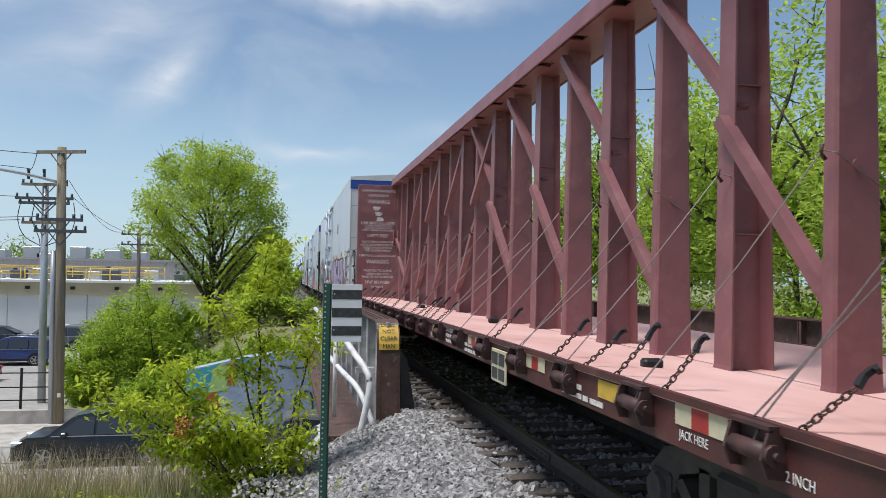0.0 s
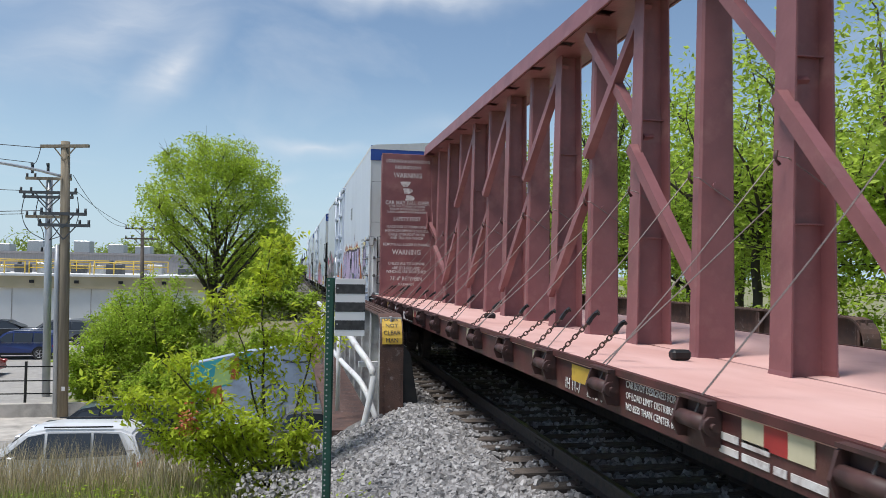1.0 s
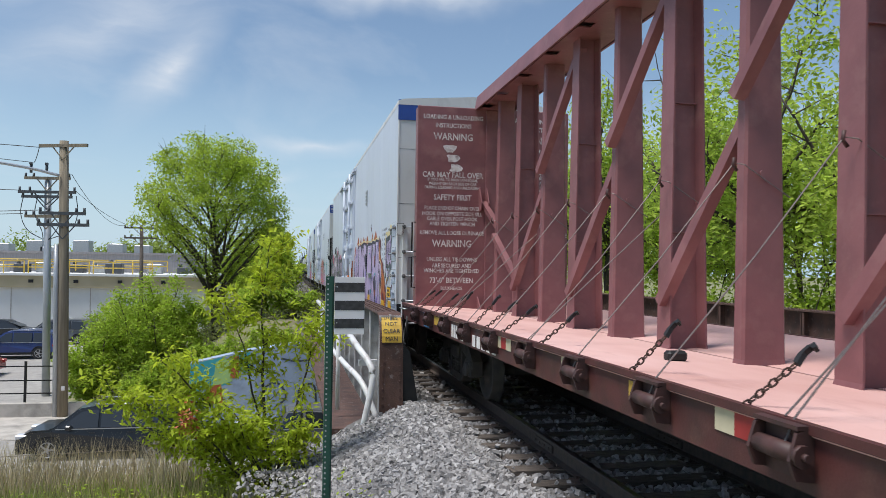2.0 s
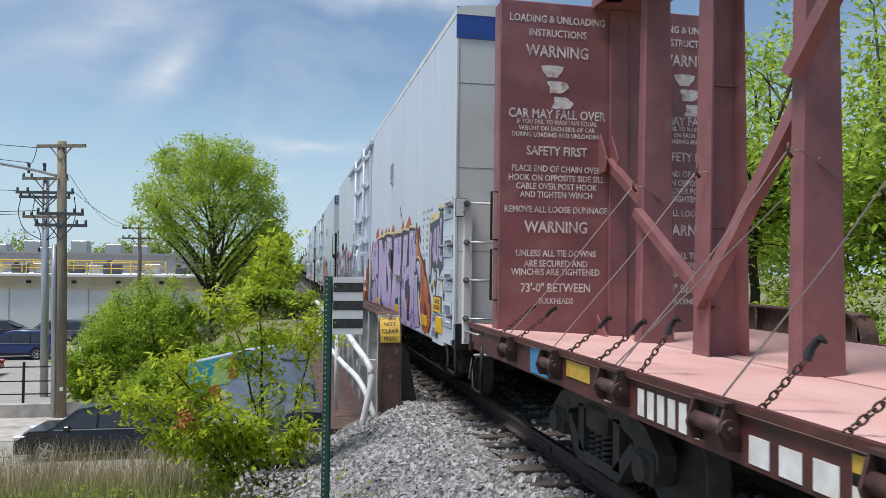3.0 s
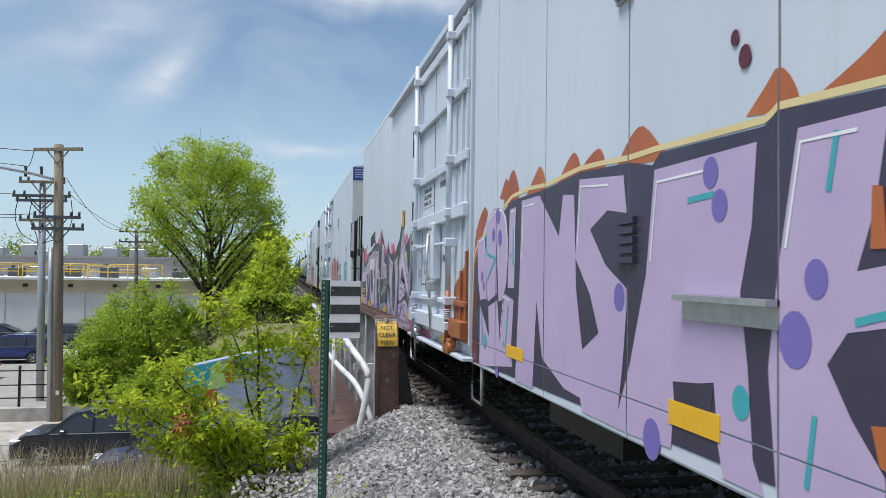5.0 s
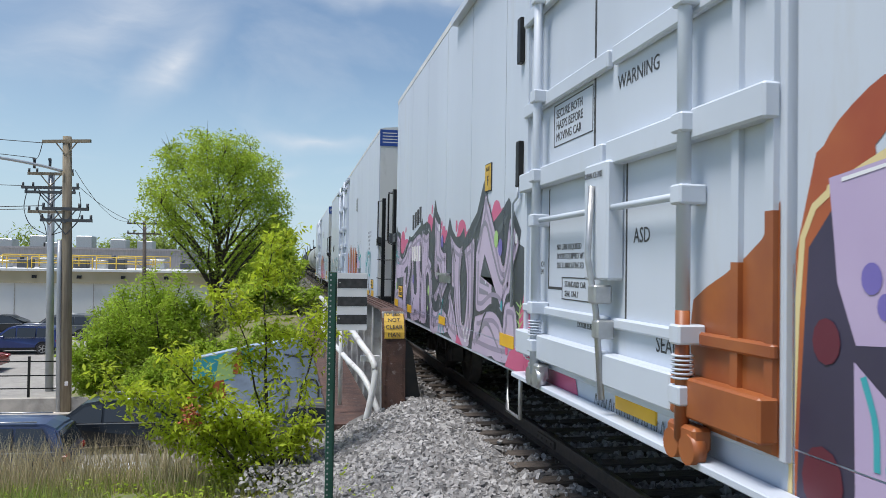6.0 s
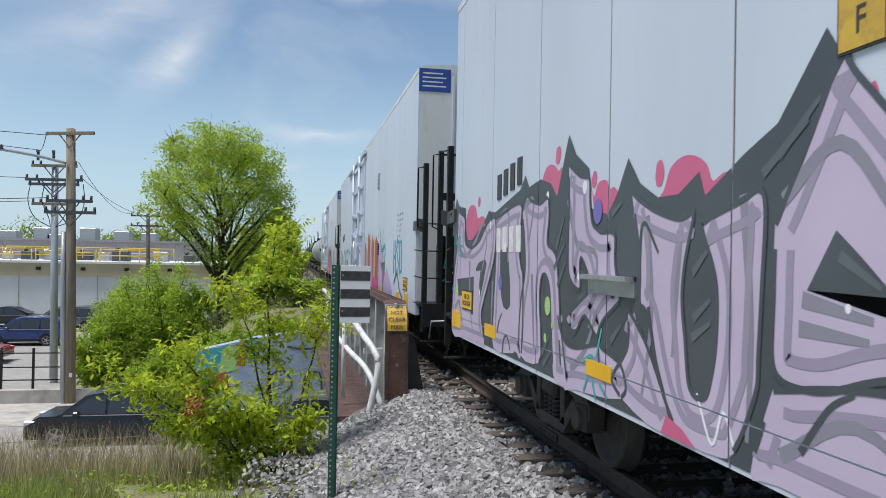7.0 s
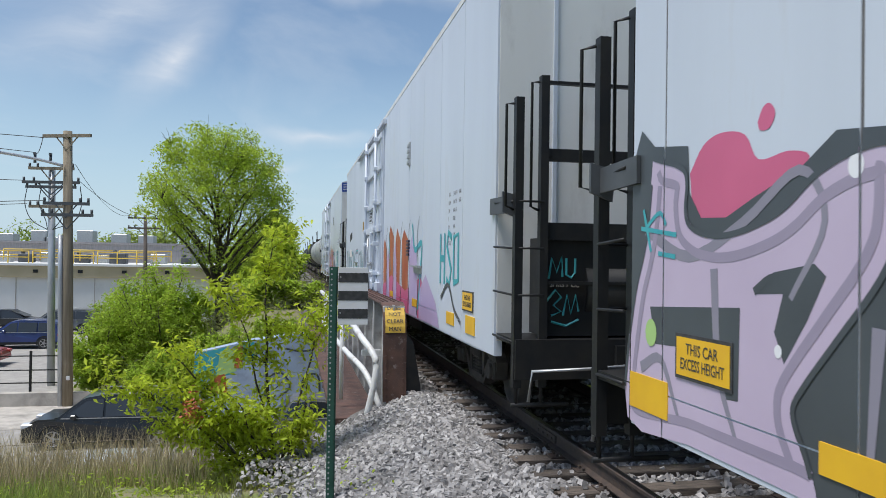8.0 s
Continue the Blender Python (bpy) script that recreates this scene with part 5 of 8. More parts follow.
    block([(5.47, 2.44), (5.96, 2.43), (5.89, 2.08), (5.8, 1.85), (6.14, 1.9), (6.12, 1.68), (5.75, 1.62), (5.64, 1.49), (5.77, 1.3), (5.93, 1.13), (5.94, 0.87), (5.59, 0.87), (5.33, 0.87), (5.27, 1.43), (5.34, 1.86)])
    block([(6.13, 2.48), (6.69, 2.46), (6.69, 2.24), (6.68, 1.79), (6.54, 1.79), (6.44, 2), (6.6, 1.68), (6.63, 1.39), (6.65, 0.87), (6.18, 0.87), (6.25, 1.35), (6.25, 1.54), (6.11, 1.58), (6.14, 2.12)])
    block([(6.72, 2.24), (6.82, 2.24), (6.8, 1.79), (6.69, 1.79)])
    block([(6.7, 1.73), (7.01, 1.75), (6.98, 1.57), (7.01, 1.34), (7.1, 1.14), (7.19, 0.99), (7.24, 0.93), (6.74, 0.87), (6.68, 1.01)])
    block([(6.87, 1.88), (6.92, 1.94), (7.03, 1.96), (7.15, 1.94), (7.25, 1.86), (7.29, 1.75), (7.28, 1.61), (7.19, 1.65), (7.04, 1.77)])
    dl = Spray(car, y0, M["g_navy"], 4, label="dark sprayed lines")
    dl.line([(6.15, 2.47), (6.12, 2.06), (6.14, 1.58)], 0.03)
    dl.fill([(4.44, 1.26), (4.84, 1.3), (4.81, 1.14), (4.46, 1.12)])
    dl.fill([(5.74, 1.46), (6.25, 1.53), (6.21, 1.35), (6.12, 1.16), (5.96, 1.1), (5.84, 1.24)])
    dl.fill([(0.56, 1.49), (0.62, 1.49), (0.65, 1.21), (0.62, 1.23)])
    dl.done()
    hi.line([(7.01, 1.94), (7.13, 1.93), (7.23, 1.87), (7.28, 1.79)], 0.03)
    hi.line([(0.87, 2.44), (1.06, 2.45), (1.21, 2.35), (1.28, 2.17), (1.28, 1.96)], 0.022)
    hi.done()
    vi = Spray(car, y0, M["g_violet"], 5, label="violet sprayed spots")
    vi.blob(0.96, 2.4, 0.07, 1.15)
    vi.blob(0.79, 2.22, 0.061, 1.15)
    vi.blob(1.03, 2.18, 0.07, 1.15)
    vi.blob(0.36, 1.8, 0.052, 1.15)
    vi.blob(0.43, 1.7, 0.043, 1.15)
    vi.blob(1.4, 2, 0.017, 1.15)
    vi.blob(0.97, 0.87, 0.052, 1.15)
    vi.blob(6.58, 2.38, 0.07, 1.15)
    vi.blob(6.41, 2.27, 0.061, 1.15)
    vi.blob(6.51, 2.12, 0.061, 1.15)
    vi.blob(4.81, 2.34, 0.07, 1.15)
    vi.blob(4.89, 2.17, 0.07, 1.15)
    vi.blob(5.58, 1.82, 0.07, 1.15)
    vi.blob(5.45, 1.57, 0.104, 1.15)
    vi.blob(6.31, 1.02, 0.052, 1.15)
    vi.blob(6.5, 1.1, 0.07, 1.15)
    vi.blob(6.45, 0.89, 0.052, 1.15)
    vi.blob(4.2, 0.9, 0.104, 1.15)
    vi.blob(3.76, 1.69, 0.078, 1.15)
    vi.done()
    te = Spray(car, y0, M["g_teal"], 5, label="teal sprayed strokes")
    te.line([(0.52, 2.24), (0.55, 2.05), (0.83, 1.99), (0.85, 1.97), (0.57, 1.77)], 0.032)
    te.line([(1.5, 2.25), (1.48, 2.19), (1.47, 1.91)], 0.032)
    te.line([(1.34, 1.53), (1.29, 1.35)], 0.032)
    te.line([(1.32, 1.48), (1.25, 1.13)], 0.032)
    te.line([(0.32, 1.44), (0.38, 1.28), (0.39, 1.11)], 0.032)
    te.line([(6.27, 2.2), (6.29, 1.96), (6.39, 1.54), (6.4, 1.26)], 0.032)
    te.line([(5.79, 1.66), (5.96, 1.7), (6.13, 1.72)], 0.032)
    te.line([(6.82, 1.61), (6.8, 1.46), (6.82, 1.19)], 0.032)
    te.line([(5.7, 2.39), (5.65, 2.16)], 0.032)
    te.line([(5.57, 1.28), (5.52, 0.98)], 0.032)
    te.line([(4.59, 2.22), (4.84, 2.23)], 0.032)
    te.blob(5.07, 1.25, 0.07, 1.15)
    te.blob(0.5, 1.13, 0.07, 1.15)
    te.blob(1.19, 1.16, 0.026, 1.15)
    te.done()
    ma = Spray(car, y0, M["g_maroon"], 5, label="maroon sprayed spots")
    for u, z, r in ((5.1, 2.84, 0.05), (5.02, 2.95, 0.035), (7.12, 2.42, 0.09), (7.22, 2.30, 0.05), (7.62, 1.90, 0.085), (7.66, 1.76, 0.04), (7.72, 1.80, 0.035), (8.05, 1.42, 0.085), (7.72, 1.22, 0.09), (7.85, 1.14, 0.06), (-0.35, 2.30, 0.09), (-0.45, 2.12, 0.06), (-0.38, 2.05, 0.03), (0.12, 1.55, 0.08), (9.12, 1.47, 0.045), (8.66, 0.93, 0.055), (8.29, 1.56, 0.06), (-0.6, 1.25, 0.09), (0.1, 1.0, 0.12)):
        ma.blob(u, z, r, 1.15, 12)
    ma.done()
    ow = Spray(car, y0, M["g_orange"], 6, label="orange sprayed wedges")
    ow.fill([(5.87, 1.3), (6.07, 1.33), (6.03, 1.14), (5.91, 1.16)])
    ow.fill([(5.88, 2.16), (5.93, 2.15), (5.95, 1.93), (5.87, 1.93)])
    ow.done()
    # dark rim and rings on the root shape
    rim = Spray(car, y0, M["g_maroon"], 3, label="dark red sprayed rim")
    rim.line([(6.80, 2.60), (6.97, 2.42), (7.17, 2.12), (7.44, 1.98), (7.77, 1.75), (8.04, 1.50), (8.19, 1.30), (8.17, 1.05), (8.0, 0.90)], 0.05, 0.07)
    for k in range(4):
        rim.line([(7.30 + 0.04 * k, 1.70 - 0.2 * k), (7.45 + 0.05 * k, 1.66 - 0.2 * k), (7.62 + 0.06 * k, 1.58 - 0.19 * k)], 0.012)
    rim.done()
    # the small tag by the steps
    ha = Spray(car, y0, M["g_cream"], 2, label="yellow sprayed halo")
    ha.line([(7.99, 1.66), (8.02, 2.5), (8.22, 2.60), (8.72, 2.58), (8.80, 2.72), (9.02, 2.68)], 0.06, smooth=3)
    ha.line([(8.72, 1.40), (8.76, 1.62), (8.95, 1.70), (9.04, 1.78)], 0.04, smooth=3)
    ha.done()
    tg = Spray(car, y0, M["g_dark"], 3, label="dark sprayed tag outline")
    M_ = [(8.10, 1.74), (8.15, 2.38), (8.27, 2.06), (8.39, 2.40), (8.42, 1.94)]
    U_ = [(8.52, 2.42), (8.51, 2.02), (8.59, 1.94), (8.67, 2.04), (8.70, 2.44)]
    L_ = [(8.88, 2.53), (8.80, 2.00), (9.00, 1.97)]
    tg.fill([(8.00, 1.62), (8.06, 2.50), (8.40, 2.52), (8.78, 2.54), (8.80, 2.64), (9.05, 2.60), (8.98, 2.12), (9.06, 2.10), (9.06, 1.86), (8.90, 1.80), (8.80, 1.72), (8.74, 1.86), (8.40, 1.84), (8.22, 1.86), (8.18, 1.64)])
    tg.fill([(8.38, 1.84), (8.62, 1.82), (8.62, 1.66), (8.56, 1.52), (8.53, 1.36), (8.51, 1.54), (8.42, 1.62)])
    tg.done()
    tl = Spray(car, y0, M["g_lilac"], 4, label="lilac sprayed tag")
    for g in (M_, U_, L_):
        tl.line(g, 0.105, smooth=0)
    tl.fill([(8.43, 1.80), (8.58, 1.78), (8.56, 1.66), (8.46, 1.67)])
    tl.done()
    tv = Spray(car, y0, M["g_violet"], 5, label="violet sprayed strokes")
    for g in ([(8.17, 2.30), (8.16, 1.95)], [(8.40, 2.28), (8.42, 2.05)], [(8.53, 2.30), (8.54, 2.06)], [(8.88, 2.42), (8.84, 2.10)]):
        tv.line(g, 0.025)
    tv.done()
    sc = Spray(car, y0, M["g_dark"], 5, label="black scribbled tags")
    for z, n in ((1.12, 4), (0.93, 5)):
        for q in range(n):
            u = 8.30 + q * 0.10
            sc.line([(u, z - 0.06), (u + 0.02, z + 0.06), (u + 0.07, z + 0.05), (u + 0.03, z), (u + 0.08, z - 0.05)], 0.016)
    for q in range(9):
        u = -2.2 + q * 0.12
        sc.line([(u, 0.88), (u + 0.03, 0.97), (u + 0.06, 0.88), (u + 0.09, 0.96)], 0.014)
    sc.done()
    # orange drift over the door's near edge
    rd = Spray(car, 13.60, M["g_rust"], 0, x=-1.566, label="rust-orange sprayed corner of the door")
    rd.fill([(2.98, 1.04), (2.86, 1.32), (2.84, 1.5), (2.87, 1.67), (3.0, 1.74), (3.15, 1.80), (3.32, 1.88), (3.45, 1.96), (3.58, 2.12), (3.58, 1.04)])
    rd.done()

    # far half: pale lilac letters with charcoal edges, pink clouds
    y0 = 22.5
    pk = Spray(car, y0, M["g_pink"], 0, label="pink sprayed clouds")
    pk.fill([(0.7, 2.3), (0.83, 2.43), (1, 2.47), (1.2, 2.43), (1.31, 2.3), (1.52, 2.31), (1.66, 2.27), (1.55, 2.17), (1.26, 2.05), (0.94, 2.03), (0.75, 2.1)], 4)
    pk.fill([(1.3, 2.47), (1.34, 2.53), (1.39, 2.54), (1.43, 2.49), (1.39, 2.43), (1.32, 2.43)], 4)
    pk.fill([(3.38, 2.38), (3.49, 2.43), (3.6, 2.44), (3.68, 2.55), (3.78, 2.61), (3.91, 2.61), (4.01, 2.57), (4.06, 2.54), (4.11, 2.56), (4.16, 2.53), (4.01, 2.3), (3.95, 2.12), (3.83, 2.32), (3.52, 2.32)], 4)
    pk.fill([(3.98, 2.63), (4, 2.72), (4.07, 2.74), (4.11, 2.69), (4.07, 2.61), (4.01, 2.6)], 4)
    pk.fill([(4.77, 2.33), (4.81, 2.28), (4.87, 2.36), (4.94, 2.38), (5.03, 2.37), (5.08, 2.31), (5.14, 2.32), (5.18, 2.3), (5.2, 2.27), (5.04, 2.15), (4.83, 2.17)], 4)
    pk.fill([(4.76, 2.41), (4.8, 2.46), (4.85, 2.44), (4.85, 2.37), (4.8, 2.34), (4.77, 2.36)], 4)
    pk.fill([(5.74, 2.17), (5.85, 2.24), (5.92, 2.35), (6.05, 2.4), (6.19, 2.39), (6.31, 2.33), (6.37, 2.24), (6.47, 2.27), (6.58, 2.26), (6.64, 2.19), (6.39, 2.13), (6.04, 2.1)], 4)
    pk.fill([(5.74, 2.32), (5.76, 2.4), (5.82, 2.41), (5.85, 2.34), (5.82, 2.27), (5.76, 2.27)], 4)
    pk.fill([(7.41, 2.43), (7.47, 2.5), (7.52, 2.39), (7.6, 2.46), (7.7, 2.51), (7.83, 2.49), (7.92, 2.41), (8.02, 2.42), (8.08, 2.39), (7.69, 2.23), (7.52, 2.33)], 4)
    pk.fill([(5.74, 0.87), (5.95, 0.9), (6.24, 0.91), (6.41, 0.87), (6.61, 0.87), (6.32, 0.87), (5.84, 0.87)], 4)
    pk.fill([(8.25, 0.87), (8.31, 0.95), (8.43, 1), (8.53, 0.99), (8.57, 0.96)], 4)
    pk.fill([(8.1, 0.86), (8.15, 1.35), (8.4, 1.55), (8.55, 2.0), (8.75, 1.75), (9.3, 1.55), (9.9, 1.25), (10.1, 0.86)])
    pk.fill([(0.0, 0.89), (0.0, 1.08), (0.5, 0.98), (0.8, 0.89)])
    pk.done()
    dk = Spray(car, y0, M["g_dark"], 1, label="charcoal sprayed shapes")
    dk.fill([(0.0, 0.90), (0.0, 2.40), (0.13, 2.62), (0.30, 2.50), (0.68, 2.45), (0.70, 2.20), (0.82, 2.06), (1.05, 2.05), (1.28, 2.13), (1.61, 2.23), (1.82, 2.35), (2.10, 2.32), (3.0, 2.48), (3.16, 2.60), (3.28, 2.48), (3.6, 2.52), (3.87, 2.46), (4.03, 2.34), (4.12, 2.50), (4.29, 2.80), (4.45, 2.62), (4.71, 2.49), (4.76, 2.20), (5.05, 2.14), (5.20, 2.26), (5.37, 2.48), (5.55, 2.30), (5.78, 2.20), (6.02, 2.20), (6.24, 2.30), (6.30, 2.17), (6.65, 2.34),
             (6.90, 2.44), (7.21, 2.77), (7.40, 2.50), (7.60, 2.28), (7.92, 2.38), (8.20, 2.50), (8.45, 2.30), (8.62, 2.16), (8.56, 2.04), (8.86, 1.97), (8.83, 1.85), (8.72, 1.58), (8.64, 1.4), (8.62, 0.86)])
    dk.done()
    sh = Spray(car, y0, M["g_mauve"], 3, label="mauve sprayed inner contours")
    ed = Spray(car, y0, M["g_dark"], 4, label="charcoal sprayed edges")

    def letter(pts):
        pts = [(p.x, p.y) for p in curve_points([(a, b, 0) for a, b in pts + pts[:1]], 3)][:-1]
        Spray(car, y0, M["g_lilac2"], 2, label="pale lilac sprayed letter").fill(pts).done()
        sh.contour(pts, 0.115, 0.05)
        ed.contour(pts, 0.008, 0.03)
    letter([(0.28, 2.44), (0.66, 2.32), (0.69, 2.05), (1.02, 1.97), (1.44, 2.05), (1.71, 2.2), (1.96, 2.27), (2.14, 2.24), (2.15, 1.96), (2.06, 1.77), (1.86, 1.55), (1.63, 1.3), (1.58, 1.19), (1.67, 1.03), (1.72, 0.87), (1.59, 0.87), (1.21, 0.87), (0.71, 0.87), (-0.03, 0.87), (0.03, 1.55), (0.2, 1.97)])
    letter([(2.14, 2.26), (3, 2.36), (3.05, 2.13), (3.02, 1.92), (3.07, 1.78), (3.15, 1.63), (3.13, 0.97), (2.88, 0.94), (2.13, 0.9), (2.09, 1.3), (2.14, 1.69), (2.17, 1.96)])
    letter([(3.08, 2.29), (3.23, 2.41), (3.36, 2.36), (3.6, 2.32), (3.81, 2.35), (3.86, 2.19), (3.82, 1.98), (3.94, 1.93), (4.05, 1.85), (4.12, 1.62), (4.17, 1.34), (4.29, 1.02), (4.3, 0.87), (4.04, 0.87), (3.97, 1.07), (3.92, 1.37), (3.87, 1.61), (3.77, 1.7), (3.67, 1.66), (3.64, 1.47), (3.69, 1.19), (3.64, 0.95), (3.07, 0.96), (3.07, 1.43), (3.19, 1.72), (3.16, 2.01)])
    letter([(4.3, 2.57), (4.55, 2.46), (4.73, 2.42), (4.75, 2.26), (4.8, 2.1), (4.9, 2.05), (4.97, 2.03), (5.18, 2.01), (5.2, 1.81), (5.28, 1.59), (5.2, 1.52), (5.03, 1.43), (4.95, 1.36), (4.89, 1.3), (4.67, 1.42), (4.51, 1.3), (4.37, 1.31), (4.28, 1.4), (4.52, 1.51), (4.75, 1.65), (4.58, 1.84), (4.57, 1.61), (4.32, 1.74), (4.31, 2.23)])
    letter([(4.09, 1.39), (4.25, 1.22), (4.51, 1.19), (4.91, 1.26), (5.01, 1.24), (5.32, 1.16), (5.32, 0.95), (4.49, 0.87), (4.23, 0.87)])
    letter([(5.43, 2.26), (5.73, 2.14), (6.04, 2.07), (6.2, 2.09), (6.12, 1.84), (6.09, 1.63), (6.13, 1.4), (6.18, 1.17), (6.31, 1.14), (6.37, 1.23), (6.42, 1.45), (6.41, 1.74), (6.28, 1.99), (6.32, 2.05), (6.64, 2.13), (6.77, 2.17), (6.83, 2.07), (6.81, 1.7), (6.79, 1.4), (6.77, 1.23), (6.6, 0.93), (6.42, 0.87), (6.08, 0.89), (5.85, 1.12), (5.67, 1.5), (5.56, 1.58), (5.55, 1.85)])
    letter([(5.4, 1.53), (5.49, 1.48), (5.69, 1.32), (5.9, 1.07), (5.99, 0.9), (5.68, 0.87), (5.17, 1.03), (5.39, 1.29)])
    letter([(6.89, 2), (7.08, 2.3), (7.29, 2.63), (7.39, 2.55), (7.69, 2.23), (7.86, 2.05), (8.02, 1.86), (8.1, 1.94), (8.24, 2.3), (8.39, 2.23), (8.57, 2.06), (8.43, 1.86), (8.33, 1.71), (8.28, 1.57), (8.17, 1.52), (8.02, 1.36), (7.83, 1.41), (7.55, 1.41), (7.19, 1.31), (6.9, 1.35), (6.88, 1.67)])
    letter([(6.89, 1.28), (7.28, 1.35), (7.65, 1.38), (7.92, 1.32), (8.03, 1.24), (8.05, 1.36), (8.12, 1.48), (8.26, 1.51), (8.42, 1.49), (8.51, 1.4), (8.56, 1.22), (8.57, 0.96), (7.85, 0.87), (6.94, 0.87), (6.73, 0.87)])
    sh.done()
    ed.done()
    ct = Spray(car, y0, M["g_dark"], 3, label="charcoal sprayed counters")
    ct.fill([(0.26, 1.57), (1.18, 1.62), (1.17, 1.18), (1.03, 1.17), (1, 1.39), (0.33, 1.36)])
    ct.fill([(1.31, 1.69), (1.43, 1.79), (1.7, 1.83), (1.77, 1.78), (1.66, 1.6), (1.51, 1.4), (1.44, 1.53), (1.5, 1.7)])
    ct.fill([(0.73, 0.87), (0.97, 0.87), (1.21, 0.87), (1.32, 0.87), (1.13, 0.87)])
    ct.fill([(2.33, 1.92), (2.61, 1.95), (2.67, 1.75), (2.72, 1.57), (2.73, 1.38), (2.62, 1.33), (2.49, 1.35), (2.4, 1.44), (2.34, 1.64)])
    ct.fill([(7.28, 1.96), (7.41, 1.86), (7.71, 1.61), (7.96, 1.42), (7.6, 1.41), (7.59, 1.71), (7.11, 1.72)])
    ct.fill([(7.34, 0.87), (7.45, 0.87), (7.63, 0.9), (7.77, 0.87), (7.81, 0.87), (7.57, 0.87)])
    ct.done()
    br = Spray(car, y0, M["g_slate"], 4, label="slate-grey sprayed brush strokes")
    br.line([(4.03, 1.91), (4.21, 2.16)], 0.05, 0.025, smooth=0)
    br.line([(3.99, 1.76), (4.24, 1.96)], 0.05, 0.025, smooth=0)
    br.line([(4.08, 1.62), (4.27, 1.82)], 0.05, 0.025, smooth=0)
    br.line([(4.59, 1.74), (4.81, 1.67)], 0.05, 0.025, smooth=0)
    br.line([(4.54, 1.53), (4.75, 1.62)], 0.05, 0.025, smooth=0)
    br.line([(3.71, 1.03), (3.91, 1.22)], 0.05, 0.025, smooth=0)
    br.line([(3.74, 0.94), (3.97, 1.1)], 0.05, 0.025, smooth=0)
    br.line([(5.14, 1.3), (5.3, 1.42)], 0.05, 0.025, smooth=0)
    br.line([(5.13, 2.14), (5.28, 2.2)], 0.05, 0.025, smooth=0)
    br.line([(6.8, 2.23), (7.11, 2.42)], 0.05, 0.025, smooth=0)
    br.line([(6.91, 2.29), (7.18, 2.5)], 0.05, 0.025, smooth=0)
    br.line([(7.78, 2.14), (8.11, 2.27)], 0.05, 0.025, smooth=0)
    br.line([(7.84, 2.2), (8.19, 2.33)], 0.05, 0.025, smooth=0)
    br.line([(7.3, 1.86), (7.52, 1.74)], 0.05, 0.025, smooth=0)
    br.line([(6.2, 1.53), (6.37, 1.64)], 0.05, 0.025, smooth=0)
    br.line([(6.19, 1.43), (6.37, 1.52)], 0.05, 0.025, smooth=0)
    br.line([(6.19, 1.77), (6.34, 1.89)], 0.05, 0.025, smooth=0)
    br.done()
    gr = Spray(car, y0, M["g_grey"], 3, label="grey sprayed shading")
    for pts in ([(0.2, 2.02), (0.7, 1.86), (1.2, 2.02), (1.6, 2.22), (1.76, 2.0), (1.55, 1.68)], [(0.95, 1.8), (1.0, 1.3), (1.15, 1.0)], [(2.1, 2.2), (2.6, 2.3), (2.62, 1.8)], [(2.05, 1.6), (2.0, 1.0)], [(3.1, 2.3), (3.42, 2.35), (3.3, 2.0)], [(3.4, 1.7), (3.5, 1.0)], [(4.3, 2.3), (4.5, 1.95), (4.88, 1.85), (4.75, 1.35)], [(5.65, 2.1), (5.72, 1.5), (5.6, 1.0)], [(6.05, 2.0), (5.98, 1.3)],
                [(6.65, 2.15), (6.72, 1.5), (6.7, 1.0)], [(6.95, 2.1), (7.30, 2.30), (7.62, 1.98), (8.02, 1.66), (8.30, 2.1)], [(7.08, 1.68), (7.48, 1.62)], [(7.06, 1.56), (7.46, 1.54)], [(6.95, 1.0), (7.4, 1.22), (7.9, 1.0)], [(0.15, 1.2), (0.4, 1.28), (0.6, 1.0)], [(4.4, 1.0), (4.7, 1.2), (4.9, 1.5)]):
        gr.line(pts, 0.07, 0.03)
    gr.done()
    bl = Spray(car, y0, M["g_dark"], 4, label="charcoal sprayed lines")
    bl.line([(5.54, 1.61), (5.56, 1.85), (5.58, 2.03), (5.64, 2.05), (5.72, 1.97), (5.8, 1.88)], 0.04, 0.02)
    bl.line([(5.68, 1.56), (5.78, 1.27), (5.9, 1.07), (5.98, 0.91)], 0.04, 0.02)
    bl.line([(4.51, 1.3), (4.42, 1.27), (4.3, 1.34)], 0.04, 0.02)
    bl.line([(4.89, 1.29), (4.94, 1.19), (4.96, 1.04)], 0.04, 0.02)
    bl.line([(1.29, 1.7), (1.43, 1.77), (1.52, 1.69)], 0.04, 0.02)
    bl.line([(2.47, 0.89), (2.51, 1.02), (2.6, 1.08), (2.68, 1.04), (2.75, 0.95)], 0.04, 0.02)
    bl.line([(2.26, 1.08), (2.33, 1.2), (2.44, 1.29)], 0.04, 0.02)
    bl.line([(7.08, 1.05), (7.25, 1.26), (7.39, 1.34)], 0.04, 0.02)
    bl.line([(8.15, 1.48), (8.23, 1.54)], 0.04, 0.02)
    bl.done()
    wh = Spray(car, y0, M["g_white"], 4, label="white sprayed glints")
    wh.blob(4.64, 2.36, 0.043, 1.15)
    wh.blob(3.81, 2.36, 0.035, 1.15)
    wh.blob(4.54, 1.71, 0.026, 1.15)
    wh.blob(8.47, 2.09, 0.043, 1.15)
    wh.blob(7.35, 1.66, 0.017, 1.15)
    wh.blob(1.93, 2.2, 0.043, 1.15)
    wh.blob(1.47, 1.45, 0.026, 1.15)
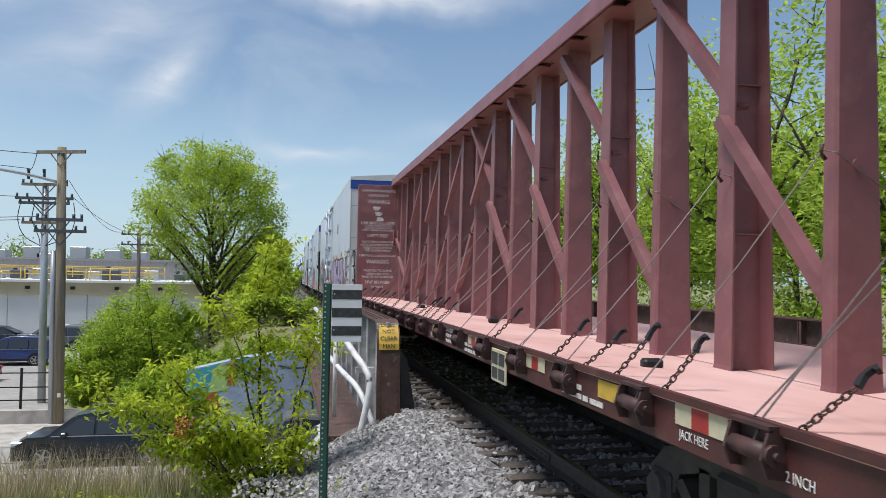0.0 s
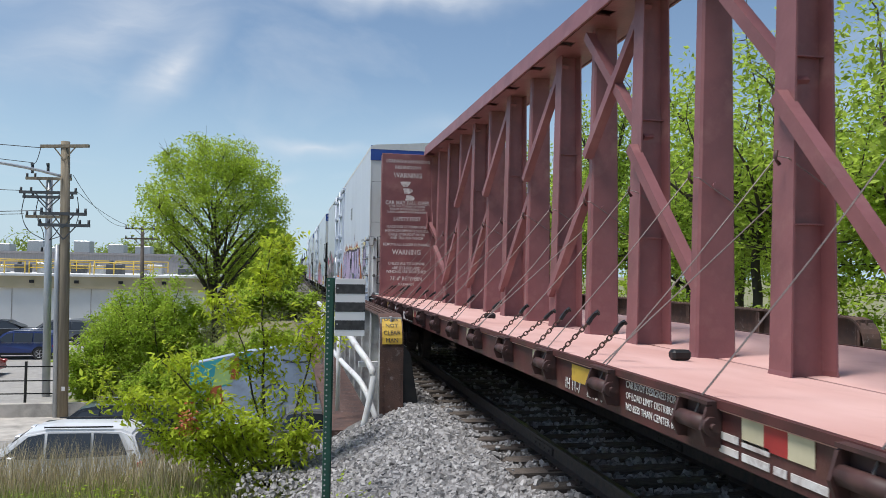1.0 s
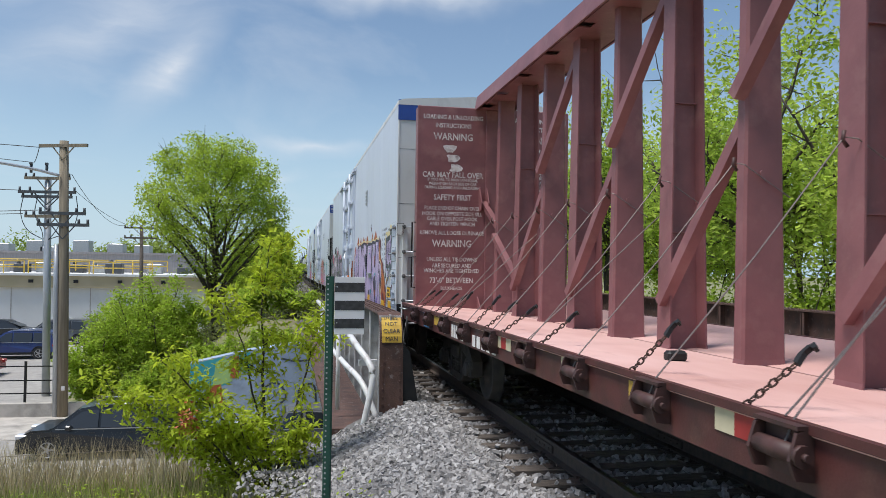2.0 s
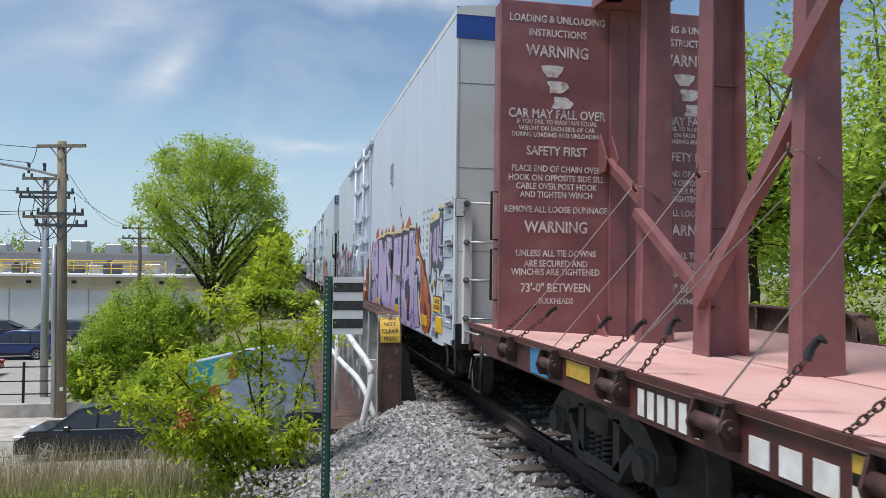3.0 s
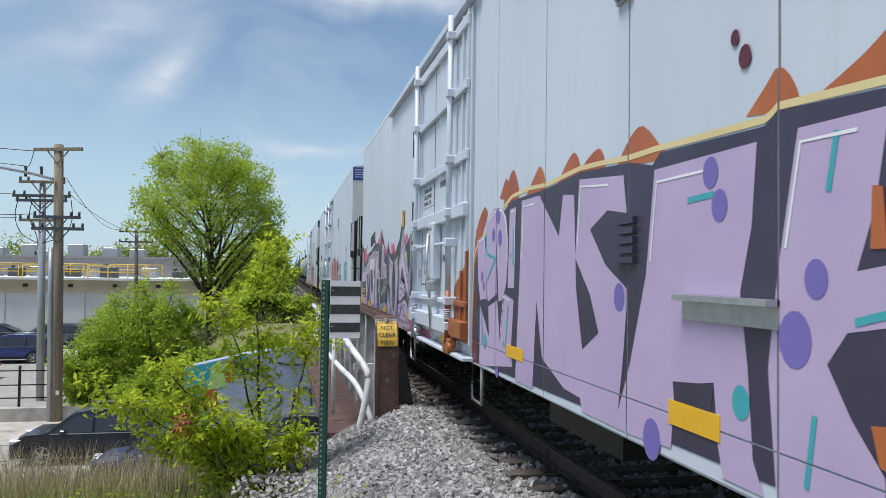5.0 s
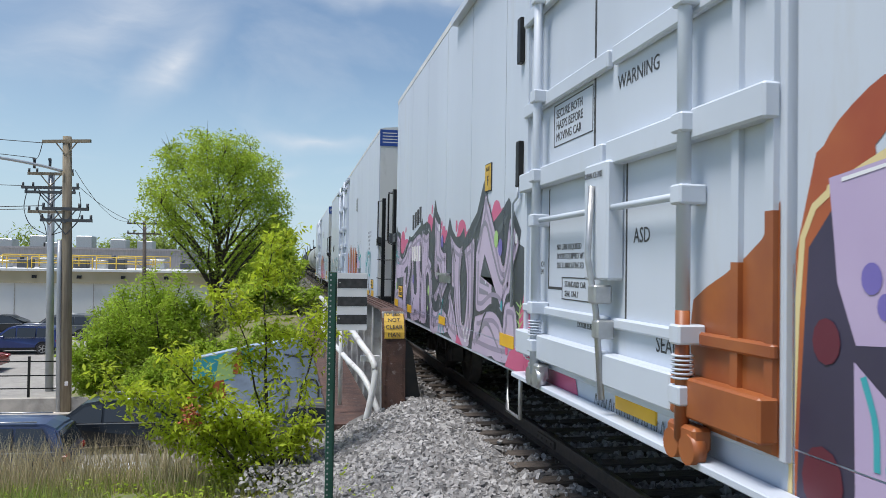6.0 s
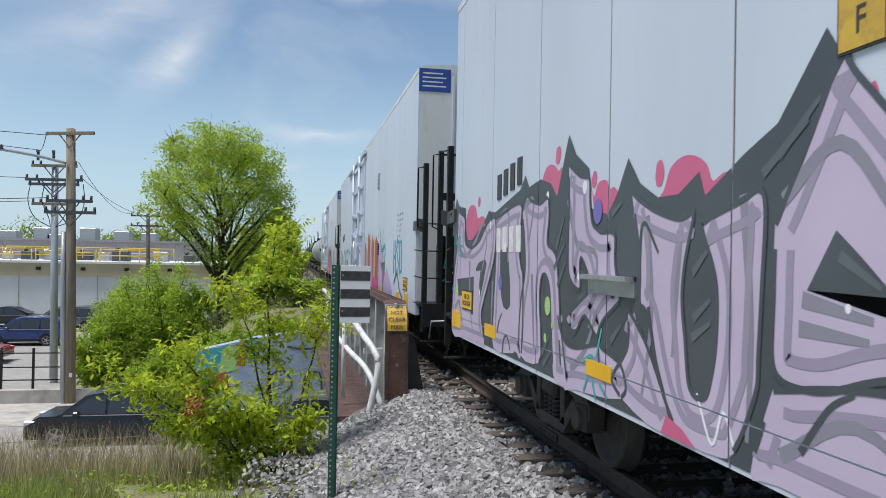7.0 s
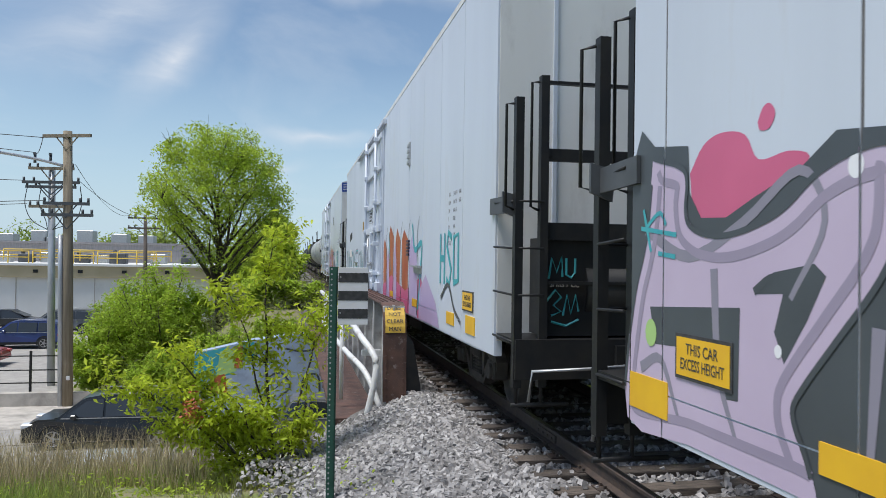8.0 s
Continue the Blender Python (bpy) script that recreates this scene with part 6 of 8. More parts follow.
    wh.line([(6.25, 1.15), (6.4, 0.92), (6.5, 1.1), (6.6, 0.95)], 0.02)
    wh.done()
    pd = Spray(car, y0, M["g_pink"], 5, label="pink sprayed drift")
    pd.fill([(8.15, 0.86), (8.30, 1.02), (8.55, 1.09), (8.62, 1.40), (8.78, 1.56), (8.81, 1.45), (8.83, 0.86)])
    pd.fill([(5.86, 0.86), (5.92, 0.97), (6.1, 0.93), (6.25, 0.86)])
    pd.blob(8.2, 1.02, 0.05)
    pd.done()
    pd = Spray(car, 13.60, M["g_pink"], 0, x=-1.566, label="pink sprayed corner of the door")
    pd.fill([(0.01, 1.04), (0.01, 1.44), (0.17, 1.46), (0.22, 1.24), (0.36, 1.20), (0.30, 1.04)])
    pd.done()
    gl = Spray(car, y0, M["g_green"], 6, label="lime sprayed sprigs")
    gl.line([(8.66, 1.52), (8.60, 1.30), (8.66, 1.04)], 0.014)
    for q in range(5):
        gl.line([(8.62, 1.14 + 0.08 * q), (8.50, 1.18 + 0.08 * q)], 0.022, 0.008)
        gl.line([(8.62, 1.12 + 0.08 * q), (8.72, 1.18 + 0.08 * q)], 0.022, 0.008)
    gl.done()
    te = Spray(car, y0, M["g_teal"], 5, label="teal sprayed marks")
    te.line([(0.2, 2.03), (0.37, 2.11), (0.45, 2.04)], 0.026)
    te.line([(0.17, 2.14), (0.27, 1.89)], 0.026)
    te.line([(0.14, 2.03), (0.57, 1.98)], 0.026)
    te.line([(0.36, 1.88), (0.56, 1.86)], 0.026)
    te.line([(4.99, 1.37), (4.94, 1.26), (4.9, 1.16)], 0.026)
    te.line([(4.65, 1.1), (4.76, 1.15), (4.84, 1.16)], 0.026)
    te.line([(4.76, 1.02), (4.67, 0.89)], 0.026)
    te.line([(4.83, 1), (4.9, 0.87)], 0.026)
    te.line([(4.96, 0.99), (5.1, 0.91)], 0.026)
    te.blob(8, 1.44, 0.043, 1.15)
    te.done()
    gn = Spray(car, y0, M["g_green"], 5, label="lime sprayed spots")
    gn.blob(3.85, 1.45, 0.07, 1.15)
    gn.blob(3.97, 1.3, 0.026, 1.15)
    gn.blob(3.8, 1.18, 0.035, 1.15)
    gn.blob(0.28, 1.42, 0.07, 1.15)
    gn.blob(7.76, 2.11, 0.078, 1.15)
    gn.done()
    vi = Spray(car, y0, M["g_violet"], 5, label="violet sprayed spots")
    vi.blob(4.89, 2.17, 0.078, 1.15)
    vi.blob(2.36, 1.59, 0.07, 1.15)
    vi.blob(7.92, 2.02, 0.078, 1.15)
    vi.done()


def paint_second(car):
    y0 = 9.9
    back = Spray(car, y0, M["g_orange"], 0, label="orange sprayed letters")
    for u, w, top in ((0.1, 0.55, 2.3), (1.1, 0.7, 2.55), (2.2, 0.6, 2.45), (3.1, 0.8, 2.4)):
        back.fill([(u, 0.86), (u - 0.1, top - 0.2), (u + 0.2 * w, top), (u + w, top - 0.25), (u + 0.9 * w, 1.5), (u + w, 0.86)])
    back.done()
    pk = Spray(car, y0, M["g_pink"], 1, label="pink sprayed drift")
    pk.fill([(0.0, 0.86), (0.0, 1.25), (1.5, 1.5), (3.5, 1.25), (5.2, 1.55), (6.2, 1.1), (6.5, 0.86)])
    pk.done()
    li = Spray(car, y0, M["g_lilac"], 2, label="lilac sprayed letters")
    for u, w, top in ((0.7, 0.4, 2.1), (1.85, 0.4, 2.2), (4.0, 0.8, 2.3), (5.1, 1.5, 1.6)):
        li.fill([(u, 0.86), (u, top - 0.3), (u + 0.4 * w, top), (u + w, top - 0.4), (u + 1.2 * w, 0.86)])
    li.done()
    gn = Spray(car, y0, M["g_teal"], 3, label="teal sprayed letters")
    bars_of((H_, S_, O_), gn, 0.09, 6.9, 0.45, 1.5, 0.7)
    gn.line([(4.3, 2.45), (4.6, 2.0), (5.3, 2.1), (5.2, 1.6), (5.0, 1.0)], 0.10)
    gn.line([(1.0, 2.4), (1.3, 1.6)], 0.08)
    gn.done()
    dk = Spray(car, y0, M["g_dark"], 4, label="dark sprayed lines")
    for u in (0.6, 1.7, 2.9, 3.9, 4.9):
        dk.line([(u, 0.9), (u + 0.1, 1.6), (u - 0.05, 2.2), (u + 0.15, 2.55)], 0.05, 0.02)
    dk.line([(7.0, 1.3), (7.5, 1.5), (7.9, 1.2), (8.3, 1.05)], 0.06)
    dk.done()
    fr = Spray(car, 22.3, M["g_grey"], 0, label="grey-green sprayed letters")
    bars_of((A_, N_, S_, K_, E_, O_, N_), fr, 0.16, 0.4, 1.05, 0.98, 1.1)
    fr.done()
    fr = Spray(car, 22.3, M["g_teal"], 1, label="teal sprayed letters")
    bars_of((A_, N_, S_, K_, E_, O_, N_), fr, 0.05, 0.43, 1.05, 1.0, 1.1)
    fr.done()


def tank_car(mat, label):
    car = thing("tank_car", label, "freight car", "train cars")
    L, r, zc = 15.8, 1.45, 2.55
    bm = bm_new()
    seg = 28
    rings = []
    for y, k in ((0.0, 0.05), (0.05, 0.35), (0.22, 0.68), (0.5, 0.90), (0.8, 1.0), (L - 0.8, 1.0), (L - 0.5, 0.9), (L - 0.22, 0.68), (L - 0.05, 0.35), (L, 0.05)):
        rings.append([bm.verts.new((r * k * math.cos(2 * math.pi * i / seg), y, zc + r * k * math.sin(2 * math.pi * i / seg))) for i in range(seg)])
    for a, b in zip(rings, rings[1:]):
        for i in range(seg):
            bm.faces.new((a[i], a[(i + 1) % seg], b[(i + 1) % seg], b[i])).smooth = True
    bm.faces.new(rings[0]); bm.faces.new(rings[-1])
    bmesh.ops.recalc_face_normals(bm, faces=bm.faces[:])
    part("tank", bm, mat, car)
    bm = bm_new()
    tube(bm, [(0, L / 2, zc + r - 0.05), (0, L / 2, zc + r + 0.38)], 0.55, 16)
    part("dome", bm, mat, car)
    bm = bm_new()
    box(bm, -0.35, 0.35, -0.6, L + 0.6, 0.80, 1.15)
    for y in (-0.55, L - 0.1):
        box(bm, -1.4, 1.4, y, y + 0.6, 1.0, 1.12)
    part("underframe", bm, M["black"], car)
    bm = bm_new()
    for s in (-1, 1):
        for y in (L / 2 - 1.4, L / 2 + 1.4):
            tube(bm, [(s * 0.9, y, zc + 1.0), (s * 1.0, y, zc + r + 0.75)], 0.025, 6)
        tube(bm, [(s * 1.0, L / 2 - 1.4, zc + r + 0.7), (s * 1.0, L / 2 + 1.4, zc + r + 0.7)], 0.025, 6)
    part("hand_rail", bm, M["black"], car)
    for y in (1.3, L - 1.3):
        truck(car, y)
    coupler(car, -0.6, -1)
    return car


flat_car()
for n in range(3):
    c = box_car(("white insulated box car covered in lilac graffiti", "white insulated box car with orange and teal graffiti", "white insulated box car with faint green graffiti")[n], n == 0)
    TRAIN.append((c, BOX_Y + n * PITCH))
    if n == 0:
        paint_first(c)
    else:
        paint_second(c)
M["tank_grey"] = material("pale_tank_paint", (0.42, 0.44, 0.45), 0.45, second=(0.34, 0.36, 0.36), scale=0.8, dirt=(0.14, 0.12, 0.10), dirt_scale=0.9)
y_tank = BOX_Y + 3 * PITCH - 0.4
for n in range(6):
    TRAIN.append((tank_car(M["tank_grey"] if n in (0, 1) else M["black"], "pale grey tank car in the train" if n in (0, 1) else "black tank car in the train"), y_tank + n * 17.6))


# ---- ground, road, track ----
def ground():
    xs = sorted({*np.round(np.arange(-14, 16, 0.4), 2), *np.arange(-60, -14, 3.0), *np.arange(16, 60, 3.0), -1500, -700, -300, -150, -90, 90, 150, 300, 700, 1500})
    ys = sorted({*np.round(np.arange(-4, 16.1, 0.4), 2), *np.round(np.arange(17, 60, 1.0), 2), 28.01, 32.19, 32.21, *np.arange(60, 200, 10.0), -1500, -300, -60, -20, -10, 300, 500, 900, 2000})
    bm = bm_new()
    g = [[bm.verts.new((x, y, land(x, y) + (0.05 * noise.noise((x * 0.7, y * 0.7, 0)) if y < 15 or y > 32.2 else 0))) for x in xs] for y in ys]
    for j in range(len(ys) - 1):
        for i in range(len(xs) - 1):
            f = bm.faces.new((g[j][i], g[j][i + 1], g[j + 1][i + 1], g[j + 1][i]))
            f.smooth = True
            ym, xm = (ys[j] + ys[j + 1]) / 2, (xs[i] + xs[i + 1]) / 2
            if 15 < ym < 28: f.material_index = 1
            elif 28 < ym < 32.2: f.material_index = 2
            elif 34 < ym < 66 and xm < -9: f.material_index = 1
            elif ym < 11.8 and 0.6 < xm < 7: f.material_index = 3
            elif ym > 32 and abs(xm - TRACK) < 3.2: f.material_index = 3
    return tagged(part("ground", bm, [M["soil"], M["asphalt"], M["concrete"], M["ballast_bed"]]), "grassy bank, worn asphalt road and pale pavement", "ground", kind="structure")


ground()
DECK_Y0, DECK_Y1 = 11.0, 29.0


def bed(x, y):
    """Top of the ballast."""
    off = abs(x - TRACK)
    z = -0.23 - 0.34 * smooth01(2.15, 3.3, off) + 0.10 * smooth01(2.4, 1.9, off) * smooth01(1.35, 1.8, off) * smooth01(8.0, 10.5, y)
    return z + 0.035 * noise.noise((x * 1.3, y * 1.3, 3.0))


def track():
    # bridge floor and its ballast bed
    bm = bm_new()
    box(bm, 1.66, 9.30, DECK_Y0, DECK_Y1, -0.95, -0.42)
    tagged(part("bridge_deck", bm, M["concrete"]), "concrete bridge floor under the ballast", "bridge deck", kind="structure")
    bm = bm_new()
    xs = [0.2 + 0.28 * i for i in range(26)]
    ys = [1 + 0.4 * i for i in range(60)] + [26 + 4 * i for i in range(70)]
    g = [[bm.verts.new((x if y < DECK_Y0 - 0.2 else max(x, 1.68) + 0.0005 * x, y, bed(x if y < DECK_Y0 - 0.2 else max(x, 1.68), y) - 0.02)) for x in xs] for y in ys]
    for j in range(len(ys) - 1):
        for i in range(len(xs) - 1):
            bm.faces.new((g[j][i], g[j][i + 1], g[j + 1][i + 1], g[j + 1][i])).smooth = True
    tagged(part("ballast_bed", bm, M["ballast_bed"]), "bed of crushed grey stone under the track", "ballast", kind="stuff")
    # rails
    for s in (-1, 1):
        r = thing("rail", "rust-brown steel rail with a polished running top", "rail", "rails", pose(TRACK + s * 0.755, 0, 0))
        bm = bm_new()
        prism(bm, [(-0.070, -0.172), (0.070, -0.172), (0.070, -0.162), (0.012, -0.145), (0.010, -0.045), (0.034, -0.036), (0.036, -0.008), (0.030, -0.001), (-0.030, -0.001), (-0.036, -0.008), (-0.034, -0.036), (-0.010, -0.045), (-0.012, -0.145), (-0.070, -0.162)], "y", -20, 320)
        part("rail_section", bm, M["rail_steel"], r)
        bm = bm_new()
        box(bm, -0.026, 0.026, -20, 320, -0.0008, 0.0012)
        part("running_top", bm, M["rail_head"], r)
        for yj in (8.2, 20.1, 32.0):
            bm = bm_new()
            box(bm, -0.032, 0.032, yj - 0.3, yj + 0.3, -0.135, -0.05, bevel=0.006)
            for q in (-0.22, -0.08, 0.08, 0.22):
                tube(bm, [(-0.05, yj + q, -0.09), (0.05, yj + q, -0.09)], 0.014, 6)
            part("joint_bar", bm, M["rail_steel"], r)
    # ties, spikes and plates
    rng = random.Random(2)
    tie_meshes = []
    for n in range(4):
        bm = bm_new()
        box(bm, -1.30, 1.30, -0.112, 0.112, -0.40, -0.182, bevel=0.008)
        for v in bm.verts:
            v.co += Vector((rng.uniform(-0.05, 0.05) if abs(v.co.x) > 1.2 else 0, rng.uniform(-0.01, 0.01), rng.uniform(-0.008, 0.006)))
        tie_meshes.append(finish("tie", bm, M["tie"]))
    bm = bm_new()
    box(bm, -0.17, 0.17, -0.09, 0.09, -0.184, -0.168)
    for q in (-0.095, 0.095):
        for b in (-0.05, 0.05):
            box(bm, q - 0.012, q + 0.012, b - 0.012, b + 0.012, -0.17, -0.142)
    plate_me = finish("tie_plate", bm, M["rail_steel"])
    for n in range(96):
        y = 2.2 + n * 0.535
        t = new("tie", tie_meshes[n % 4])
        t.matrix_world = pose(TRACK + rng.uniform(-0.05, 0.05), y + rng.uniform(-0.02, 0.02), rng.uniform(-0.012, 0.004), 0, 0, rng.uniform(-1.2, 1.2))
        tagged(t, "dark weathered timber tie under the rails", "railway tie", "ties")
        for s in (-1, 1):
            p = new("tie_plate", plate_me)
            p.parent = t
            p.matrix_local = pose(s * 0.755, 0, 0)
    bm = bm_new()
    for n in range(300):
        y = 2.2 + (96 + n) * 0.535
        box(bm, TRACK - 1.3, TRACK + 1.3, y - 0.11, y + 0.11, -0.4, -0.185)
    tagged(part("far_ties", bm, M["tie"]), "dark timber ties in the distance", "railway ties", kind="stuff")


def stones():
    rs = np.random.RandomState(4)
    cube = np.array([(-1, -1, -1), (1, -1, -1), (1, 1, -1), (-1, 1, -1), (-1, -1, 1), (1, -1, 1), (1, 1, 1), (-1, 1, 1)], float)
    quads = np.array([(3, 2, 1, 0), (4, 5, 6, 7), (0, 1, 5, 4), (1, 2, 6, 5), (2, 3, 7, 6), (3, 0, 4, 7)])
    verts, faces = [], []
    spots = []
    # area, count, size
    for x0, x1, y0, y1, n, size in ((0.1, 2.35, 4.6, 8.2, 13500, 0.0245), (0.3, 2.35, 8.2, 11.4, 12500, 0.0245), (2.3, 5.2, 4.6, 12.0, 7000, 0.024),
                                    (1.7, 6.0, 12.0, 26.0, 6000, 0.028), (-0.6, 0.5, 6.5, 10.4, 1900, 0.020), (5.0, 7.2, 5.0, 16.0, 2500, 0.03)):
        for _ in range(n):
            spots.append((rs.uniform(x0, x1), rs.uniform(y0, y1), size * rs.uniform(0.55, 1.55)))
    for x, y, r in spots:
        off = abs(x - TRACK)
        if y > DECK_Y0 - 0.3 and x < 1.7:
            continue
        if 0.66 < off < 0.85:
            continue
        if x < 0.5 and rs.rand() < (0.5 - x) * 0.9:
            continue
        phase = ((y - 2.2) / 0.535) % 1.0
        z = bed(x, y)
        if off < 1.33:
            if min(phase, 1 - phase) < 0.24:
                if rs.rand() < 0.965:
                    continue
                z = -0.18
        q = rs.normal(size=(3, 3))
        q, _ = np.linalg.qr(q)
        v = (cube * rs.uniform(0.55, 1.0, (8, 3)) * np.array([1.25, 1.0, 0.72]) * r) @ q.T
        verts.append(v + np.array([x, y, z + rs.uniform(-0.3, 0.75) * r]))
        faces.append(quads + 8 * (len(verts) - 1))
    me = bpy.data.meshes.new("ballast_stones")
    V, F = np.concatenate(verts), np.concatenate(faces)
    me.from_pydata(V.tolist(), [], F.tolist())
    me.materials.append(M["ballast"])
    tagged(new("ballast_stones", me), "loose crushed pale grey ballast stones beside the rails", "ballast", kind="stuff")


track()
stones()


# ---- bridge: plate girders, pipe rail, sign ----
M["girder_paint"] = material("peeling_girder_paint", (0.62, 0.62, 0.61), 0.7, second=(0.34, 0.33, 0.33), scale=3, dirt=(0.13, 0.06, 0.035), dirt_scale=2.6, dirt_amount=0.45, bump=0.2)
M["girder_rust"] = material("girder_rust", (0.105, 0.055, 0.042), 0.8, second=(0.065, 0.038, 0.032), scale=5, dirt=(0.45, 0.42, 0.40), dirt_scale=11, dirt_amount=0.12, bump=0.25)
M["pipe_white"] = material("flaking_white_pipe_paint", (0.66, 0.66, 0.66), 0.5, second=(0.56, 0.56, 0.56), scale=4, dirt=(0.22, 0.12, 0.08), dirt_scale=5, dirt_amount=0.3)
M["sign_green"] = material("green_sign_post", (0.02, 0.095, 0.065), 0.5, second=(0.016, 0.075, 0.05), scale=5, dirt=(0.05, 0.10, 0.08), dirt_scale=4)
M["sign_white"] = material("white_reflective_sheet", (0.80, 0.80, 0.80), 0.4, second=(0.74, 0.74, 0.74), scale=3)
M["mural_blue"] = material("pale_blue_wall_paint", (0.36, 0.44, 0.55), 0.8, second=(0.29, 0.36, 0.47), scale=1.0, dirt=(0.17, 0.18, 0.2), dirt_scale=0.9, bump=0.15)


def girder(x0, x1, label, painted):
    e = thing("bridge_girder", label, "bridge girder", "bridge girders")
    zt, zb = 1.18, -1.05
    xm = (x0 + x1) / 2
    bm = bm_new()
    box(bm, xm - 0.012, xm + 0.012, DECK_Y0 + 0.25, DECK_Y1, zb, zt - 0.03)
    part("web_plate", bm, M["girder_paint"] if painted else M["girder_rust"], e)
    bm = bm_new()
    # top flange bends down over the end in a quarter round
    pts = [(DECK_Y1, zt), (DECK_Y0 + 0.55, zt)] + [(DECK_Y0 + 0.55 - 0.42 * math.sin(a), zt - 0.42 + 0.42 * math.cos(a)) for a in [math.pi / 2 * k / 8 for k in range(1, 9)]] + [(DECK_Y0 + 0.10, 0.2), (DECK_Y0 + 0.02, zb + 0.4)]
    inner = [(y + 0.03 if z < zt - 0.02 else y, z - 0.03 if z > zt - 0.42 else z) for y, z in pts]
    prism(bm, pts + inner[::-1], "x", x0, x1)
    part("top_flange", bm, M["girder_rust"], e, "rust-brown riveted top flange and end cover")
    bm = bm_new()
    box(bm, x0, x1, DECK_Y0 + 0.1, DECK_Y1, zb - 0.03, zb)
    part("bottom_flange", bm, M["girder_rust"], e)
    for n in range(13):
        bm = bm_new()
        y = DECK_Y0 + 0.30 + n * 1.4
        box(bm, x0 + 0.01, xm - 0.012, y, y + 0.02, zb, zt - 0.04)
        box(bm, xm + 0.012, x1 - 0.01, y, y + 0.02, zb, zt - 0.04)
        box(bm, x0 + 0.01, x0 + 0.03, y - 0.05, y + 0.05, zb, zt - 0.05)
        part("stiffener", bm, M["girder_paint"] if painted else M["girder_rust"], e)
    bm = bm_new()
    rng = random.Random(1)
    for k in range(60):
        y = DECK_Y0 + 0.7 + k * 0.16
        for x in (x0 + 0.05, x0 + 0.12, x1 - 0.05, x1 - 0.12):
            tube(bm, [(x, y, zt), (x, y, zt + 0.012)], 0.016, 6)
    for k in range(10):
        z = -0.35 + k * 0.11
        for x in (x0 + 0.045, x1 - 0.045):
            y = DECK_Y0 + 0.10 if z > 0.2 else DECK_Y0 + 0.10 - 0.08 * (0.2 - z) / 0.85
            tube(bm, [(x, y - 0.012, z), (x, y, z)], 0.016, 6)
    tagged(part("rivets", bm, M["girder_rust"], e), kind="stuff")
    if painted:
        # board bent over the rounded end
        yc, zc, R = DECK_Y0 + 0.55, zt - 0.42, 0.42
        arc = [radians(q) for q in (30, 42, 54, 66, 78, 90)]
        out = [(yc - (R + 0.014) * math.sin(q), zc + (R + 0.014) * math.cos(q)) for q in arc]
        inn = [(yc - (R + 0.003) * math.sin(q), zc + (R + 0.003) * math.cos(q)) for q in arc]
        bm = bm_new()
        prism(bm, out + inn[::-1], "x", x0 + 0.03, x1 - 0.02)
        w = part("warning_board", bm, M["yellow_worn"], e, "faded yellow board lettered DOES NOT CLEAR MAN")
        for s, q in (("DOES", 38), ("NOT", 53), ("CLEAR", 68), ("MAN", 83)):
            q2 = radians(q)
            letters(s, 0.088, M["black_mark"], w, (xm, yc - (R + 0.018) * math.sin(q2), zc + (R + 0.018) * math.cos(q2)), (q, 0, 0), "board_text", 0.95, "CENTER")
        # dark steel wing at the track side
        bm = bm_new()
        prism(bm, [(x1, -0.5), (x1 + 0.30, -0.5), (x1 + 0.10, 0.62), (x1, 0.75)], "y", DECK_Y0 + 0.12, DECK_Y0 + 0.15)
        part("end_plate", bm, M["black"], e)
    return e


girder(1.32, 1.66, "riveted plate girder with peeling paint and rust", True)
girder(9.35, 9.68, "rust-brown riveted plate girder beyond the track", False)


def pipe_rail():
    e = thing("pipe_railing", "white-painted pipe railing with rust beside the bridge girder", "railing")
    def run(name, pts, r=0.045):
        bm = bm_new()
        tube(bm, curve_points(pts, 5), r, 10)
        part(name, bm, M["pipe_white"], e)
    run("top_rail", [(0.72, 19.0, 1.02), (0.78, 14.5, 0.98), (0.86, 12.2, 0.92), (1.0, 11.0, 0.70), (1.12, 10.65, 0.52), (1.16, 10.55, 0.30), (1.03, 10.5, -0.35)])
    run("mid_rail", [(0.66, 19.0, 0.52), (0.72, 14.5, 0.46), (0.86, 12.0, 0.38), (1.06, 10.95, 0.20), (1.25, 10.65, -0.28)], 0.04)
    for y in (12.3, 14.2, 16.2, 18.5):
        run("rail_post", [(0.80, y, 0.98), (0.80, y, -0.4)], 0.035)
    bm = bm_new()
    box(bm, 1.02, 1.30, 11.2, 11.28, 0.42, 0.50)
    part("rail_bracket", bm, M["pipe_white"], e)
    bm = bm_new()
    box(bm, 0.62, 1.32, DECK_Y0 + 0.4, DECK_Y1, -0.62, -0.52)
    for n in range(10):
        box(bm, 0.70, 1.32, DECK_Y0 + 0.6 + n * 1.8, DECK_Y0 + 0.7 + n * 1.8, -1.0, -0.62)
    part("walkway", bm, M["girder_rust"], e, "rusty walkway brackets")


pipe_rail()


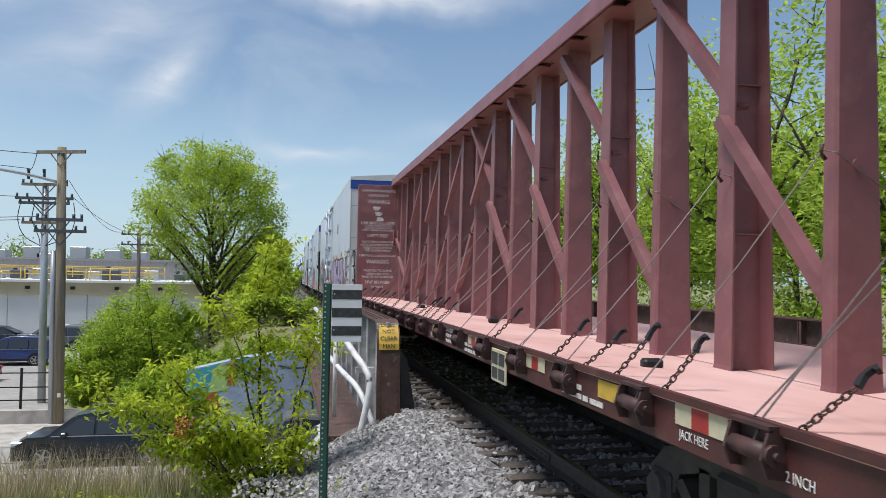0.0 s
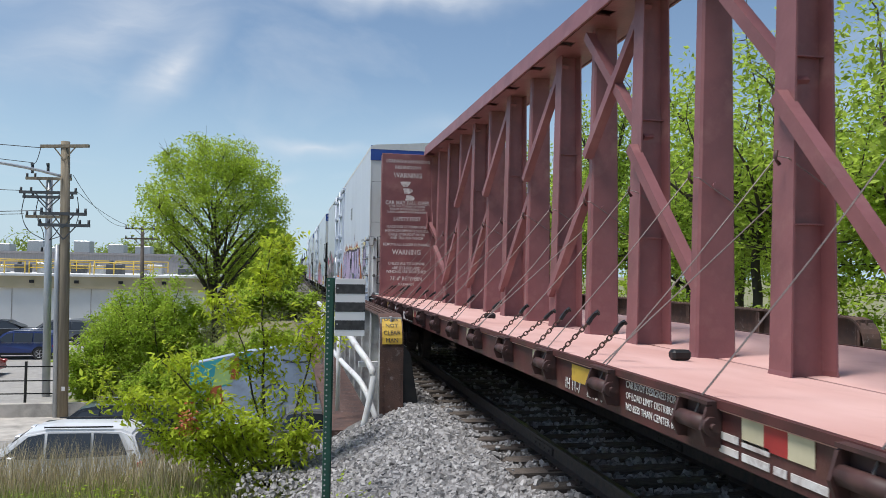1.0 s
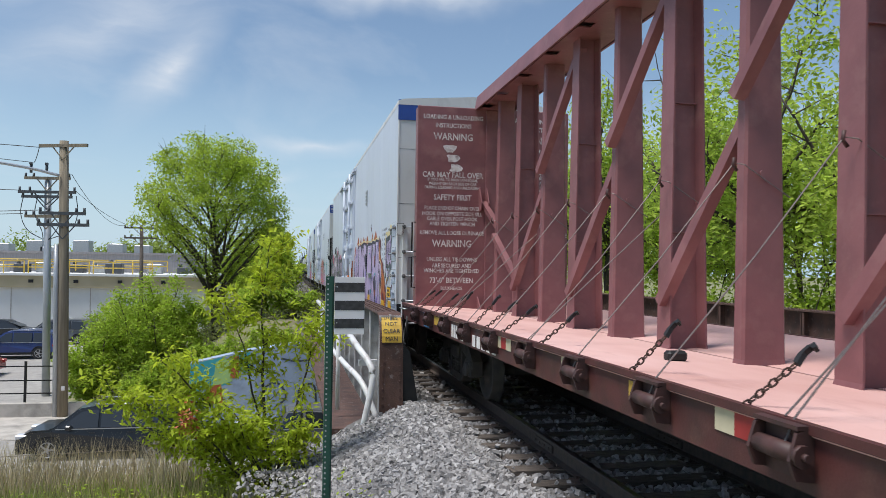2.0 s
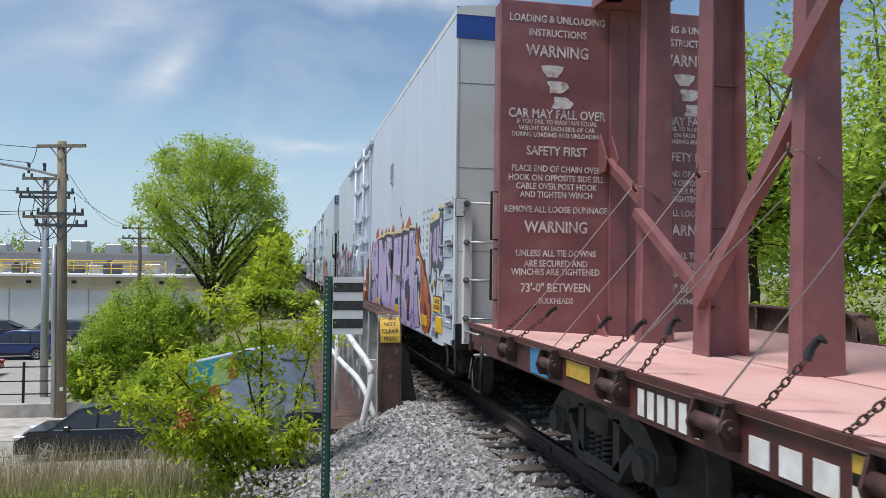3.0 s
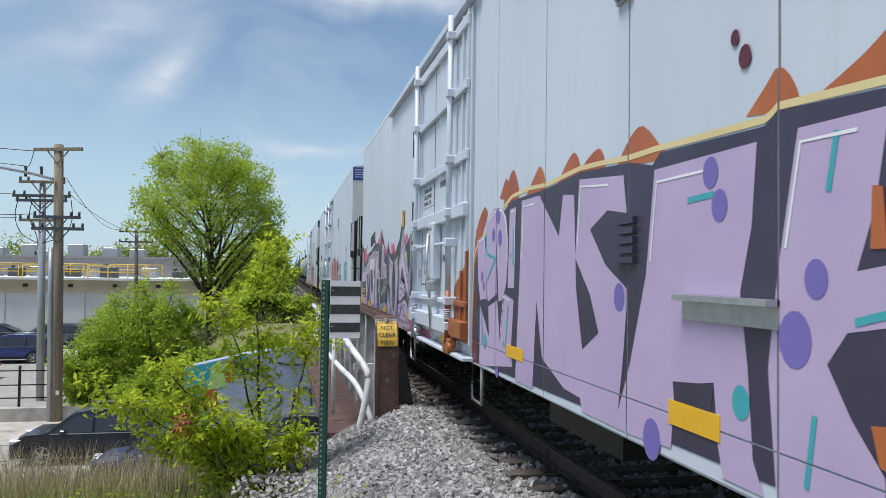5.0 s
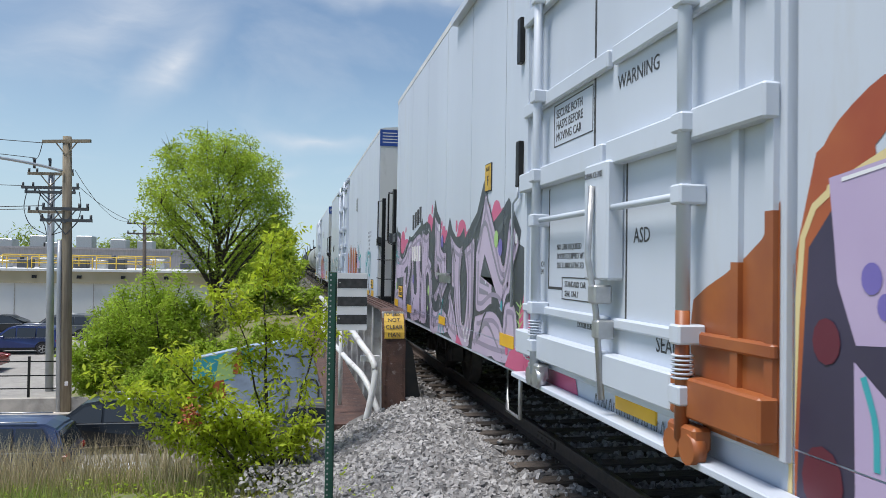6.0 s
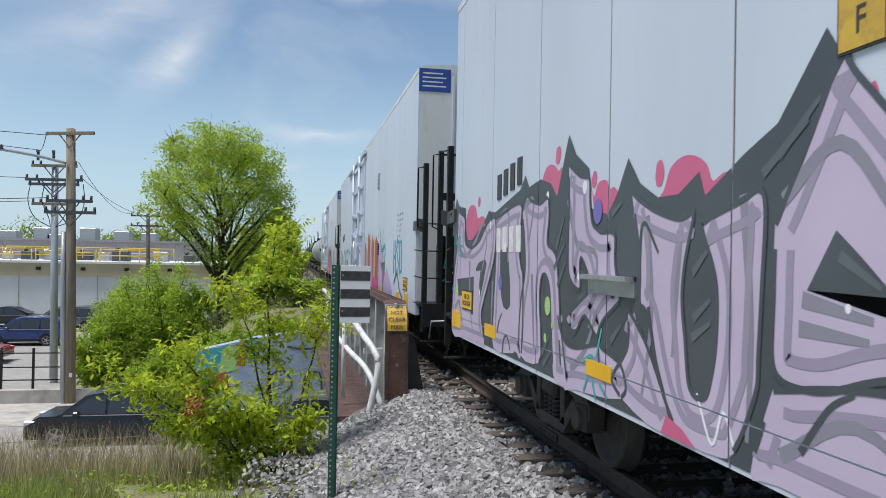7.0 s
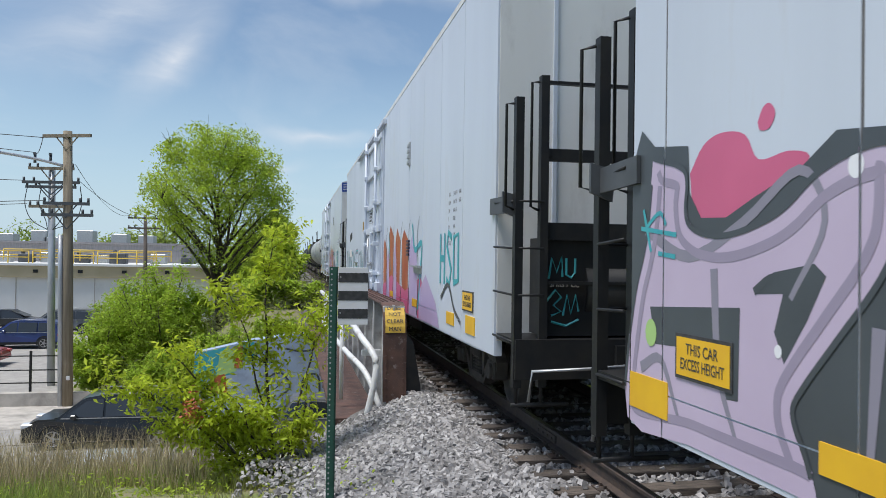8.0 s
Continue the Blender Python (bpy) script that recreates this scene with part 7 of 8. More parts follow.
def track_sign():
    px, py = 0.395, 7.6
    z0, z1 = land(px, py) - 0.05, 1.745
    e = thing("track_sign", "black and white striped sign on a green perforated post", "sign", at=pose(px, py, z0))
    h = z1 - z0
    bm = bm_new()
    prism(bm, [(-0.032, -0.032), (0.032, -0.032), (0.032, -0.026), (-0.026, -0.026), (-0.026, 0.026), (0.032, 0.026), (0.032, 0.032), (-0.032, 0.032)], "z", 0, h)
    box(bm, 0.034, 0.050, 0.0, 0.04, 0, h)
    part("post", bm, M["sign_green"], e)
    bm = bm_new()
    for k in range(int(h / 0.0508)):
        z = 0.04 + k * 0.0508
        tube(bm, [(-0.012, -0.0335, z), (-0.012, -0.031, z)], 0.0095, 8)
    tagged(part("post_holes", bm, M["galv"], e), kind="stuff")
    bm = bm_new()
    box(bm, 0.052, 0.345, -0.038, -0.034, h - 0.565, h - 0.005, bevel=0.001)
    plate = part("sign_plate", bm, M["sign_white"], e, "striped sign plate")
    hh = 0.56
    for k in range(3):
        bm = bm_new()
        a = h - 0.005 - hh * (0.098 + k * 0.315)
        box(bm, 0.053, 0.344, -0.0405, -0.038, a - hh * 0.165, a)
        part("black_stripe", bm, M["black_mark"], plate)
    bm = bm_new()
    for z in (h - 0.10, h - 0.45):
        tube(bm, [(0.075, -0.047, z), (0.075, -0.038, z)], 0.008, 8)
    part("bolt", bm, M["galv"], e)


track_sign()


def abutment():
    bm = bm_new()
    # far abutment and stepped wing wall
    prism(bm, [(-3.4, -4.2), (9.8, -4.2), (9.8, -0.95), (0.3, -0.95), (-1.4, -1.2), (-3.4, -1.65)], "y", DECK_Y1 - 0.1, DECK_Y1 + 0.7)
    w = tagged(part("wall_abutment", bm, M["mural_blue"]), "pale blue painted abutment wall with murals", "wall", kind="structure")
    x_of = lambda u: u
    def face(name, mat, fills, lines, lay):
        bm = bm_new()
        y = DECK_Y1 - 0.104 - 0.004 * lay
        for pts in fills:
            f = bm.faces.new([bm.verts.new((a, y, b)) for a, b in pts])
        bmesh.ops.triangulate(bm, faces=bm.faces[:])
        for pts in lines:
            pts = [Vector((a, b)) for a, b in pts]
            pts = [Vector((p.x, p.y)) for p in curve_points([(p.x, p.y, 0) for p in pts], 5)]
            prev = None
            for i, p in enumerate(pts):
                d = (pts[min(i + 1, len(pts) - 1)] - pts[max(i - 1, 0)]).normalized()
                s = Vector((-d.y, d.x)) * 0.035
                q = [bm.verts.new((p.x + s.x, y, p.y + s.y)), bm.verts.new((p.x - s.x, y, p.y - s.y))]
                if prev:
                    bm.faces.new((prev[0], prev[1], q[1], q[0]))
                prev = q
        part(name, bm, mat, w)
    face("mural", M["g_teal"], [[(-3.38, -2.7), (-3.38, -1.68), (-2.2, -1.42), (-2.0, -2.4)], [(-1.9, -1.9), (-1.7, -1.3), (-1.3, -1.25), (-1.3, -2.0)]], [], 0)
    face("mural", M["g_green"], [[(-2.6, -2.5), (-2.5, -1.6), (-2.1, -1.5), (-1.9, -2.3)]], [], 1)
    face("mural", M["g_orange"], [[(-2.9, -3.1), (-2.8, -2.5), (-2.3, -2.4), (-2.2, -3.1)], [(-2.0, -2.2), (-1.9, -1.4), (-1.7, -1.4), (-1.7, -2.2)]], [], 2)
    face("mural", M["g_dark"], [], [[(-0.9, -3.4), (-0.8, -2.6), (-0.3, -2.4), (0.0, -2.9), (-0.4, -3.3)], [(0.4, -3.4), (0.5, -2.6), (1.0, -2.5), (1.1, -3.3)], [(1.4, -2.3), (1.6, -2.0), (1.9, -2.2), (1.7, -2.5), (1.4, -2.4)], [(1.2, -2.9), (2.0, -2.7), (2.4, -3.2), (2.2, -3.8)], [(-0.2, -1.5), (0.4, -1.6), (1.0, -1.5)], [(2.2, -2.8), (2.7, -2.5), (3.1, -3.0)]], 3)


abutment()


# ---- plants ----
def foliage(name, base, second, trans=0.35, vary=0.35):
    return material(name, base, 0.55, second=second, scale=1.5, vary=vary, island=True, trans=trans, spec=0.25)


M["leaf_spring"] = foliage("spring_leaf", (0.52, 0.60, 0.05), (0.43, 0.52, 0.045), trans=0.55)
M["leaf_tree"] = foliage("tree_leaf", (0.44, 0.55, 0.07), (0.34, 0.45, 0.055), trans=0.6)
M["leaf_bush"] = foliage("bush_leaf", (0.44, 0.57, 0.07), (0.34, 0.46, 0.06), trans=0.6)
M["leaf_wood"] = foliage("wood_leaf", (0.48, 0.60, 0.10), (0.38, 0.50, 0.08), trans=0.62)
M["leaf_far"] = foliage("far_leaf", (0.36, 0.44, 0.10), (0.28, 0.36, 0.08), trans=0.5)
M["bark"] = material("bark", (0.085, 0.068, 0.052), 0.9, second=(0.05, 0.04, 0.032), scale=8, stretch=(1, 1, 0.25), bump=0.6, bump_scale=24)
M["dry_grass"] = material("dry_grass", (0.52, 0.44, 0.28), 0.8, second=(0.42, 0.34, 0.20), scale=3, vary=0.35, island=True, trans=0.25)
M["green_grass"] = material("green_grass", (0.30, 0.38, 0.09), 0.7, second=(0.33, 0.32, 0.13), scale=1.3, vary=0.4, island=True, trans=0.5)


def leaf_mesh(name, centres, size, mat, seed, long=1.7, droop=0.35):
    """Many small folded leaves, each a kite of two faces, at the given places."""
    rs = np.random.RandomState(seed)
    c = np.asarray(centres, float)
    n = len(c)
    # leaves lie mostly flat to the sky, their tips hanging a little
    nrm = rs.normal(size=(n, 3)) * 0.75; nrm[:, 2] += 1.0
    nrm /= np.linalg.norm(nrm, axis=1)[:, None]
    d = rs.normal(size=(n, 3)); d[:, 2] -= droop
    d -= nrm * (d * nrm).sum(1)[:, None]
    d /= np.linalg.norm(d, axis=1)[:, None] + 1e-9
    s = np.cross(d, nrm)
    sz = size * rs.uniform(0.6, 1.3, n)[:, None]
    tip = c + d * sz * long
    mid = c + d * sz * long * 0.45
    a, b = mid + s * sz * 0.42 + nrm * sz * 0.12, mid - s * sz * 0.42 + nrm * sz * 0.12
    V = np.stack([c, a, tip, b], 1).reshape(-1, 3)
    i = np.arange(n)[:, None] * 4
    F = np.concatenate([i + np.array([[0, 1, 2]]), i + np.array([[0, 2, 3]])])
    me = bpy.data.meshes.new(name)
    me.from_pydata(V.tolist(), [], F.tolist())
    me.materials.append(mat)
    return me


def limb(bm, p, q, r0, r1, rng, bend=0.12, n=5, seg=6):
    p, q = Vector(p), Vector(q)
    L = (q - p).length
    pts = []
    off = Vector((rng.uniform(-1, 1), rng.uniform(-1, 1), rng.uniform(-0.2, 0.8))) * bend * L
    for k in range(n + 1):
        t = k / n
        pts.append(p.lerp(q, t) + off * math.sin(math.pi * t) + Vector((rng.uniform(-1, 1), rng.uniform(-1, 1), 0)) * 0.012 * L)
    tube(bm, pts, r0, seg, r2=r1)
    return pts


def tree(name, label, base, fork, crown, radius, leaves, size, mat, seed, trunk=0.18, limbs=9, twigs=6, group="", category="tree", low=-0.75, spread=0.34, droop=0.35, clump=0.13):
    """A trunk that forks into limbs and twigs, with leaves in loose clumps about the twig ends, inside an uneven crown."""
    rng = random.Random(seed)
    rs = np.random.RandomState(seed)
    e = thing(name, label, category, group, pose(*base))
    bm = bm_new()
    B = Vector(base)
    f = Vector(fork) - B
    c = Vector(crown) - B
    limb(bm, (0, 0, -0.15), f, trunk, trunk * 0.72, rng, 0.03, 6, 10)
    ends = []
    for k in range(limbs):
        a = 2 * math.pi * (k + rng.uniform(-0.3, 0.3)) / limbs
        h = rng.uniform(low, 0.95)
        w = math.sqrt(max(0.05, 1 - h * h)) * rng.uniform(0.55, 1.0)
        tip = c + Vector((radius[0] * w * math.cos(a), radius[1] * w * math.sin(a), radius[2] * h))
        start = f * rng.uniform(0.72, 1.0)
        pts = limb(bm, start, tip, trunk * 0.5, 0.012 + trunk * 0.05, rng, 0.10, 6, 6)
        for t in range(twigs):
            s = pts[rng.randint(2, len(pts) - 1)]
            q = s + Vector((rng.uniform(-1, 1) * radius[0], rng.uniform(-1, 1) * radius[1], rng.uniform(-0.35, 0.8) * radius[2])) * spread
            limb(bm, s, q, 0.006 + trunk * 0.10, 0.004, rng, 0.08, 4, 5)
            ends += [s.lerp(q, 0.55), q, s.lerp(q, 0.8)]
        ends.append(tip)
    part("trunk", bm, M["bark"], e)
    E = np.array([tuple(v) for v in ends])
    pick = rs.randint(0, len(E), leaves)
    sd = np.array(radius) * clump
    P = E[pick] + rs.normal(size=(leaves, 3)) * sd
    # keep the crown's uneven outline
    q = (P - np.array(tuple(c))) / np.array(radius)
    ang = np.arctan2(q[:, 1], q[:, 0])
    lim = 1.04 + 0.12 * np.sin(3 * ang + seed) + 0.10 * np.sin(5 * q[:, 2] + 2 * ang)
    P = P[(q ** 2).sum(1) < lim ** 2]
    o = new("crown", leaf_mesh("crown", P, size, mat, seed, droop=droop))
    o.parent = e
    return e


def shade_tree():
    """A straight leader with limbs rising in a vase, twigs at their outer halves and leaves all about them."""
    rng = random.Random(5)
    rs = np.random.RandomState(5)
    z0 = land(-3.4, 38)
    e = thing("shade_tree", "broad young shade tree in fresh green leaf behind shrubs", "tree", at=pose(-3.4, 38, z0))
    C = Vector((-0.15, 0, 4.55 - z0))
    R = Vector((3.4, 3.1, 3.5))
    bm = bm_new()
    top = 6.3 - z0
    lead = limb(bm, (0, 0, -0.15), (-0.1, 0, top), 0.21, 0.02, rng, 0.012, 14, 10)
    ends = []
    n = 30
    for k in range(n):
        f = k / (n - 1)
        zs = -0.2 - z0 + (top - 1.6 + 0.2 + z0) * f ** 1.2
        i = min(len(lead) - 2, int((zs + 0.15) / (top + 0.15) * 14))
        s = lead[i].lerp(lead[i + 1], 0.5)
        a = k * 2.399 + rng.uniform(-0.3, 0.3)
        h = -0.42 + 1.18 * f + rng.uniform(-0.15, 0.15)
        w = math.sqrt(max(0.08, 1 - h * h)) * rng.uniform(0.78, 0.92)
        tip = C + Vector((R.x * w * math.cos(a), R.y * w * math.sin(a), R.z * min(h, 0.84)))
        r = 0.115 * (1 - 0.6 * f)
        pts = limb(bm, s, tip, r, 0.010, rng, 0.08, 7, 6)
        for t in range(15):
            p = pts[rng.randint(2, 7)]
            out = (p - s).normalized()
            d = (out * 0.7 + Vector((rng.uniform(-1, 1), rng.uniform(-1, 1), rng.uniform(-0.35, 0.9)))) * rng.uniform(0.4, 0.85)
            limb(bm, p, p + d * 0.8, 0.014, 0.004, rng, 0.08, 3, 4)
            ends += [p + d * q for q in (0.4, 0.6, 0.8, 1.0)]
        ends += pts[4:]
    part("trunk", bm, M["bark"], e)
    E = np.array([tuple(v) for v in ends])
    # leaves about the twigs and in tufts at the rim
    dirs = rs.normal(size=(420, 3))
    dirs /= np.linalg.norm(dirs, axis=1)[:, None]
    tufts = np.array(tuple(C)) + dirs * np.array(tuple(R)) * (0.62 + 0.42 * rs.rand(420, 1) ** 0.7)
    tufts = tufts[dirs[:, 2] > -0.42]
    P = np.concatenate([E[rs.randint(0, len(E), 40000)] + rs.normal(size=(40000, 3)) * 0.22,
                        tufts[rs.randint(0, len(tufts), 26000)] + rs.normal(size=(26000, 3)) * (0.27, 0.27, 0.14)])
    q = (P - np.array(tuple(C))) / np.array(tuple(R))
    ang = np.arctan2(q[:, 1], q[:, 0])
    lim = 1.05 + 0.06 * np.sin(4 * ang + 1.0) + 0.07 * np.sin(9 * q[:, 2] + 3 * ang)
    far = np.sqrt((q ** 2).sum(1))
    # the inside of the vase is bare, most of all low down
    bare = np.clip(0.95 - 1.25 * (far - 0.25) - 0.45 * q[:, 2], 0.0, 0.93)
    P = P[(far < lim) & (rs.rand(len(P)) > bare)]
    o = new("crown", leaf_mesh("crown", P, 0.082, M["leaf_tree"], 5))
    o.parent = e


shade_tree()


def sapling():
    rng = random.Random(8)
    rs = np.random.RandomState(8)
    e = thing("maple_sapling", "young box elder sapling with bright yellow-green leaves", "sapling", at=pose(-0.10, 9.5, land(-0.1, 9.5)))
    z0 = land(-0.1, 9.5)
    bm = bm_new()
    ends = []
    stems = (((0, 0, 0), (-0.16, 0.05, 2.80), 0.028, 20), ((-0.05, 0, 0), (-1.30, -0.2, 1.60), 0.022, 13), ((0.03, 0, 0.25), (0.46, 0.1, 2.05), 0.018, 9), ((-0.05, 0.1, 0), (-0.62, 0.2, 2.25), 0.018, 8), ((-0.1, 0.1, 0), (-1.72, 0.1, 0.92), 0.018, 10), ((-0.1, -0.1, 0), (-0.95, -0.25, 0.75), 0.015, 8), ((-0.1, 0.0, 0), (-1.85, -0.1, 1.25), 0.016, 12), ((-0.1, -0.1, 0), (-1.1, -0.2, 1.15), 0.015, 10), ((0, -0.1, 0), (-0.45, -0.25, 0.95), 0.014, 5), ((0, 0, 0), (0.15, -0.2, 0.75), 0.012, 4), ((0.0, 0.0, 0.1), (0.30, -0.15, 1.05), 0.012, 5))
    for p, q, r, n in stems:
        pts = limb(bm, p, q, r, 0.006, rng, 0.07, 8, 7)
        for k in range(n):
            s = pts[rng.randint(2, len(pts) - 1)]
            d = Vector((rng.uniform(-1, 1), rng.uniform(-1, 1) * 0.7, rng.uniform(0.0, 0.8))).normalized() * rng.uniform(0.18, 0.42)
            limb(bm, s, s + d, 0.006, 0.003, rng, 0.1, 3, 4)
            for t in (0.5, 0.75, 1.0):
                ends.append(s + d * t)
        ends += pts[5:]
    part("trunk", bm, M["bark"], e)
    P = []
    for v in ends:
        for _ in range(26):
            P.append(tuple(v + Vector((rs.normal() * 0.085, rs.normal() * 0.08, rs.normal() * 0.075))))
    o = new("crown", leaf_mesh("crown", P, 0.042, M["leaf_spring"], 9, long=2.3, droop=1.1))
    o.parent = e
    # added orange flakes in the branches stand in for an unidentified orange spot
    P = [(-0.95 + rs.normal() * 0.05, -0.62 + rs.normal() * 0.05, 1.02 + rs.normal() * 0.09) for _ in range(110)]
    o = new("seed_cluster", leaf_mesh("seed_cluster", P, 0.03, M["g_orange"], 10))
    o.parent = e
    o["label"] = "loose orange flakes among the branches"


sapling()

# shrubs on the bank above the pavement
for n, (x, y, w, h) in enumerate(((-7.9, 34.0, 1.4, 3.3), (-6.6, 34.6, 1.7, 4.3), (-5.4, 34.4, 1.7, 4.7), (-7.2, 36.5, 1.6, 4.4), (-6.2, 37.5, 1.7, 4.7), (-4.2, 34.2, 1.0, 2.6), (-1.2, 33.6, 1.0, 1.5), (0.3, 34.2, 1.0, 1.4), (-0.8, 39.5, 1.3, 2.2), (-5.2, 31.7, 1.1, 2.0), (-4.2, 31.6, 1.0, 2.5), (-3.2, 31.4, 1.0, 2.7), (-2.1, 31.3, 1.0, 3.0), (-1.0, 31.4, 1.0, 3.2), (0.1, 31.3, 1.0, 3.2))):
    z = land(x, y)
    tree("shrub", "dense green shrub on the bank above the pavement", (x, y, z), (x + 0.1, y, z + 0.5), (x, y, z + h * 0.52), (w, w * 0.9, h * 0.5), 13000, 0.085, M["leaf_bush"], 20 + n, 0.06, 13, 7, group="bank shrubs", category="shrub", spread=0.45, clump=0.10)

# trees that line the track farther on
for n, (x, y, w, h) in enumerate(((-0.6, 46, 1.5, 3.2), (-2.0, 54, 1.8, 4.4), (-1.2, 58, 1.8, 5.2), (-3.5, 66, 2.6, 6.0), (-1.4, 74, 2.2, 6.0), (-1.8, 90, 2.8, 7.0), (-2.2, 112, 3.2, 8.0), (-2.5, 140, 4.0, 9.0), (12.5, 100, 3, 8), (12.0, 130, 4, 11), (13, 165, 5, 13))):
    z = land(x, y)
    tree("trackside_tree", "green tree beside the embankment in the distance", (x, y, z), (x, y, z + h * 0.3), (x, y, z + h * 0.58), (w, w, h * 0.46), 4500, 0.2, M["leaf_tree"] if n < 8 else M["leaf_far"], 40 + n, 0.12, 9, 6, group="trackside trees")


# woods beyond the train
def woods():
    protos = []
    for n, (h, w) in enumerate(((9.0, 2.8), (10.5, 3.2), (7.8, 2.7), (10.0, 2.5))):
        t = tree("woodland_tree", "tall slender tree in light spring leaf", (14.0 + n * 4.2, 9.0 + 3.5 * n, -0.9), (14.0 + n * 4.2, 9.0 + 3.5 * n, h * 0.35), (14.0 + n * 4.2, 9.0 + 3.5 * n, h * 0.55), (w, w, h * 0.47), 11000, 0.115, M["leaf_wood"], 60 + n, 0.15, 17, 7, group="woodland trees", spread=0.36, clump=0.085)
        protos.append(t)
    rng = random.Random(12)
    spots = [(13.2, 14.5), (12.6, 19.0), (13.4, 24.0), (12.8, 29.5), (13.6, 35.0), (13.0, 41.0), (14.0, 48.0), (17.0, 12.0), (17.5, 17.5), (17.2, 27.0), (17.8, 33.0), (21.5, 14.0), (22.5, 22.0), (22, 30), (19, 41), (24, 38), (15, 57), (20, 52), (27, 26), (28, 17), (16, 70), (22, 66)]
    for k, (x, y) in enumerate(spots):
        c = copy_thing(protos[k % 4], pose(x, y, -1.0 + rng.uniform(-0.3, 0.2), 0, 0, rng.uniform(0, 360)))
    # undergrowth
    for n, (x, y) in enumerate(((12.0, 12.5), (11.8, 16.0), (11.9, 20.5), (12.2, 25.5), (12.0, 31.0), (12.4, 37.5), (15.5, 20.0), (15.0, 27.0))):
        tree("underbrush", "green underbrush at the wood's edge", (x, y, -1.0), (x, y, -0.4), (x, y, 0.7), (1.8, 1.8, 1.6), 3500, 0.10, M["leaf_bush"], 80 + n, 0.05, 9, 5, group="underbrush", category="shrub", spread=0.5)


woods()

# far tree line behind the building
for n, (x, y, w, h) in enumerate(((-34, 112, 7, 9.5), (-27, 116, 5, 8), (-20.5, 108, 4.5, 9.0), (-17, 112, 4.0, 10.0), (-42, 118, 8, 9), (-12, 120, 5, 7.5), (-52, 120, 8, 10))):
    tree("far_tree", "distant tree with thin spring leaf behind the factory", (x, y, LOT_Z), (x, y, LOT_Z + h * 0.4), (x, y, LOT_Z + h * 0.68), (w, w * 0.8, h * 0.42), 4200, 0.32, M["leaf_far"], 100 + n, 0.2, 12, 7, group="far trees")


def grass():
    rs = np.random.RandomState(6)
    for name, label, mat, n, hmin, hmax, area, wid in (("green_grass", "short green weeds and grass on the bank", M["green_grass"], 45000, 0.07, 0.30, (-7.8, 0.3, 6.2, 11.9), 0.005),
                                                       ("dry_grass", "tall dry straw-coloured grass on the bank's edge", M["dry_grass"], 9000, 0.22, 0.80, (-7.8, -0.9, 8.8, 12.2), 0.0038)):
        V, F = [], []
        x = rs.uniform(area[0], area[1], n); y = rs.uniform(area[2], area[3], n)
        for a, b in zip(x, y):
            if name == "green_grass" and (a > -0.3 and rs.rand() < 0.85):
                continue
            if noise.noise((a * 0.9, b * 0.9, 7.0)) < (-0.15 if name == "green_grass" else -0.12):
                continue
            h = rs.uniform(hmin, hmax)
            t = rs.uniform(0, 2 * math.pi); lean = rs.normal(0, 0.22, 2) * h
            dx, dy = wid * math.cos(t), wid * math.sin(t)
            z = land(a, b) + 0.05 * noise.noise((a * 0.7, b * 0.7, 0)) - 0.02
            i = len(V)
            V += [(a - dx, b - dy, z), (a + dx, b + dy, z), (a + lean[0] * 0.4 + dx * 0.8, b + lean[1] * 0.4 + dy * 0.8, z + h * 0.55), (a + lean[0] * 0.4 - dx * 0.8, b + lean[1] * 0.4 - dy * 0.8, z + h * 0.55), (a + lean[0], b + lean[1], z + h)]
            F += [(i, i + 1, i + 2, i + 3), (i + 3, i + 2, i + 4)]
        me = bpy.data.meshes.new(name)
        me.from_pydata(V, [], F)
        me.materials.append(mat)
        tagged(new(name, me), label, "grass", kind="stuff")
    # low broad-leaved weeds
    P = []
    for _ in range(330):
        a, b = rs.uniform(-7, 0.9), rs.uniform(7.0, 11.2)
        if a > -0.2 and rs.rand() < 0.75:
            continue
        for _ in range(26):
            P.append((a + rs.normal() * 0.09, b + rs.normal() * 0.09, land(a, b) + abs(rs.normal()) * 0.09))
    tagged(new("weeds", leaf_mesh("weeds", P, 0.03, M["leaf_tree"], 15)), "low broad-leaved weeds at the ballast's edge", "weeds", kind="stuff")


grass()


def brush():
    """Tangled low growth over the far bank."""
    rs = np.random.RandomState(31)
    P = []
    for _ in range(900):
        x, y = rs.uniform(-7.5, 1.6), rs.uniform(32.4, 52)
        z = land(x, y)
        h = rs.uniform(0.15, 0.75)
        for _ in range(16):
            P.append((x + rs.normal() * 0.28, y + rs.normal() * 0.3, z + abs(rs.normal()) * h))
    tagged(new("bank_brush", leaf_mesh("bank_brush", P, 0.10, M["leaf_brush"], 33)), "tangled olive-green brush over the far bank", "brush", kind="stuff")


M["leaf_brush"] = foliage("brush_leaf", (0.20, 0.25, 0.07), (0.17, 0.17, 0.08), trans=0.4)
brush()

# ---- factory, poles, fence, lot ----
M["wall_white"] = material("white_factory_wall", (0.72, 0.72, 0.70), 0.7, second=(0.66, 0.66, 0.64), scale=0.5, dirt=(0.5, 0.48, 0.44), dirt_scale=0.4, dirt_amount=0.2)
M["wall_tan"] = material("tan_fascia", (0.50, 0.42, 0.27), 0.7, second=(0.44, 0.37, 0.23), scale=0.6)
M["roof_grey"] = material("grey_metal_roof", (0.30, 0.28, 0.28), 0.6, second=(0.24, 0.23, 0.23), scale=1.2, stretch=(8, 1, 1))
M["rail_yellow"] = material("yellow_safety_rail", (0.68, 0.47, 0.06), 0.5, second=(0.6, 0.4, 0.05), scale=3)
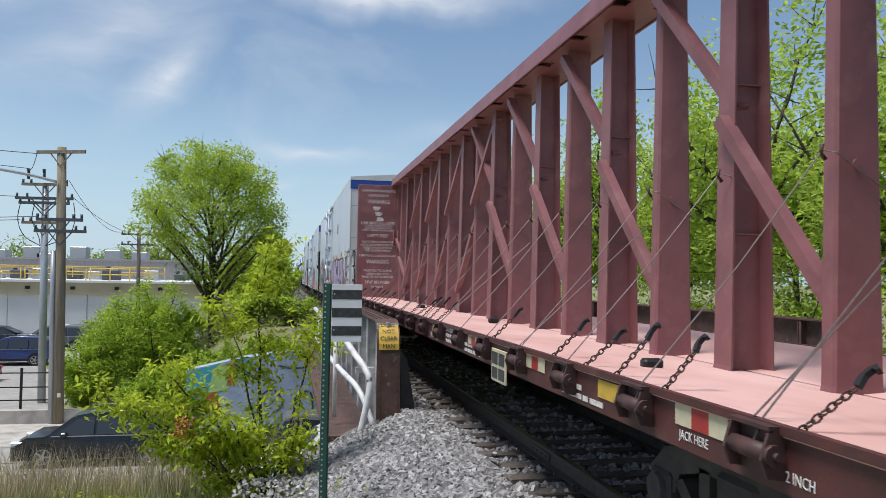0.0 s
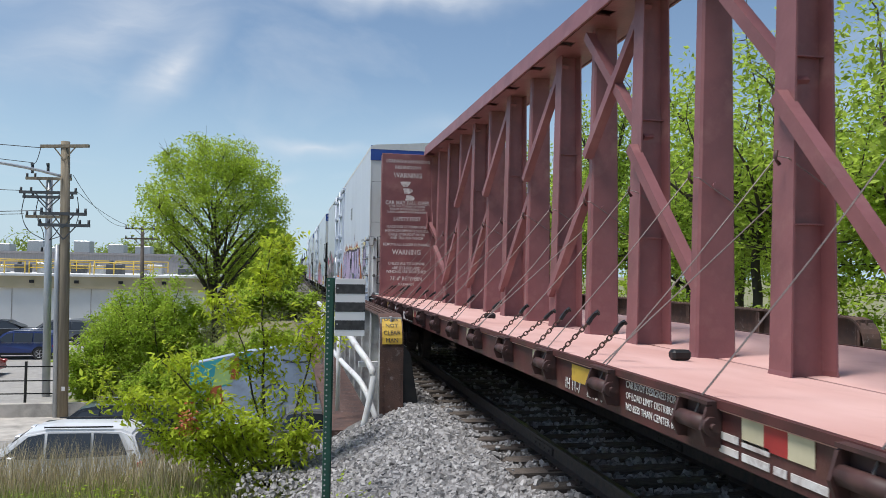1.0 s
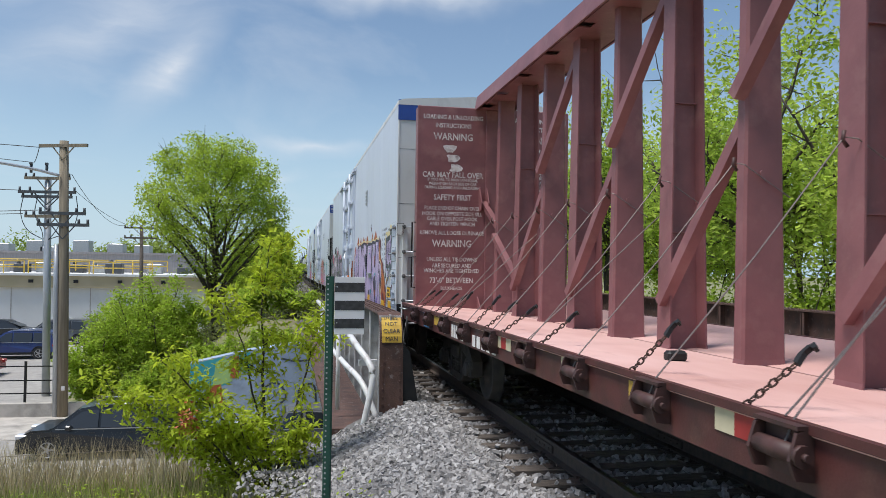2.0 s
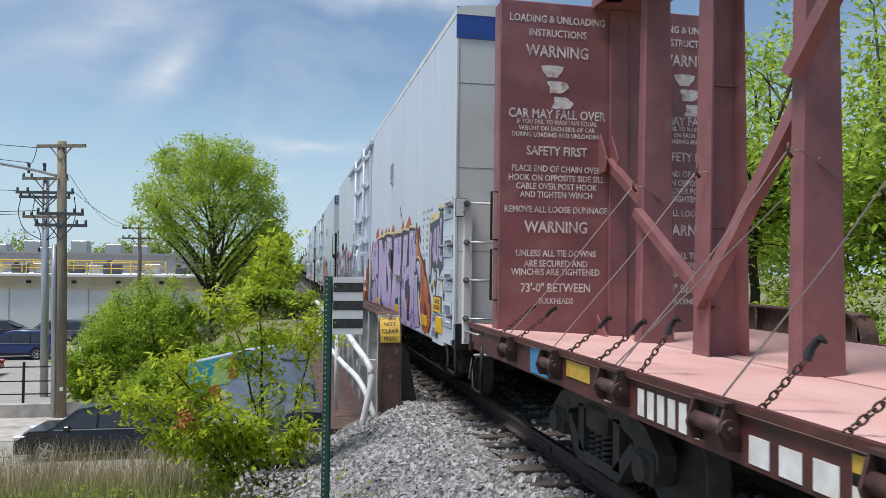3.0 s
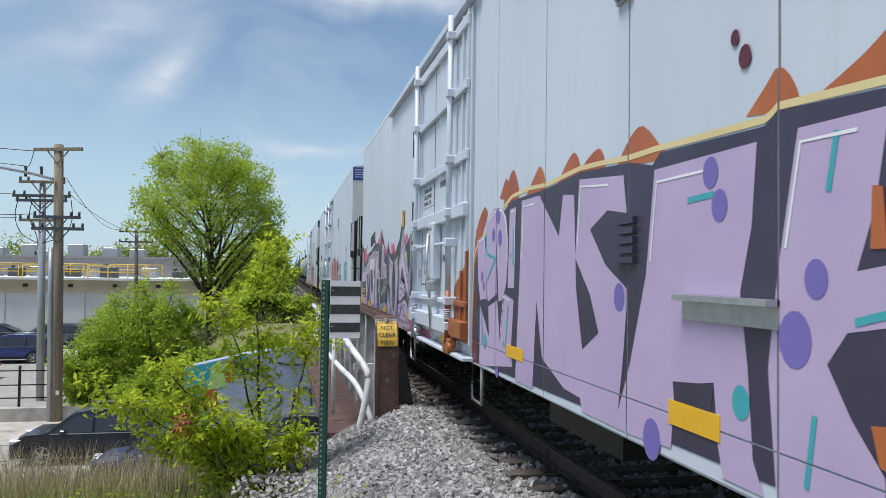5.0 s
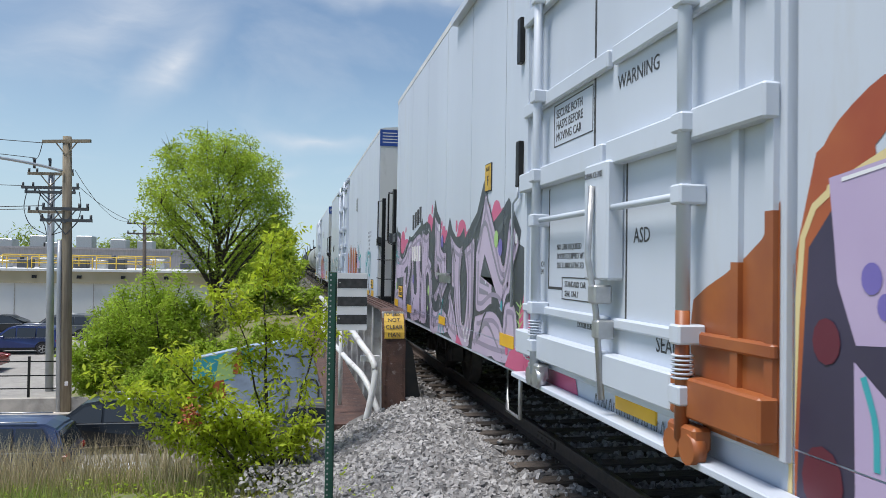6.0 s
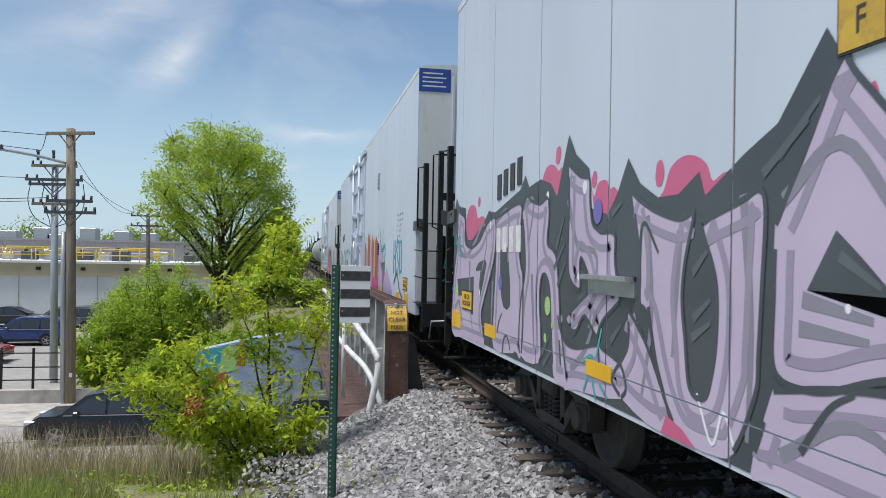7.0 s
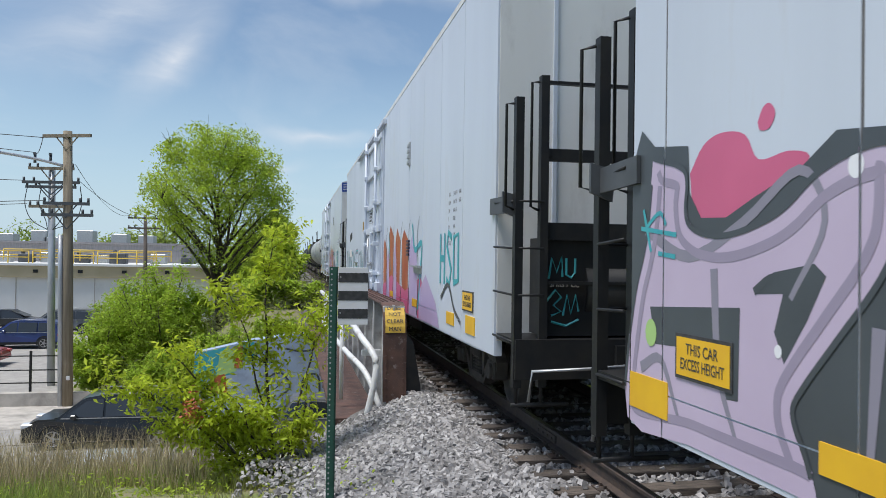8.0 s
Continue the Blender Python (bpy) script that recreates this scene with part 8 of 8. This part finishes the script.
M["pole_wood"] = material("weathered_pole", (0.25, 0.21, 0.15), 0.9, second=(0.17, 0.14, 0.10), scale=5, stretch=(3, 3, 0.2), bump=0.4, bump_scale=30)
M["pole_grey"] = material("galvanised_pole", (0.44, 0.46, 0.48), 0.45, metal=0.4, second=(0.38, 0.4, 0.42), scale=3)
M["wire"] = material("black_wire", (0.03, 0.03, 0.035), 0.6)


def factory():
    e = thing("factory_building", "long low white factory with tan fascia and roof railings", "building")
    x0, x1, y0, y1 = -70.0, -7.0, 68.0, 100.0
    bm = bm_new()
    box(bm, x0, x1, y0, y1, LOT_Z, -0.05)
    part("wall", bm, M["wall_white"], e)
    for k in range(10):
        bm = bm_new()
        xx = -64 + k * 6
        box(bm, xx, xx + 0.05, y0 - 0.04, y0, LOT_Z, -0.05)
        part("wall_joint", bm, M["concrete"], e)
    bm = bm_new()
    box(bm, x0 - 0.2, x1 + 0.2, y0 - 0.35, y0 + 0.6, -0.05, 0.92)
    part("fascia", bm, M["wall_tan"], e)
    bm = bm_new()
    box(bm, x0 - 0.3, x1 + 0.3, y0 - 0.55, y1, 0.92, 1.10)
    part("roof_edge", bm, M["wall_white"], e)
    bm = bm_new()
    box(bm, x0, -10.5, 86, 100, 1.1, 3.1)
    box(bm, x0, -10.5, 85.8, 100, 3.0, 3.2)
    part("upper_storey", bm, M["roof_grey"], e, "grey metal upper storey")
    for k in range(5):
        bm = bm_new()
        xx = -24 + k * 3.4
        box(bm, xx, xx + 0.35, y0 - 0.45, y0 - 0.30, 0.35, 0.6)
        part("wall_lamp", bm, M["black"], e)
    rng = random.Random(3)
    for row, yy, zz in ((0, y0 + 0.8, 1.1), (1, y0 + 9, 1.3)):
        for sec in range(7):
            bm = bm_new()
            xa = -46 + sec * 5.0
            for h in (0.5, 1.0):
                tube(bm, [(xa, yy, zz + h), (xa + 4.7, yy, zz + h)], 0.05, 6)
            for q in range(4):
                tube(bm, [(xa + q * 1.56, yy, zz), (xa + q * 1.56, yy, zz + 1.0)], 0.05, 6)
            part("roof_rail", bm, M["rail_yellow"], e, "yellow safety railing")
    for k in range(11):
        bm = bm_new()
        xx, yy = -34 + k * 2.3 + rng.uniform(-0.6, 0.6), y0 + 4 + rng.uniform(0, 8)
        s = rng.uniform(0.4, 1.0)
        box(bm, xx, xx + s * 1.5, yy, yy + 1.2, 1.1, 1.1 + s, bevel=0.05)
        tube(bm, [(xx + s * 0.4, yy + 0.4, 1.1 + s), (xx + s * 0.4, yy + 0.4, 1.4 + s)], 0.18, 8)
        part("roof_unit", bm, M["galv"] if k % 2 else M["grey_black"], e)
    for k in range(6):
        bm = bm_new()
        xx = -31 + k * 3 + rng.uniform(-1, 1)
        box(bm, xx, xx + 1.6, 88, 90, 3.2, 3.2 + rng.uniform(0.4, 1.3), bevel=0.05)
        part("roof_unit", bm, M["galv"], e)


factory()


def cross_arm(e, x, y, z, half, mat, turn=0.0, ins=True, name="cross_arm"):
    bm = bm_new()
    a, b = Vector((x - half, y + half * turn, z)), Vector((x + half, y - half * turn, z))
    bar(bm, a, b, 0.10, 0.12)
    for s in (-1, 1):
        bar(bm, (x + s * half * 0.45, y - s * half * 0.45 * turn, z - 0.04), (x, y - 0.05, z - 0.55), 0.03, 0.04)
    part(name, bm, mat, e)
    if ins:
        for k in (-0.95, -0.6, 0.6, 0.95):
            bm = bm_new()
            p = a.lerp(b, (k + 1) / 2)
            tube(bm, [p + Vector((0, 0, 0.05)), p + Vector((0, 0, 0.22))], 0.05, 8)
            part("insulator", bm, M["grey_black"], e)


def utility_pole():
    e = thing("utility_pole", "weathered wooden utility pole with cross arms and conduit", "utility pole", "utility poles")
    zb = ROAD_Z + 0.15
    bm = bm_new()
    tube(bm, [(-8.42, 32, zb), (-8.50, 32, 1.2), (-8.62, 32, 6.62)], 0.21, 14, r2=0.165)
    part("pole_shaft", bm, M["pole_wood"], e)
    bm = bm_new()
    tube(bm, [(-8.66, 31.93, zb), (-8.75, 31.93, 1.0), (-8.78, 31.95, 2.6)], 0.095, 10)
    part("conduit", bm, M["pole_grey"], e, "grey conduit strapped to the pole")
    cross_arm(e, -8.60, 31.85, 6.42, 0.95, M["pole_wood"], 0.35, ins=False)
    cross_arm(e, -8.56, 31.8, 3.80, 0.85, M["grey_black"], 0.1)
    cross_arm(e, -8.52, 31.8, 3.36, 0.95, M["grey_black"], 0.1)
    bm = bm_new()
    box(bm, -8.42, -8.30, 31.77, 31.79, -2.98, -2.82)
    part("pole_tag", bm, M["white_mark"], e)
    # lamp arm
    bm = bm_new()
    tube(bm, curve_points([(-8.7, 31.8, 5.25), (-9.6, 31.6, 5.45), (-10.9, 31.2, 5.62), (-12.4, 30.8, 5.7)], 6), 0.055, 8)
    part("lamp_arm", bm, M["galv"], e, "galvanised lamp arm")
    bm = bm_new()
    box(bm, -11.15, -10.75, 31.1, 31.3, 5.62, 5.80, bevel=0.04)
    part("lamp_head", bm, M["grey_black"], e)

    g = thing("utility_pole", "grey metal utility pole with wires and insulators", "utility pole", "utility poles")
    bm = bm_new()
    tube(bm, [(-10.15, 36, LOT_Z), (-10.3, 36, 5.6)], 0.17, 12, r2=0.14)
    part("pole_shaft", bm, M["pole_grey"], g)
    for z, h in ((5.55, 0.95), (4.95, 1.2), (4.75, 1.05), (3.9, 0.9)):
        cross_arm(g, -10.27, 35.8, z, h, M["grey_black"] if h > 1 else M["pole_wood"], 0.15)
    for k in range(4):
        bm = bm_new()
        s = (-1, 1)[k % 2]
        x = -10.27 + s * (0.35 + 0.28 * k)
        tube(bm, curve_points([(x, 35.75, 4.8), (x + 0.08 * s, 35.7, 4.0), (x - 0.2 * s, 35.7, 3.3), (-10.27 + 0.1 * s, 35.8, 2.9)], 5), 0.018, 5)
        part("drop_cable", bm, M["wire"], g)
    for k in range(3):
        bm = bm_new()
        x = -10.9 + k * 0.62
        tube(bm, [(x, 35.7, 5.75), (x, 35.7, 6.1)], 0.06, 8)
        box(bm, x - 0.05, x + 0.05, 35.6, 35.75, 6.1, 6.2)
        part("fuse_cutout", bm, M["grey_black"], g)

    p = thing("utility_pole", "thin dark utility pole in the distance", "utility pole", "utility poles")
    bm = bm_new()
    tube(bm, [(-10.9, 62, LOT_Z), (-11.05, 62, 4.95)], 0.17, 10, r2=0.13)
    part("pole_shaft", bm, M["tie"], p)
    for z in (4.72, 3.95):
        cross_arm(p, -11.05, 61.9, z, 1.25, M["tie"], 0.1)
    # wires between the poles and away to the left
    for k, (a, b, sag) in enumerate((((-9.5, 32.1, 6.35), (-40, 20, 9.0), 0.8), ((-9.3, 35.8, 5.75), (-12.2, 62, 4.9), 0.7), ((-9.2, 35.8, 5.1), (-10.0, 62, 4.9), 0.7), ((-11.3, 35.8, 5.0), (-42, 26, 7.5), 0.9), ((-11.2, 35.8, 4.0), (-40, 27, 4.6), 0.8), ((-9.4, 31.8, 3.9), (-40, 22, 5.0), 1.0), ((-10.9, 35.7, 6.2), (-38, 24, 9.5), 0.6), ((-9.5, 32.0, 6.35), (-10.9, 35.7, 6.2), 0.25))):
        bm = bm_new()
        A, B = Vector(a), Vector(b)
        tube(bm, [A.lerp(B, t / 12) - Vector((0, 0, sag * 4 * (t / 12) * (1 - t / 12))) for t in range(13)], 0.014, 4)
        tagged(part("overhead_wire", bm, M["wire"]), "thin black overhead wire between poles", "wire", "overhead wires")


utility_pole()


def lot_edge():
    bm = bm_new()
    box(bm, -60, -4.6, 32.0, 32.35, ROAD_Z, -3.50)
    tagged(part("wall_kerb", bm, M["concrete"]), "low weathered concrete retaining wall behind the pavement", "wall", kind="structure")
    bm = bm_new()
    box(bm, -60, 14, 27.86, 28.02, ROAD_Z - 0.05, ROAD_Z + 0.15)
    tagged(part("kerb", bm, M["concrete"]), "concrete kerb along the road", "kerb", kind="structure")
    f = thing("fence", "dark iron fence on the low wall by the lot", "fence")
    for k in range(9):
        bm = bm_new()
        x = -18.0 + k * 1.15
        box(bm, x - 0.04, x + 0.04, 32.6, 32.68, -3.85, -1.95)
        part("fence_post", bm, M["black"], f)
    for z in (-3.2, -2.7, -2.15):
        bm = bm_new()
        tube(bm, [(-18.0, 32.64, z), (-8.8, 32.64, z)], 0.025, 6)
        part("fence_rail", bm, M["black"], f)
    # a strand of wire in front of the grass
    w = thing("wire_fence", "thin rusty wire strand along the grassy bank", "fence")
    for x in (-6.5, -2.2):
        bm = bm_new()
        tube(bm, [(x, 12.2, land(x, 12.2) - 0.1), (x, 12.2, land(x, 12.2) + 0.75)], 0.02, 6)
        part("fence_post", bm, M["rail_steel"], w)
    bm = bm_new()
    tube(bm, [(-9.5, 12.2, -0.98), (-6.5, 12.2, -0.92), (-4.3, 12.2, -0.97), (-2.2, 12.2, -0.92)], 0.006, 4)
    part("fence_wire", bm, M["rail_steel"], w)
    s = thing("scrap_strip", "rusty steel strip lying in the ballast's edge", "scrap metal")
    bm = bm_new()
    bar(bm, (-1.45, 8.05, land(-1.4, 8.0) + 0.05), (0.1, 7.9, land(0.1, 7.9) + 0.06), 0.06, 0.03)
    part("strip", bm, M["rail_steel"], s)
    r = thing("red_plate", "small red-orange plate lying on the grass", "scrap plate")
    bm = bm_new()
    box(bm, -1.42, -1.22, 8.0, 8.12, land(-1.3, 8.0) + 0.03, land(-1.3, 8.0) + 0.06, bevel=0.008)
    part("plate", bm, M["red_mark"], r)


lot_edge()

# ---- road vehicles ----
M["tyre"] = material("tyre_rubber", (0.025, 0.025, 0.026), 0.85, second=(0.04, 0.04, 0.04), scale=12)
M["rim"] = material("alloy_rim", (0.5, 0.5, 0.51), 0.3, metal=0.9)
M["car_glass"] = glass("car_glass")
M["tail_red"] = material("tail_lamp", (0.45, 0.02, 0.02), 0.2)
M["head_clear"] = material("head_lamp", (0.7, 0.72, 0.75), 0.15)


def car_paint(name, base):
    m = material(name, base, 0.28, second=tuple(c * 0.92 for c in base), scale=1.5)
    m.node_tree.nodes["Principled BSDF"].inputs["Coat Weight"].default_value = 0.3
    return m


PAINT = {k: car_paint(k + "_car_paint", v) for k, v in dict(black=(0.012, 0.014, 0.017), white=(0.72, 0.73, 0.74), blue=(0.035, 0.055, 0.13), grey=(0.13, 0.135, 0.14), red=(0.30, 0.02, 0.025), silver=(0.40, 0.42, 0.43), navy=(0.02, 0.04, 0.16)).items()}
SPINNERS = []


def vehicle(name, label, colour, at, L=4.7, H=1.72, W=1.86, sedan=False, spin=False):
    """A road car with its nose at -x, on its wheels at z = 0."""
    e = thing(name, label, "car", at=at)
    h = L / 2
    belt = H * 0.58
    if sedan:
        side = [(-h, 0.35), (-h + 0.03, 0.62), (-h + 0.9, 0.78), (-h + 1.35, belt), (-0.55, H - 0.06), (0.0, H), (0.65, H - 0.05), (h - 0.75, belt + 0.02), (h - 0.1, belt - 0.06), (h, 0.5), (h - 0.05, 0.28), (-h + 0.1, 0.22)]
    else:
        side = [(-h, 0.38), (-h + 0.03, 0.70), (-h + 0.45, 0.92), (-h + 1.0, belt), (-h + 1.75, H - 0.09), (-h + 2.3, H), (h - 0.6, H - 0.03), (h - 0.28, H - 0.16), (h - 0.05, belt - 0.05), (h, 0.62), (h - 0.06, 0.32), (-h + 0.1, 0.25)]
    def half(z):
        return W / 2 if z < belt - 0.01 else W / 2 - (z - belt) / (H - belt) * W * 0.12
    bm = bm_new()
    L1 = [bm.verts.new((x, -half(z), z)) for x, z in side]
    M1 = [bm.verts.new((x, 0, z + (0.03 if z > 0.6 else 0))) for x, z in side]
    R1 = [bm.verts.new((x, half(z), z)) for x, z in side]
    bm.faces.new(L1[::-1]); bm.faces.new(R1)
    n = len(side)
    for i in range(n):
        j = (i + 1) % n
        bm.faces.new((L1[i], L1[j], M1[j], M1[i])); bm.faces.new((M1[i], M1[j], R1[j], R1[i]))
    bmesh.ops.recalc_face_normals(bm, faces=bm.faces[:])
    bmesh.ops.triangulate(bm, faces=[f for f in bm.faces if len(f.verts) > 4])
    bmesh.ops.bevel(bm, geom=[ed for ed in bm.edges if len(ed.link_faces) == 2 and ed.calc_face_angle(0) > 0.5], offset=0.06, segments=2, affect="EDGES")
    part("body", bm, PAINT[colour], e, smooth=False)
    fx, rx = -h + L * 0.19, h - L * 0.19
    # glass: side panes, windscreen, rear window
    if sedan:
        panes = [[(-h + 1.55, belt + 0.04), (-0.52, H - 0.12), (-0.05, H - 0.08), (-0.05, belt + 0.04)], [(0.03, belt + 0.04), (0.03, H - 0.08), (0.6, H - 0.12), (h - 0.95, belt + 0.05)]]
    else:
        panes = [[(-h + 1.25, belt + 0.05), (-h + 1.85, H - 0.17), (-0.1, H - 0.10), (-0.1, belt + 0.05)], [(-0.02, belt + 0.05), (-0.02, H - 0.10), (1.0, H - 0.11), (1.0, belt + 0.06)], [(1.08, belt + 0.06), (1.08, H - 0.11), (h - 0.65, H - 0.14), (h - 0.40, belt + 0.10)]]
    for s in (-1, 1):
        for pane in panes:
            bm = bm_new()
            vs = [bm.verts.new((x, s * (half(z) + 0.012), z)) for x, z in pane] + [bm.verts.new((x, s * (half(z) - 0.03), z)) for x, z in pane]
            m = len(pane)
            bm.faces.new(vs[:m]); bm.faces.new(vs[m:][::-1])
            for i in range(m):
                bm.faces.new((vs[i], vs[(i + 1) % m], vs[m + (i + 1) % m], vs[m + i]))
            bmesh.ops.recalc_face_normals(bm, faces=bm.faces[:])
            part("window", bm, M["car_glass"], e)
        bm = bm_new()
        box(bm, h - 0.16, h + 0.015, s * (W / 2 - 0.17) - 0.16, s * (W / 2 - 0.17) + 0.175, belt - 0.24, belt - 0.08, bevel=0.03)
        part("tail_lamp", bm, M["tail_red"], e)
        bm = bm_new()
        box(bm, -h + 0.0, -h + 0.35, s * (W / 2 - 0.2) - 0.17, s * (W / 2 - 0.2) + 0.2, 0.66, 0.80, bevel=0.03)
        part("head_lamp", bm, M["head_clear"], e)
        bm = bm_new()
        box(bm, -h + 1.45, -h + 1.62, s * (W / 2 + 0.1) - 0.09, s * (W / 2 + 0.1) + 0.09, belt, belt + 0.15, bevel=0.03)
        part("wing_mirror", bm, PAINT[colour], e)
        bm = bm_new()
        for x in (-0.35, 0.75):
            box(bm, x, x + 0.18, s * (W / 2 + 0.012) - 0.012, s * (W / 2 + 0.012) + 0.012, belt - 0.12, belt - 0.085)
        part("door_handle", bm, PAINT[colour], e)
        if not sedan:
            bm = bm_new()
            tube(bm, [(-h + 2.2, s * W * 0.36, H + 0.045), (h - 0.8, s * W * 0.36, H + 0.03)], 0.022, 6)
            part("roof_rail", bm, M["galv"] if colour != "white" else M["black"], e)
        bm = bm_new()
        prism(bm, [(-h + 0.05, 0.24), (h - 0.05, 0.28), (h - 0.02, 0.42), (-h + 0.02, 0.40)], "y", min(s * W / 2 - 0.01 * s, s * W / 2 + 0.012 * s), max(s * W / 2 - 0.01 * s, s * W / 2 + 0.012 * s))
        part("sill_trim", bm, M["black"], e)
        bm = bm_new()
        a = side[3:5] if not sedan else side[3:5]
        part("chrome_strip", _strip(panes, s, half, belt), M["galv"], e)
    xs = (side[3], side[4]) if not sedan else (side[3], side[4])
    bm = bm_new()
    (xa, za), (xb, zb) = xs
    vs = []
    for x, z in ((xa + 0.05, za + 0.06), (xb - 0.04, zb - 0.05)):
        for s in (-1, 1):
            vs.append(bm.verts.new((x - 0.02, s * (half(z) - 0.1), z + 0.035)))
    bm.faces.new((vs[0], vs[1], vs[3], vs[2]))
    part("windscreen", bm, M["car_glass"], e)
    bm = bm_new()
    (xa, za), (xb, zb) = ((side[6], side[7]) if sedan else (side[7], side[8]))
    vs = []
    for x, z in ((xa, za - 0.06), (xb - 0.03, zb + 0.10)):
        for s in (-1, 1):
            vs.append(bm.verts.new((x + 0.03, s * (half(z) - 0.12), z + 0.02)))
    bm.faces.new((vs[0], vs[1], vs[3], vs[2]))
    part("rear_window", bm, M["car_glass"], e)
    for x in (fx, rx):
        for s in (-1, 1):
            bm = bm_new()
            tube(bm, [(0, s * -0.11, 0), (0, s * 0.11, 0)], 0.345, 22)
            w = part("wheel", bm, M["tyre"], e)
            w.matrix_local = pose(x, s * (W / 2 - 0.09), 0.345)
            bm = bm_new()
            tube(bm, [(0, s * 0.10, 0), (0, s * 0.118, 0)], 0.07, 10)
            for k in range(5):
                a = 2 * math.pi * k / 5
                bar(bm, (0.05 * math.cos(a), s * 0.114, 0.05 * math.sin(a)), (0.22 * math.cos(a), s * 0.114, 0.22 * math.sin(a)), 0.05, 0.02, up=(0, 1, 0))
            tube(bm, [(0.225 * math.cos(q), s * 0.112, 0.225 * math.sin(q)) for q in [2 * math.pi * i / 20 for i in range(21)]], 0.014, 5, caps=False)
            part("rim", bm, M["rim"], w)
            if spin:
                SPINNERS.append((w, x, s * (W / 2 - 0.09), e))
            bm = bm_new()
            tube(bm, [(0.40 * math.cos(q), 0, 0.40 * math.sin(q)) for q in [math.pi * i / 12 for i in range(-1, 14)]], 0.035, 5)
            arch = part("wheel_arch", bm, M["black"], e)
            arch.matrix_local = pose(x, s * (W / 2 + 0.0), 0.345)
    return e


def _strip(panes, s, half, belt):
    bm = bm_new()
    x0, x1 = panes[0][0][0] - 0.1, panes[-1][-1][0] + 0.1
    box(bm, x0, x1, s * (W_STRIP(half, belt)) - 0.012, s * (W_STRIP(half, belt)) + 0.012, belt + 0.005, belt + 0.03)
    return bm


def W_STRIP(half, belt):
    return half(belt - 0.02) + 0.004


def lot(x, y, turn, z=LOT_Z):
    return pose(x, y, z, 0, 0, turn)


vehicle("minivan", "black minivan waiting on the road below the bank", "black", lot(-5.55, 26.3, 0, ROAD_Z), 4.9, 1.62, 1.88)
vehicle("sedan", "dark sedan behind the minivan under the trees", "grey", lot(0.6, 25.9, 0, ROAD_Z), 4.7, 1.45, 1.82, True)
vehicle("suv", "blue suv parked in the factory lot", "navy", lot(-16.0, 51.0, 0), 4.6, 1.68)
vehicle("suv", "dark grey suv parked by the factory wall", "grey", lot(-16.2, 60.0, 0), 4.9, 1.75)
vehicle("sedan", "black sedan parked by the factory wall", "black", lot(-21.2, 63.5, 0), 4.8, 1.5, 1.85, True)
vehicle("sedan", "dark red sedan at the lot's edge", "red", lot(-16.6, 43.0, 0), 4.6, 1.45, 1.82, True)
vehicle("sedan", "dark sedan parked behind the poles", "grey", lot(-13.0, 64.0, 0), 4.6, 1.45, 1.82, True)
vehicle("sedan", "white sedan parked farther along the lot", "white", lot(-27.0, 56.0, 0), 4.6, 1.45, 1.82, True)
# traffic: (vehicle, lane y, x at a time, that time, speed along x, nose turn)
TRAFFIC = [
    (vehicle("suv", "white suv driving along the road below", "white", lot(0, 22.0, 0, ROAD_Z), 4.65, 1.78, spin=True), 22.0, -5.9, 1.0, -7.5, 0),
    (vehicle("suv", "dark blue suv driving along the road below", "blue", lot(0, 22.4, 0, ROAD_Z), 4.7, 1.72, spin=True), 22.4, -7.95, 6.0, -5.2, 0),
    (vehicle("sedan", "red sedan driving on the near lane", "red", lot(0, 17.6, 180, ROAD_Z), 4.6, 1.5, 1.82, True, spin=True), 17.6, -6.9, 3.2, 6.5, 180),
    (vehicle("sedan", "white sedan driving on the near lane", "white", lot(0, 17.6, 180, ROAD_Z), 4.6, 1.5, 1.82, True, spin=True), 17.6, -4.6, 5.8, 6.5, 180),
    (vehicle("sedan", "silver sedan driving on the near lane", "silver", lot(0, 18.4, 180, ROAD_Z), 4.7, 1.5, 1.82, True, spin=True), 18.4, -6.2, 7.65, 6.5, 180),
]


# ---- what moves ----
def motions():
    for e, y0 in TRAIN:
        walk(e, [(t, pose(TRACK, y0 - SPEED * t, 0)) for t in range(9)])
    for w, dy in ROLLERS:
        # the train comes towards -y, so the wheels turn about -x
        walk(w, [(k * 0.1, pose(0, dy, 0.425, math.degrees(SPEED * k * 0.1 / 0.425))) for k in range(81)])
    for e, y, x, t0, v, turn in TRAFFIC:
        walk(e, [(t, pose(x + v * (t - t0), y, ROAD_Z, 0, 0, turn)) for t in range(9)])
    speeds = {e: v for e, y, x, t0, v, turn in TRAFFIC}
    for w, x, y, e in SPINNERS:
        walk(w, [(k / 15, pose(x, y, 0.345, 0, -math.degrees(abs(speeds[e]) * k / 15 / 0.345))) for k in range(121)])


motions()
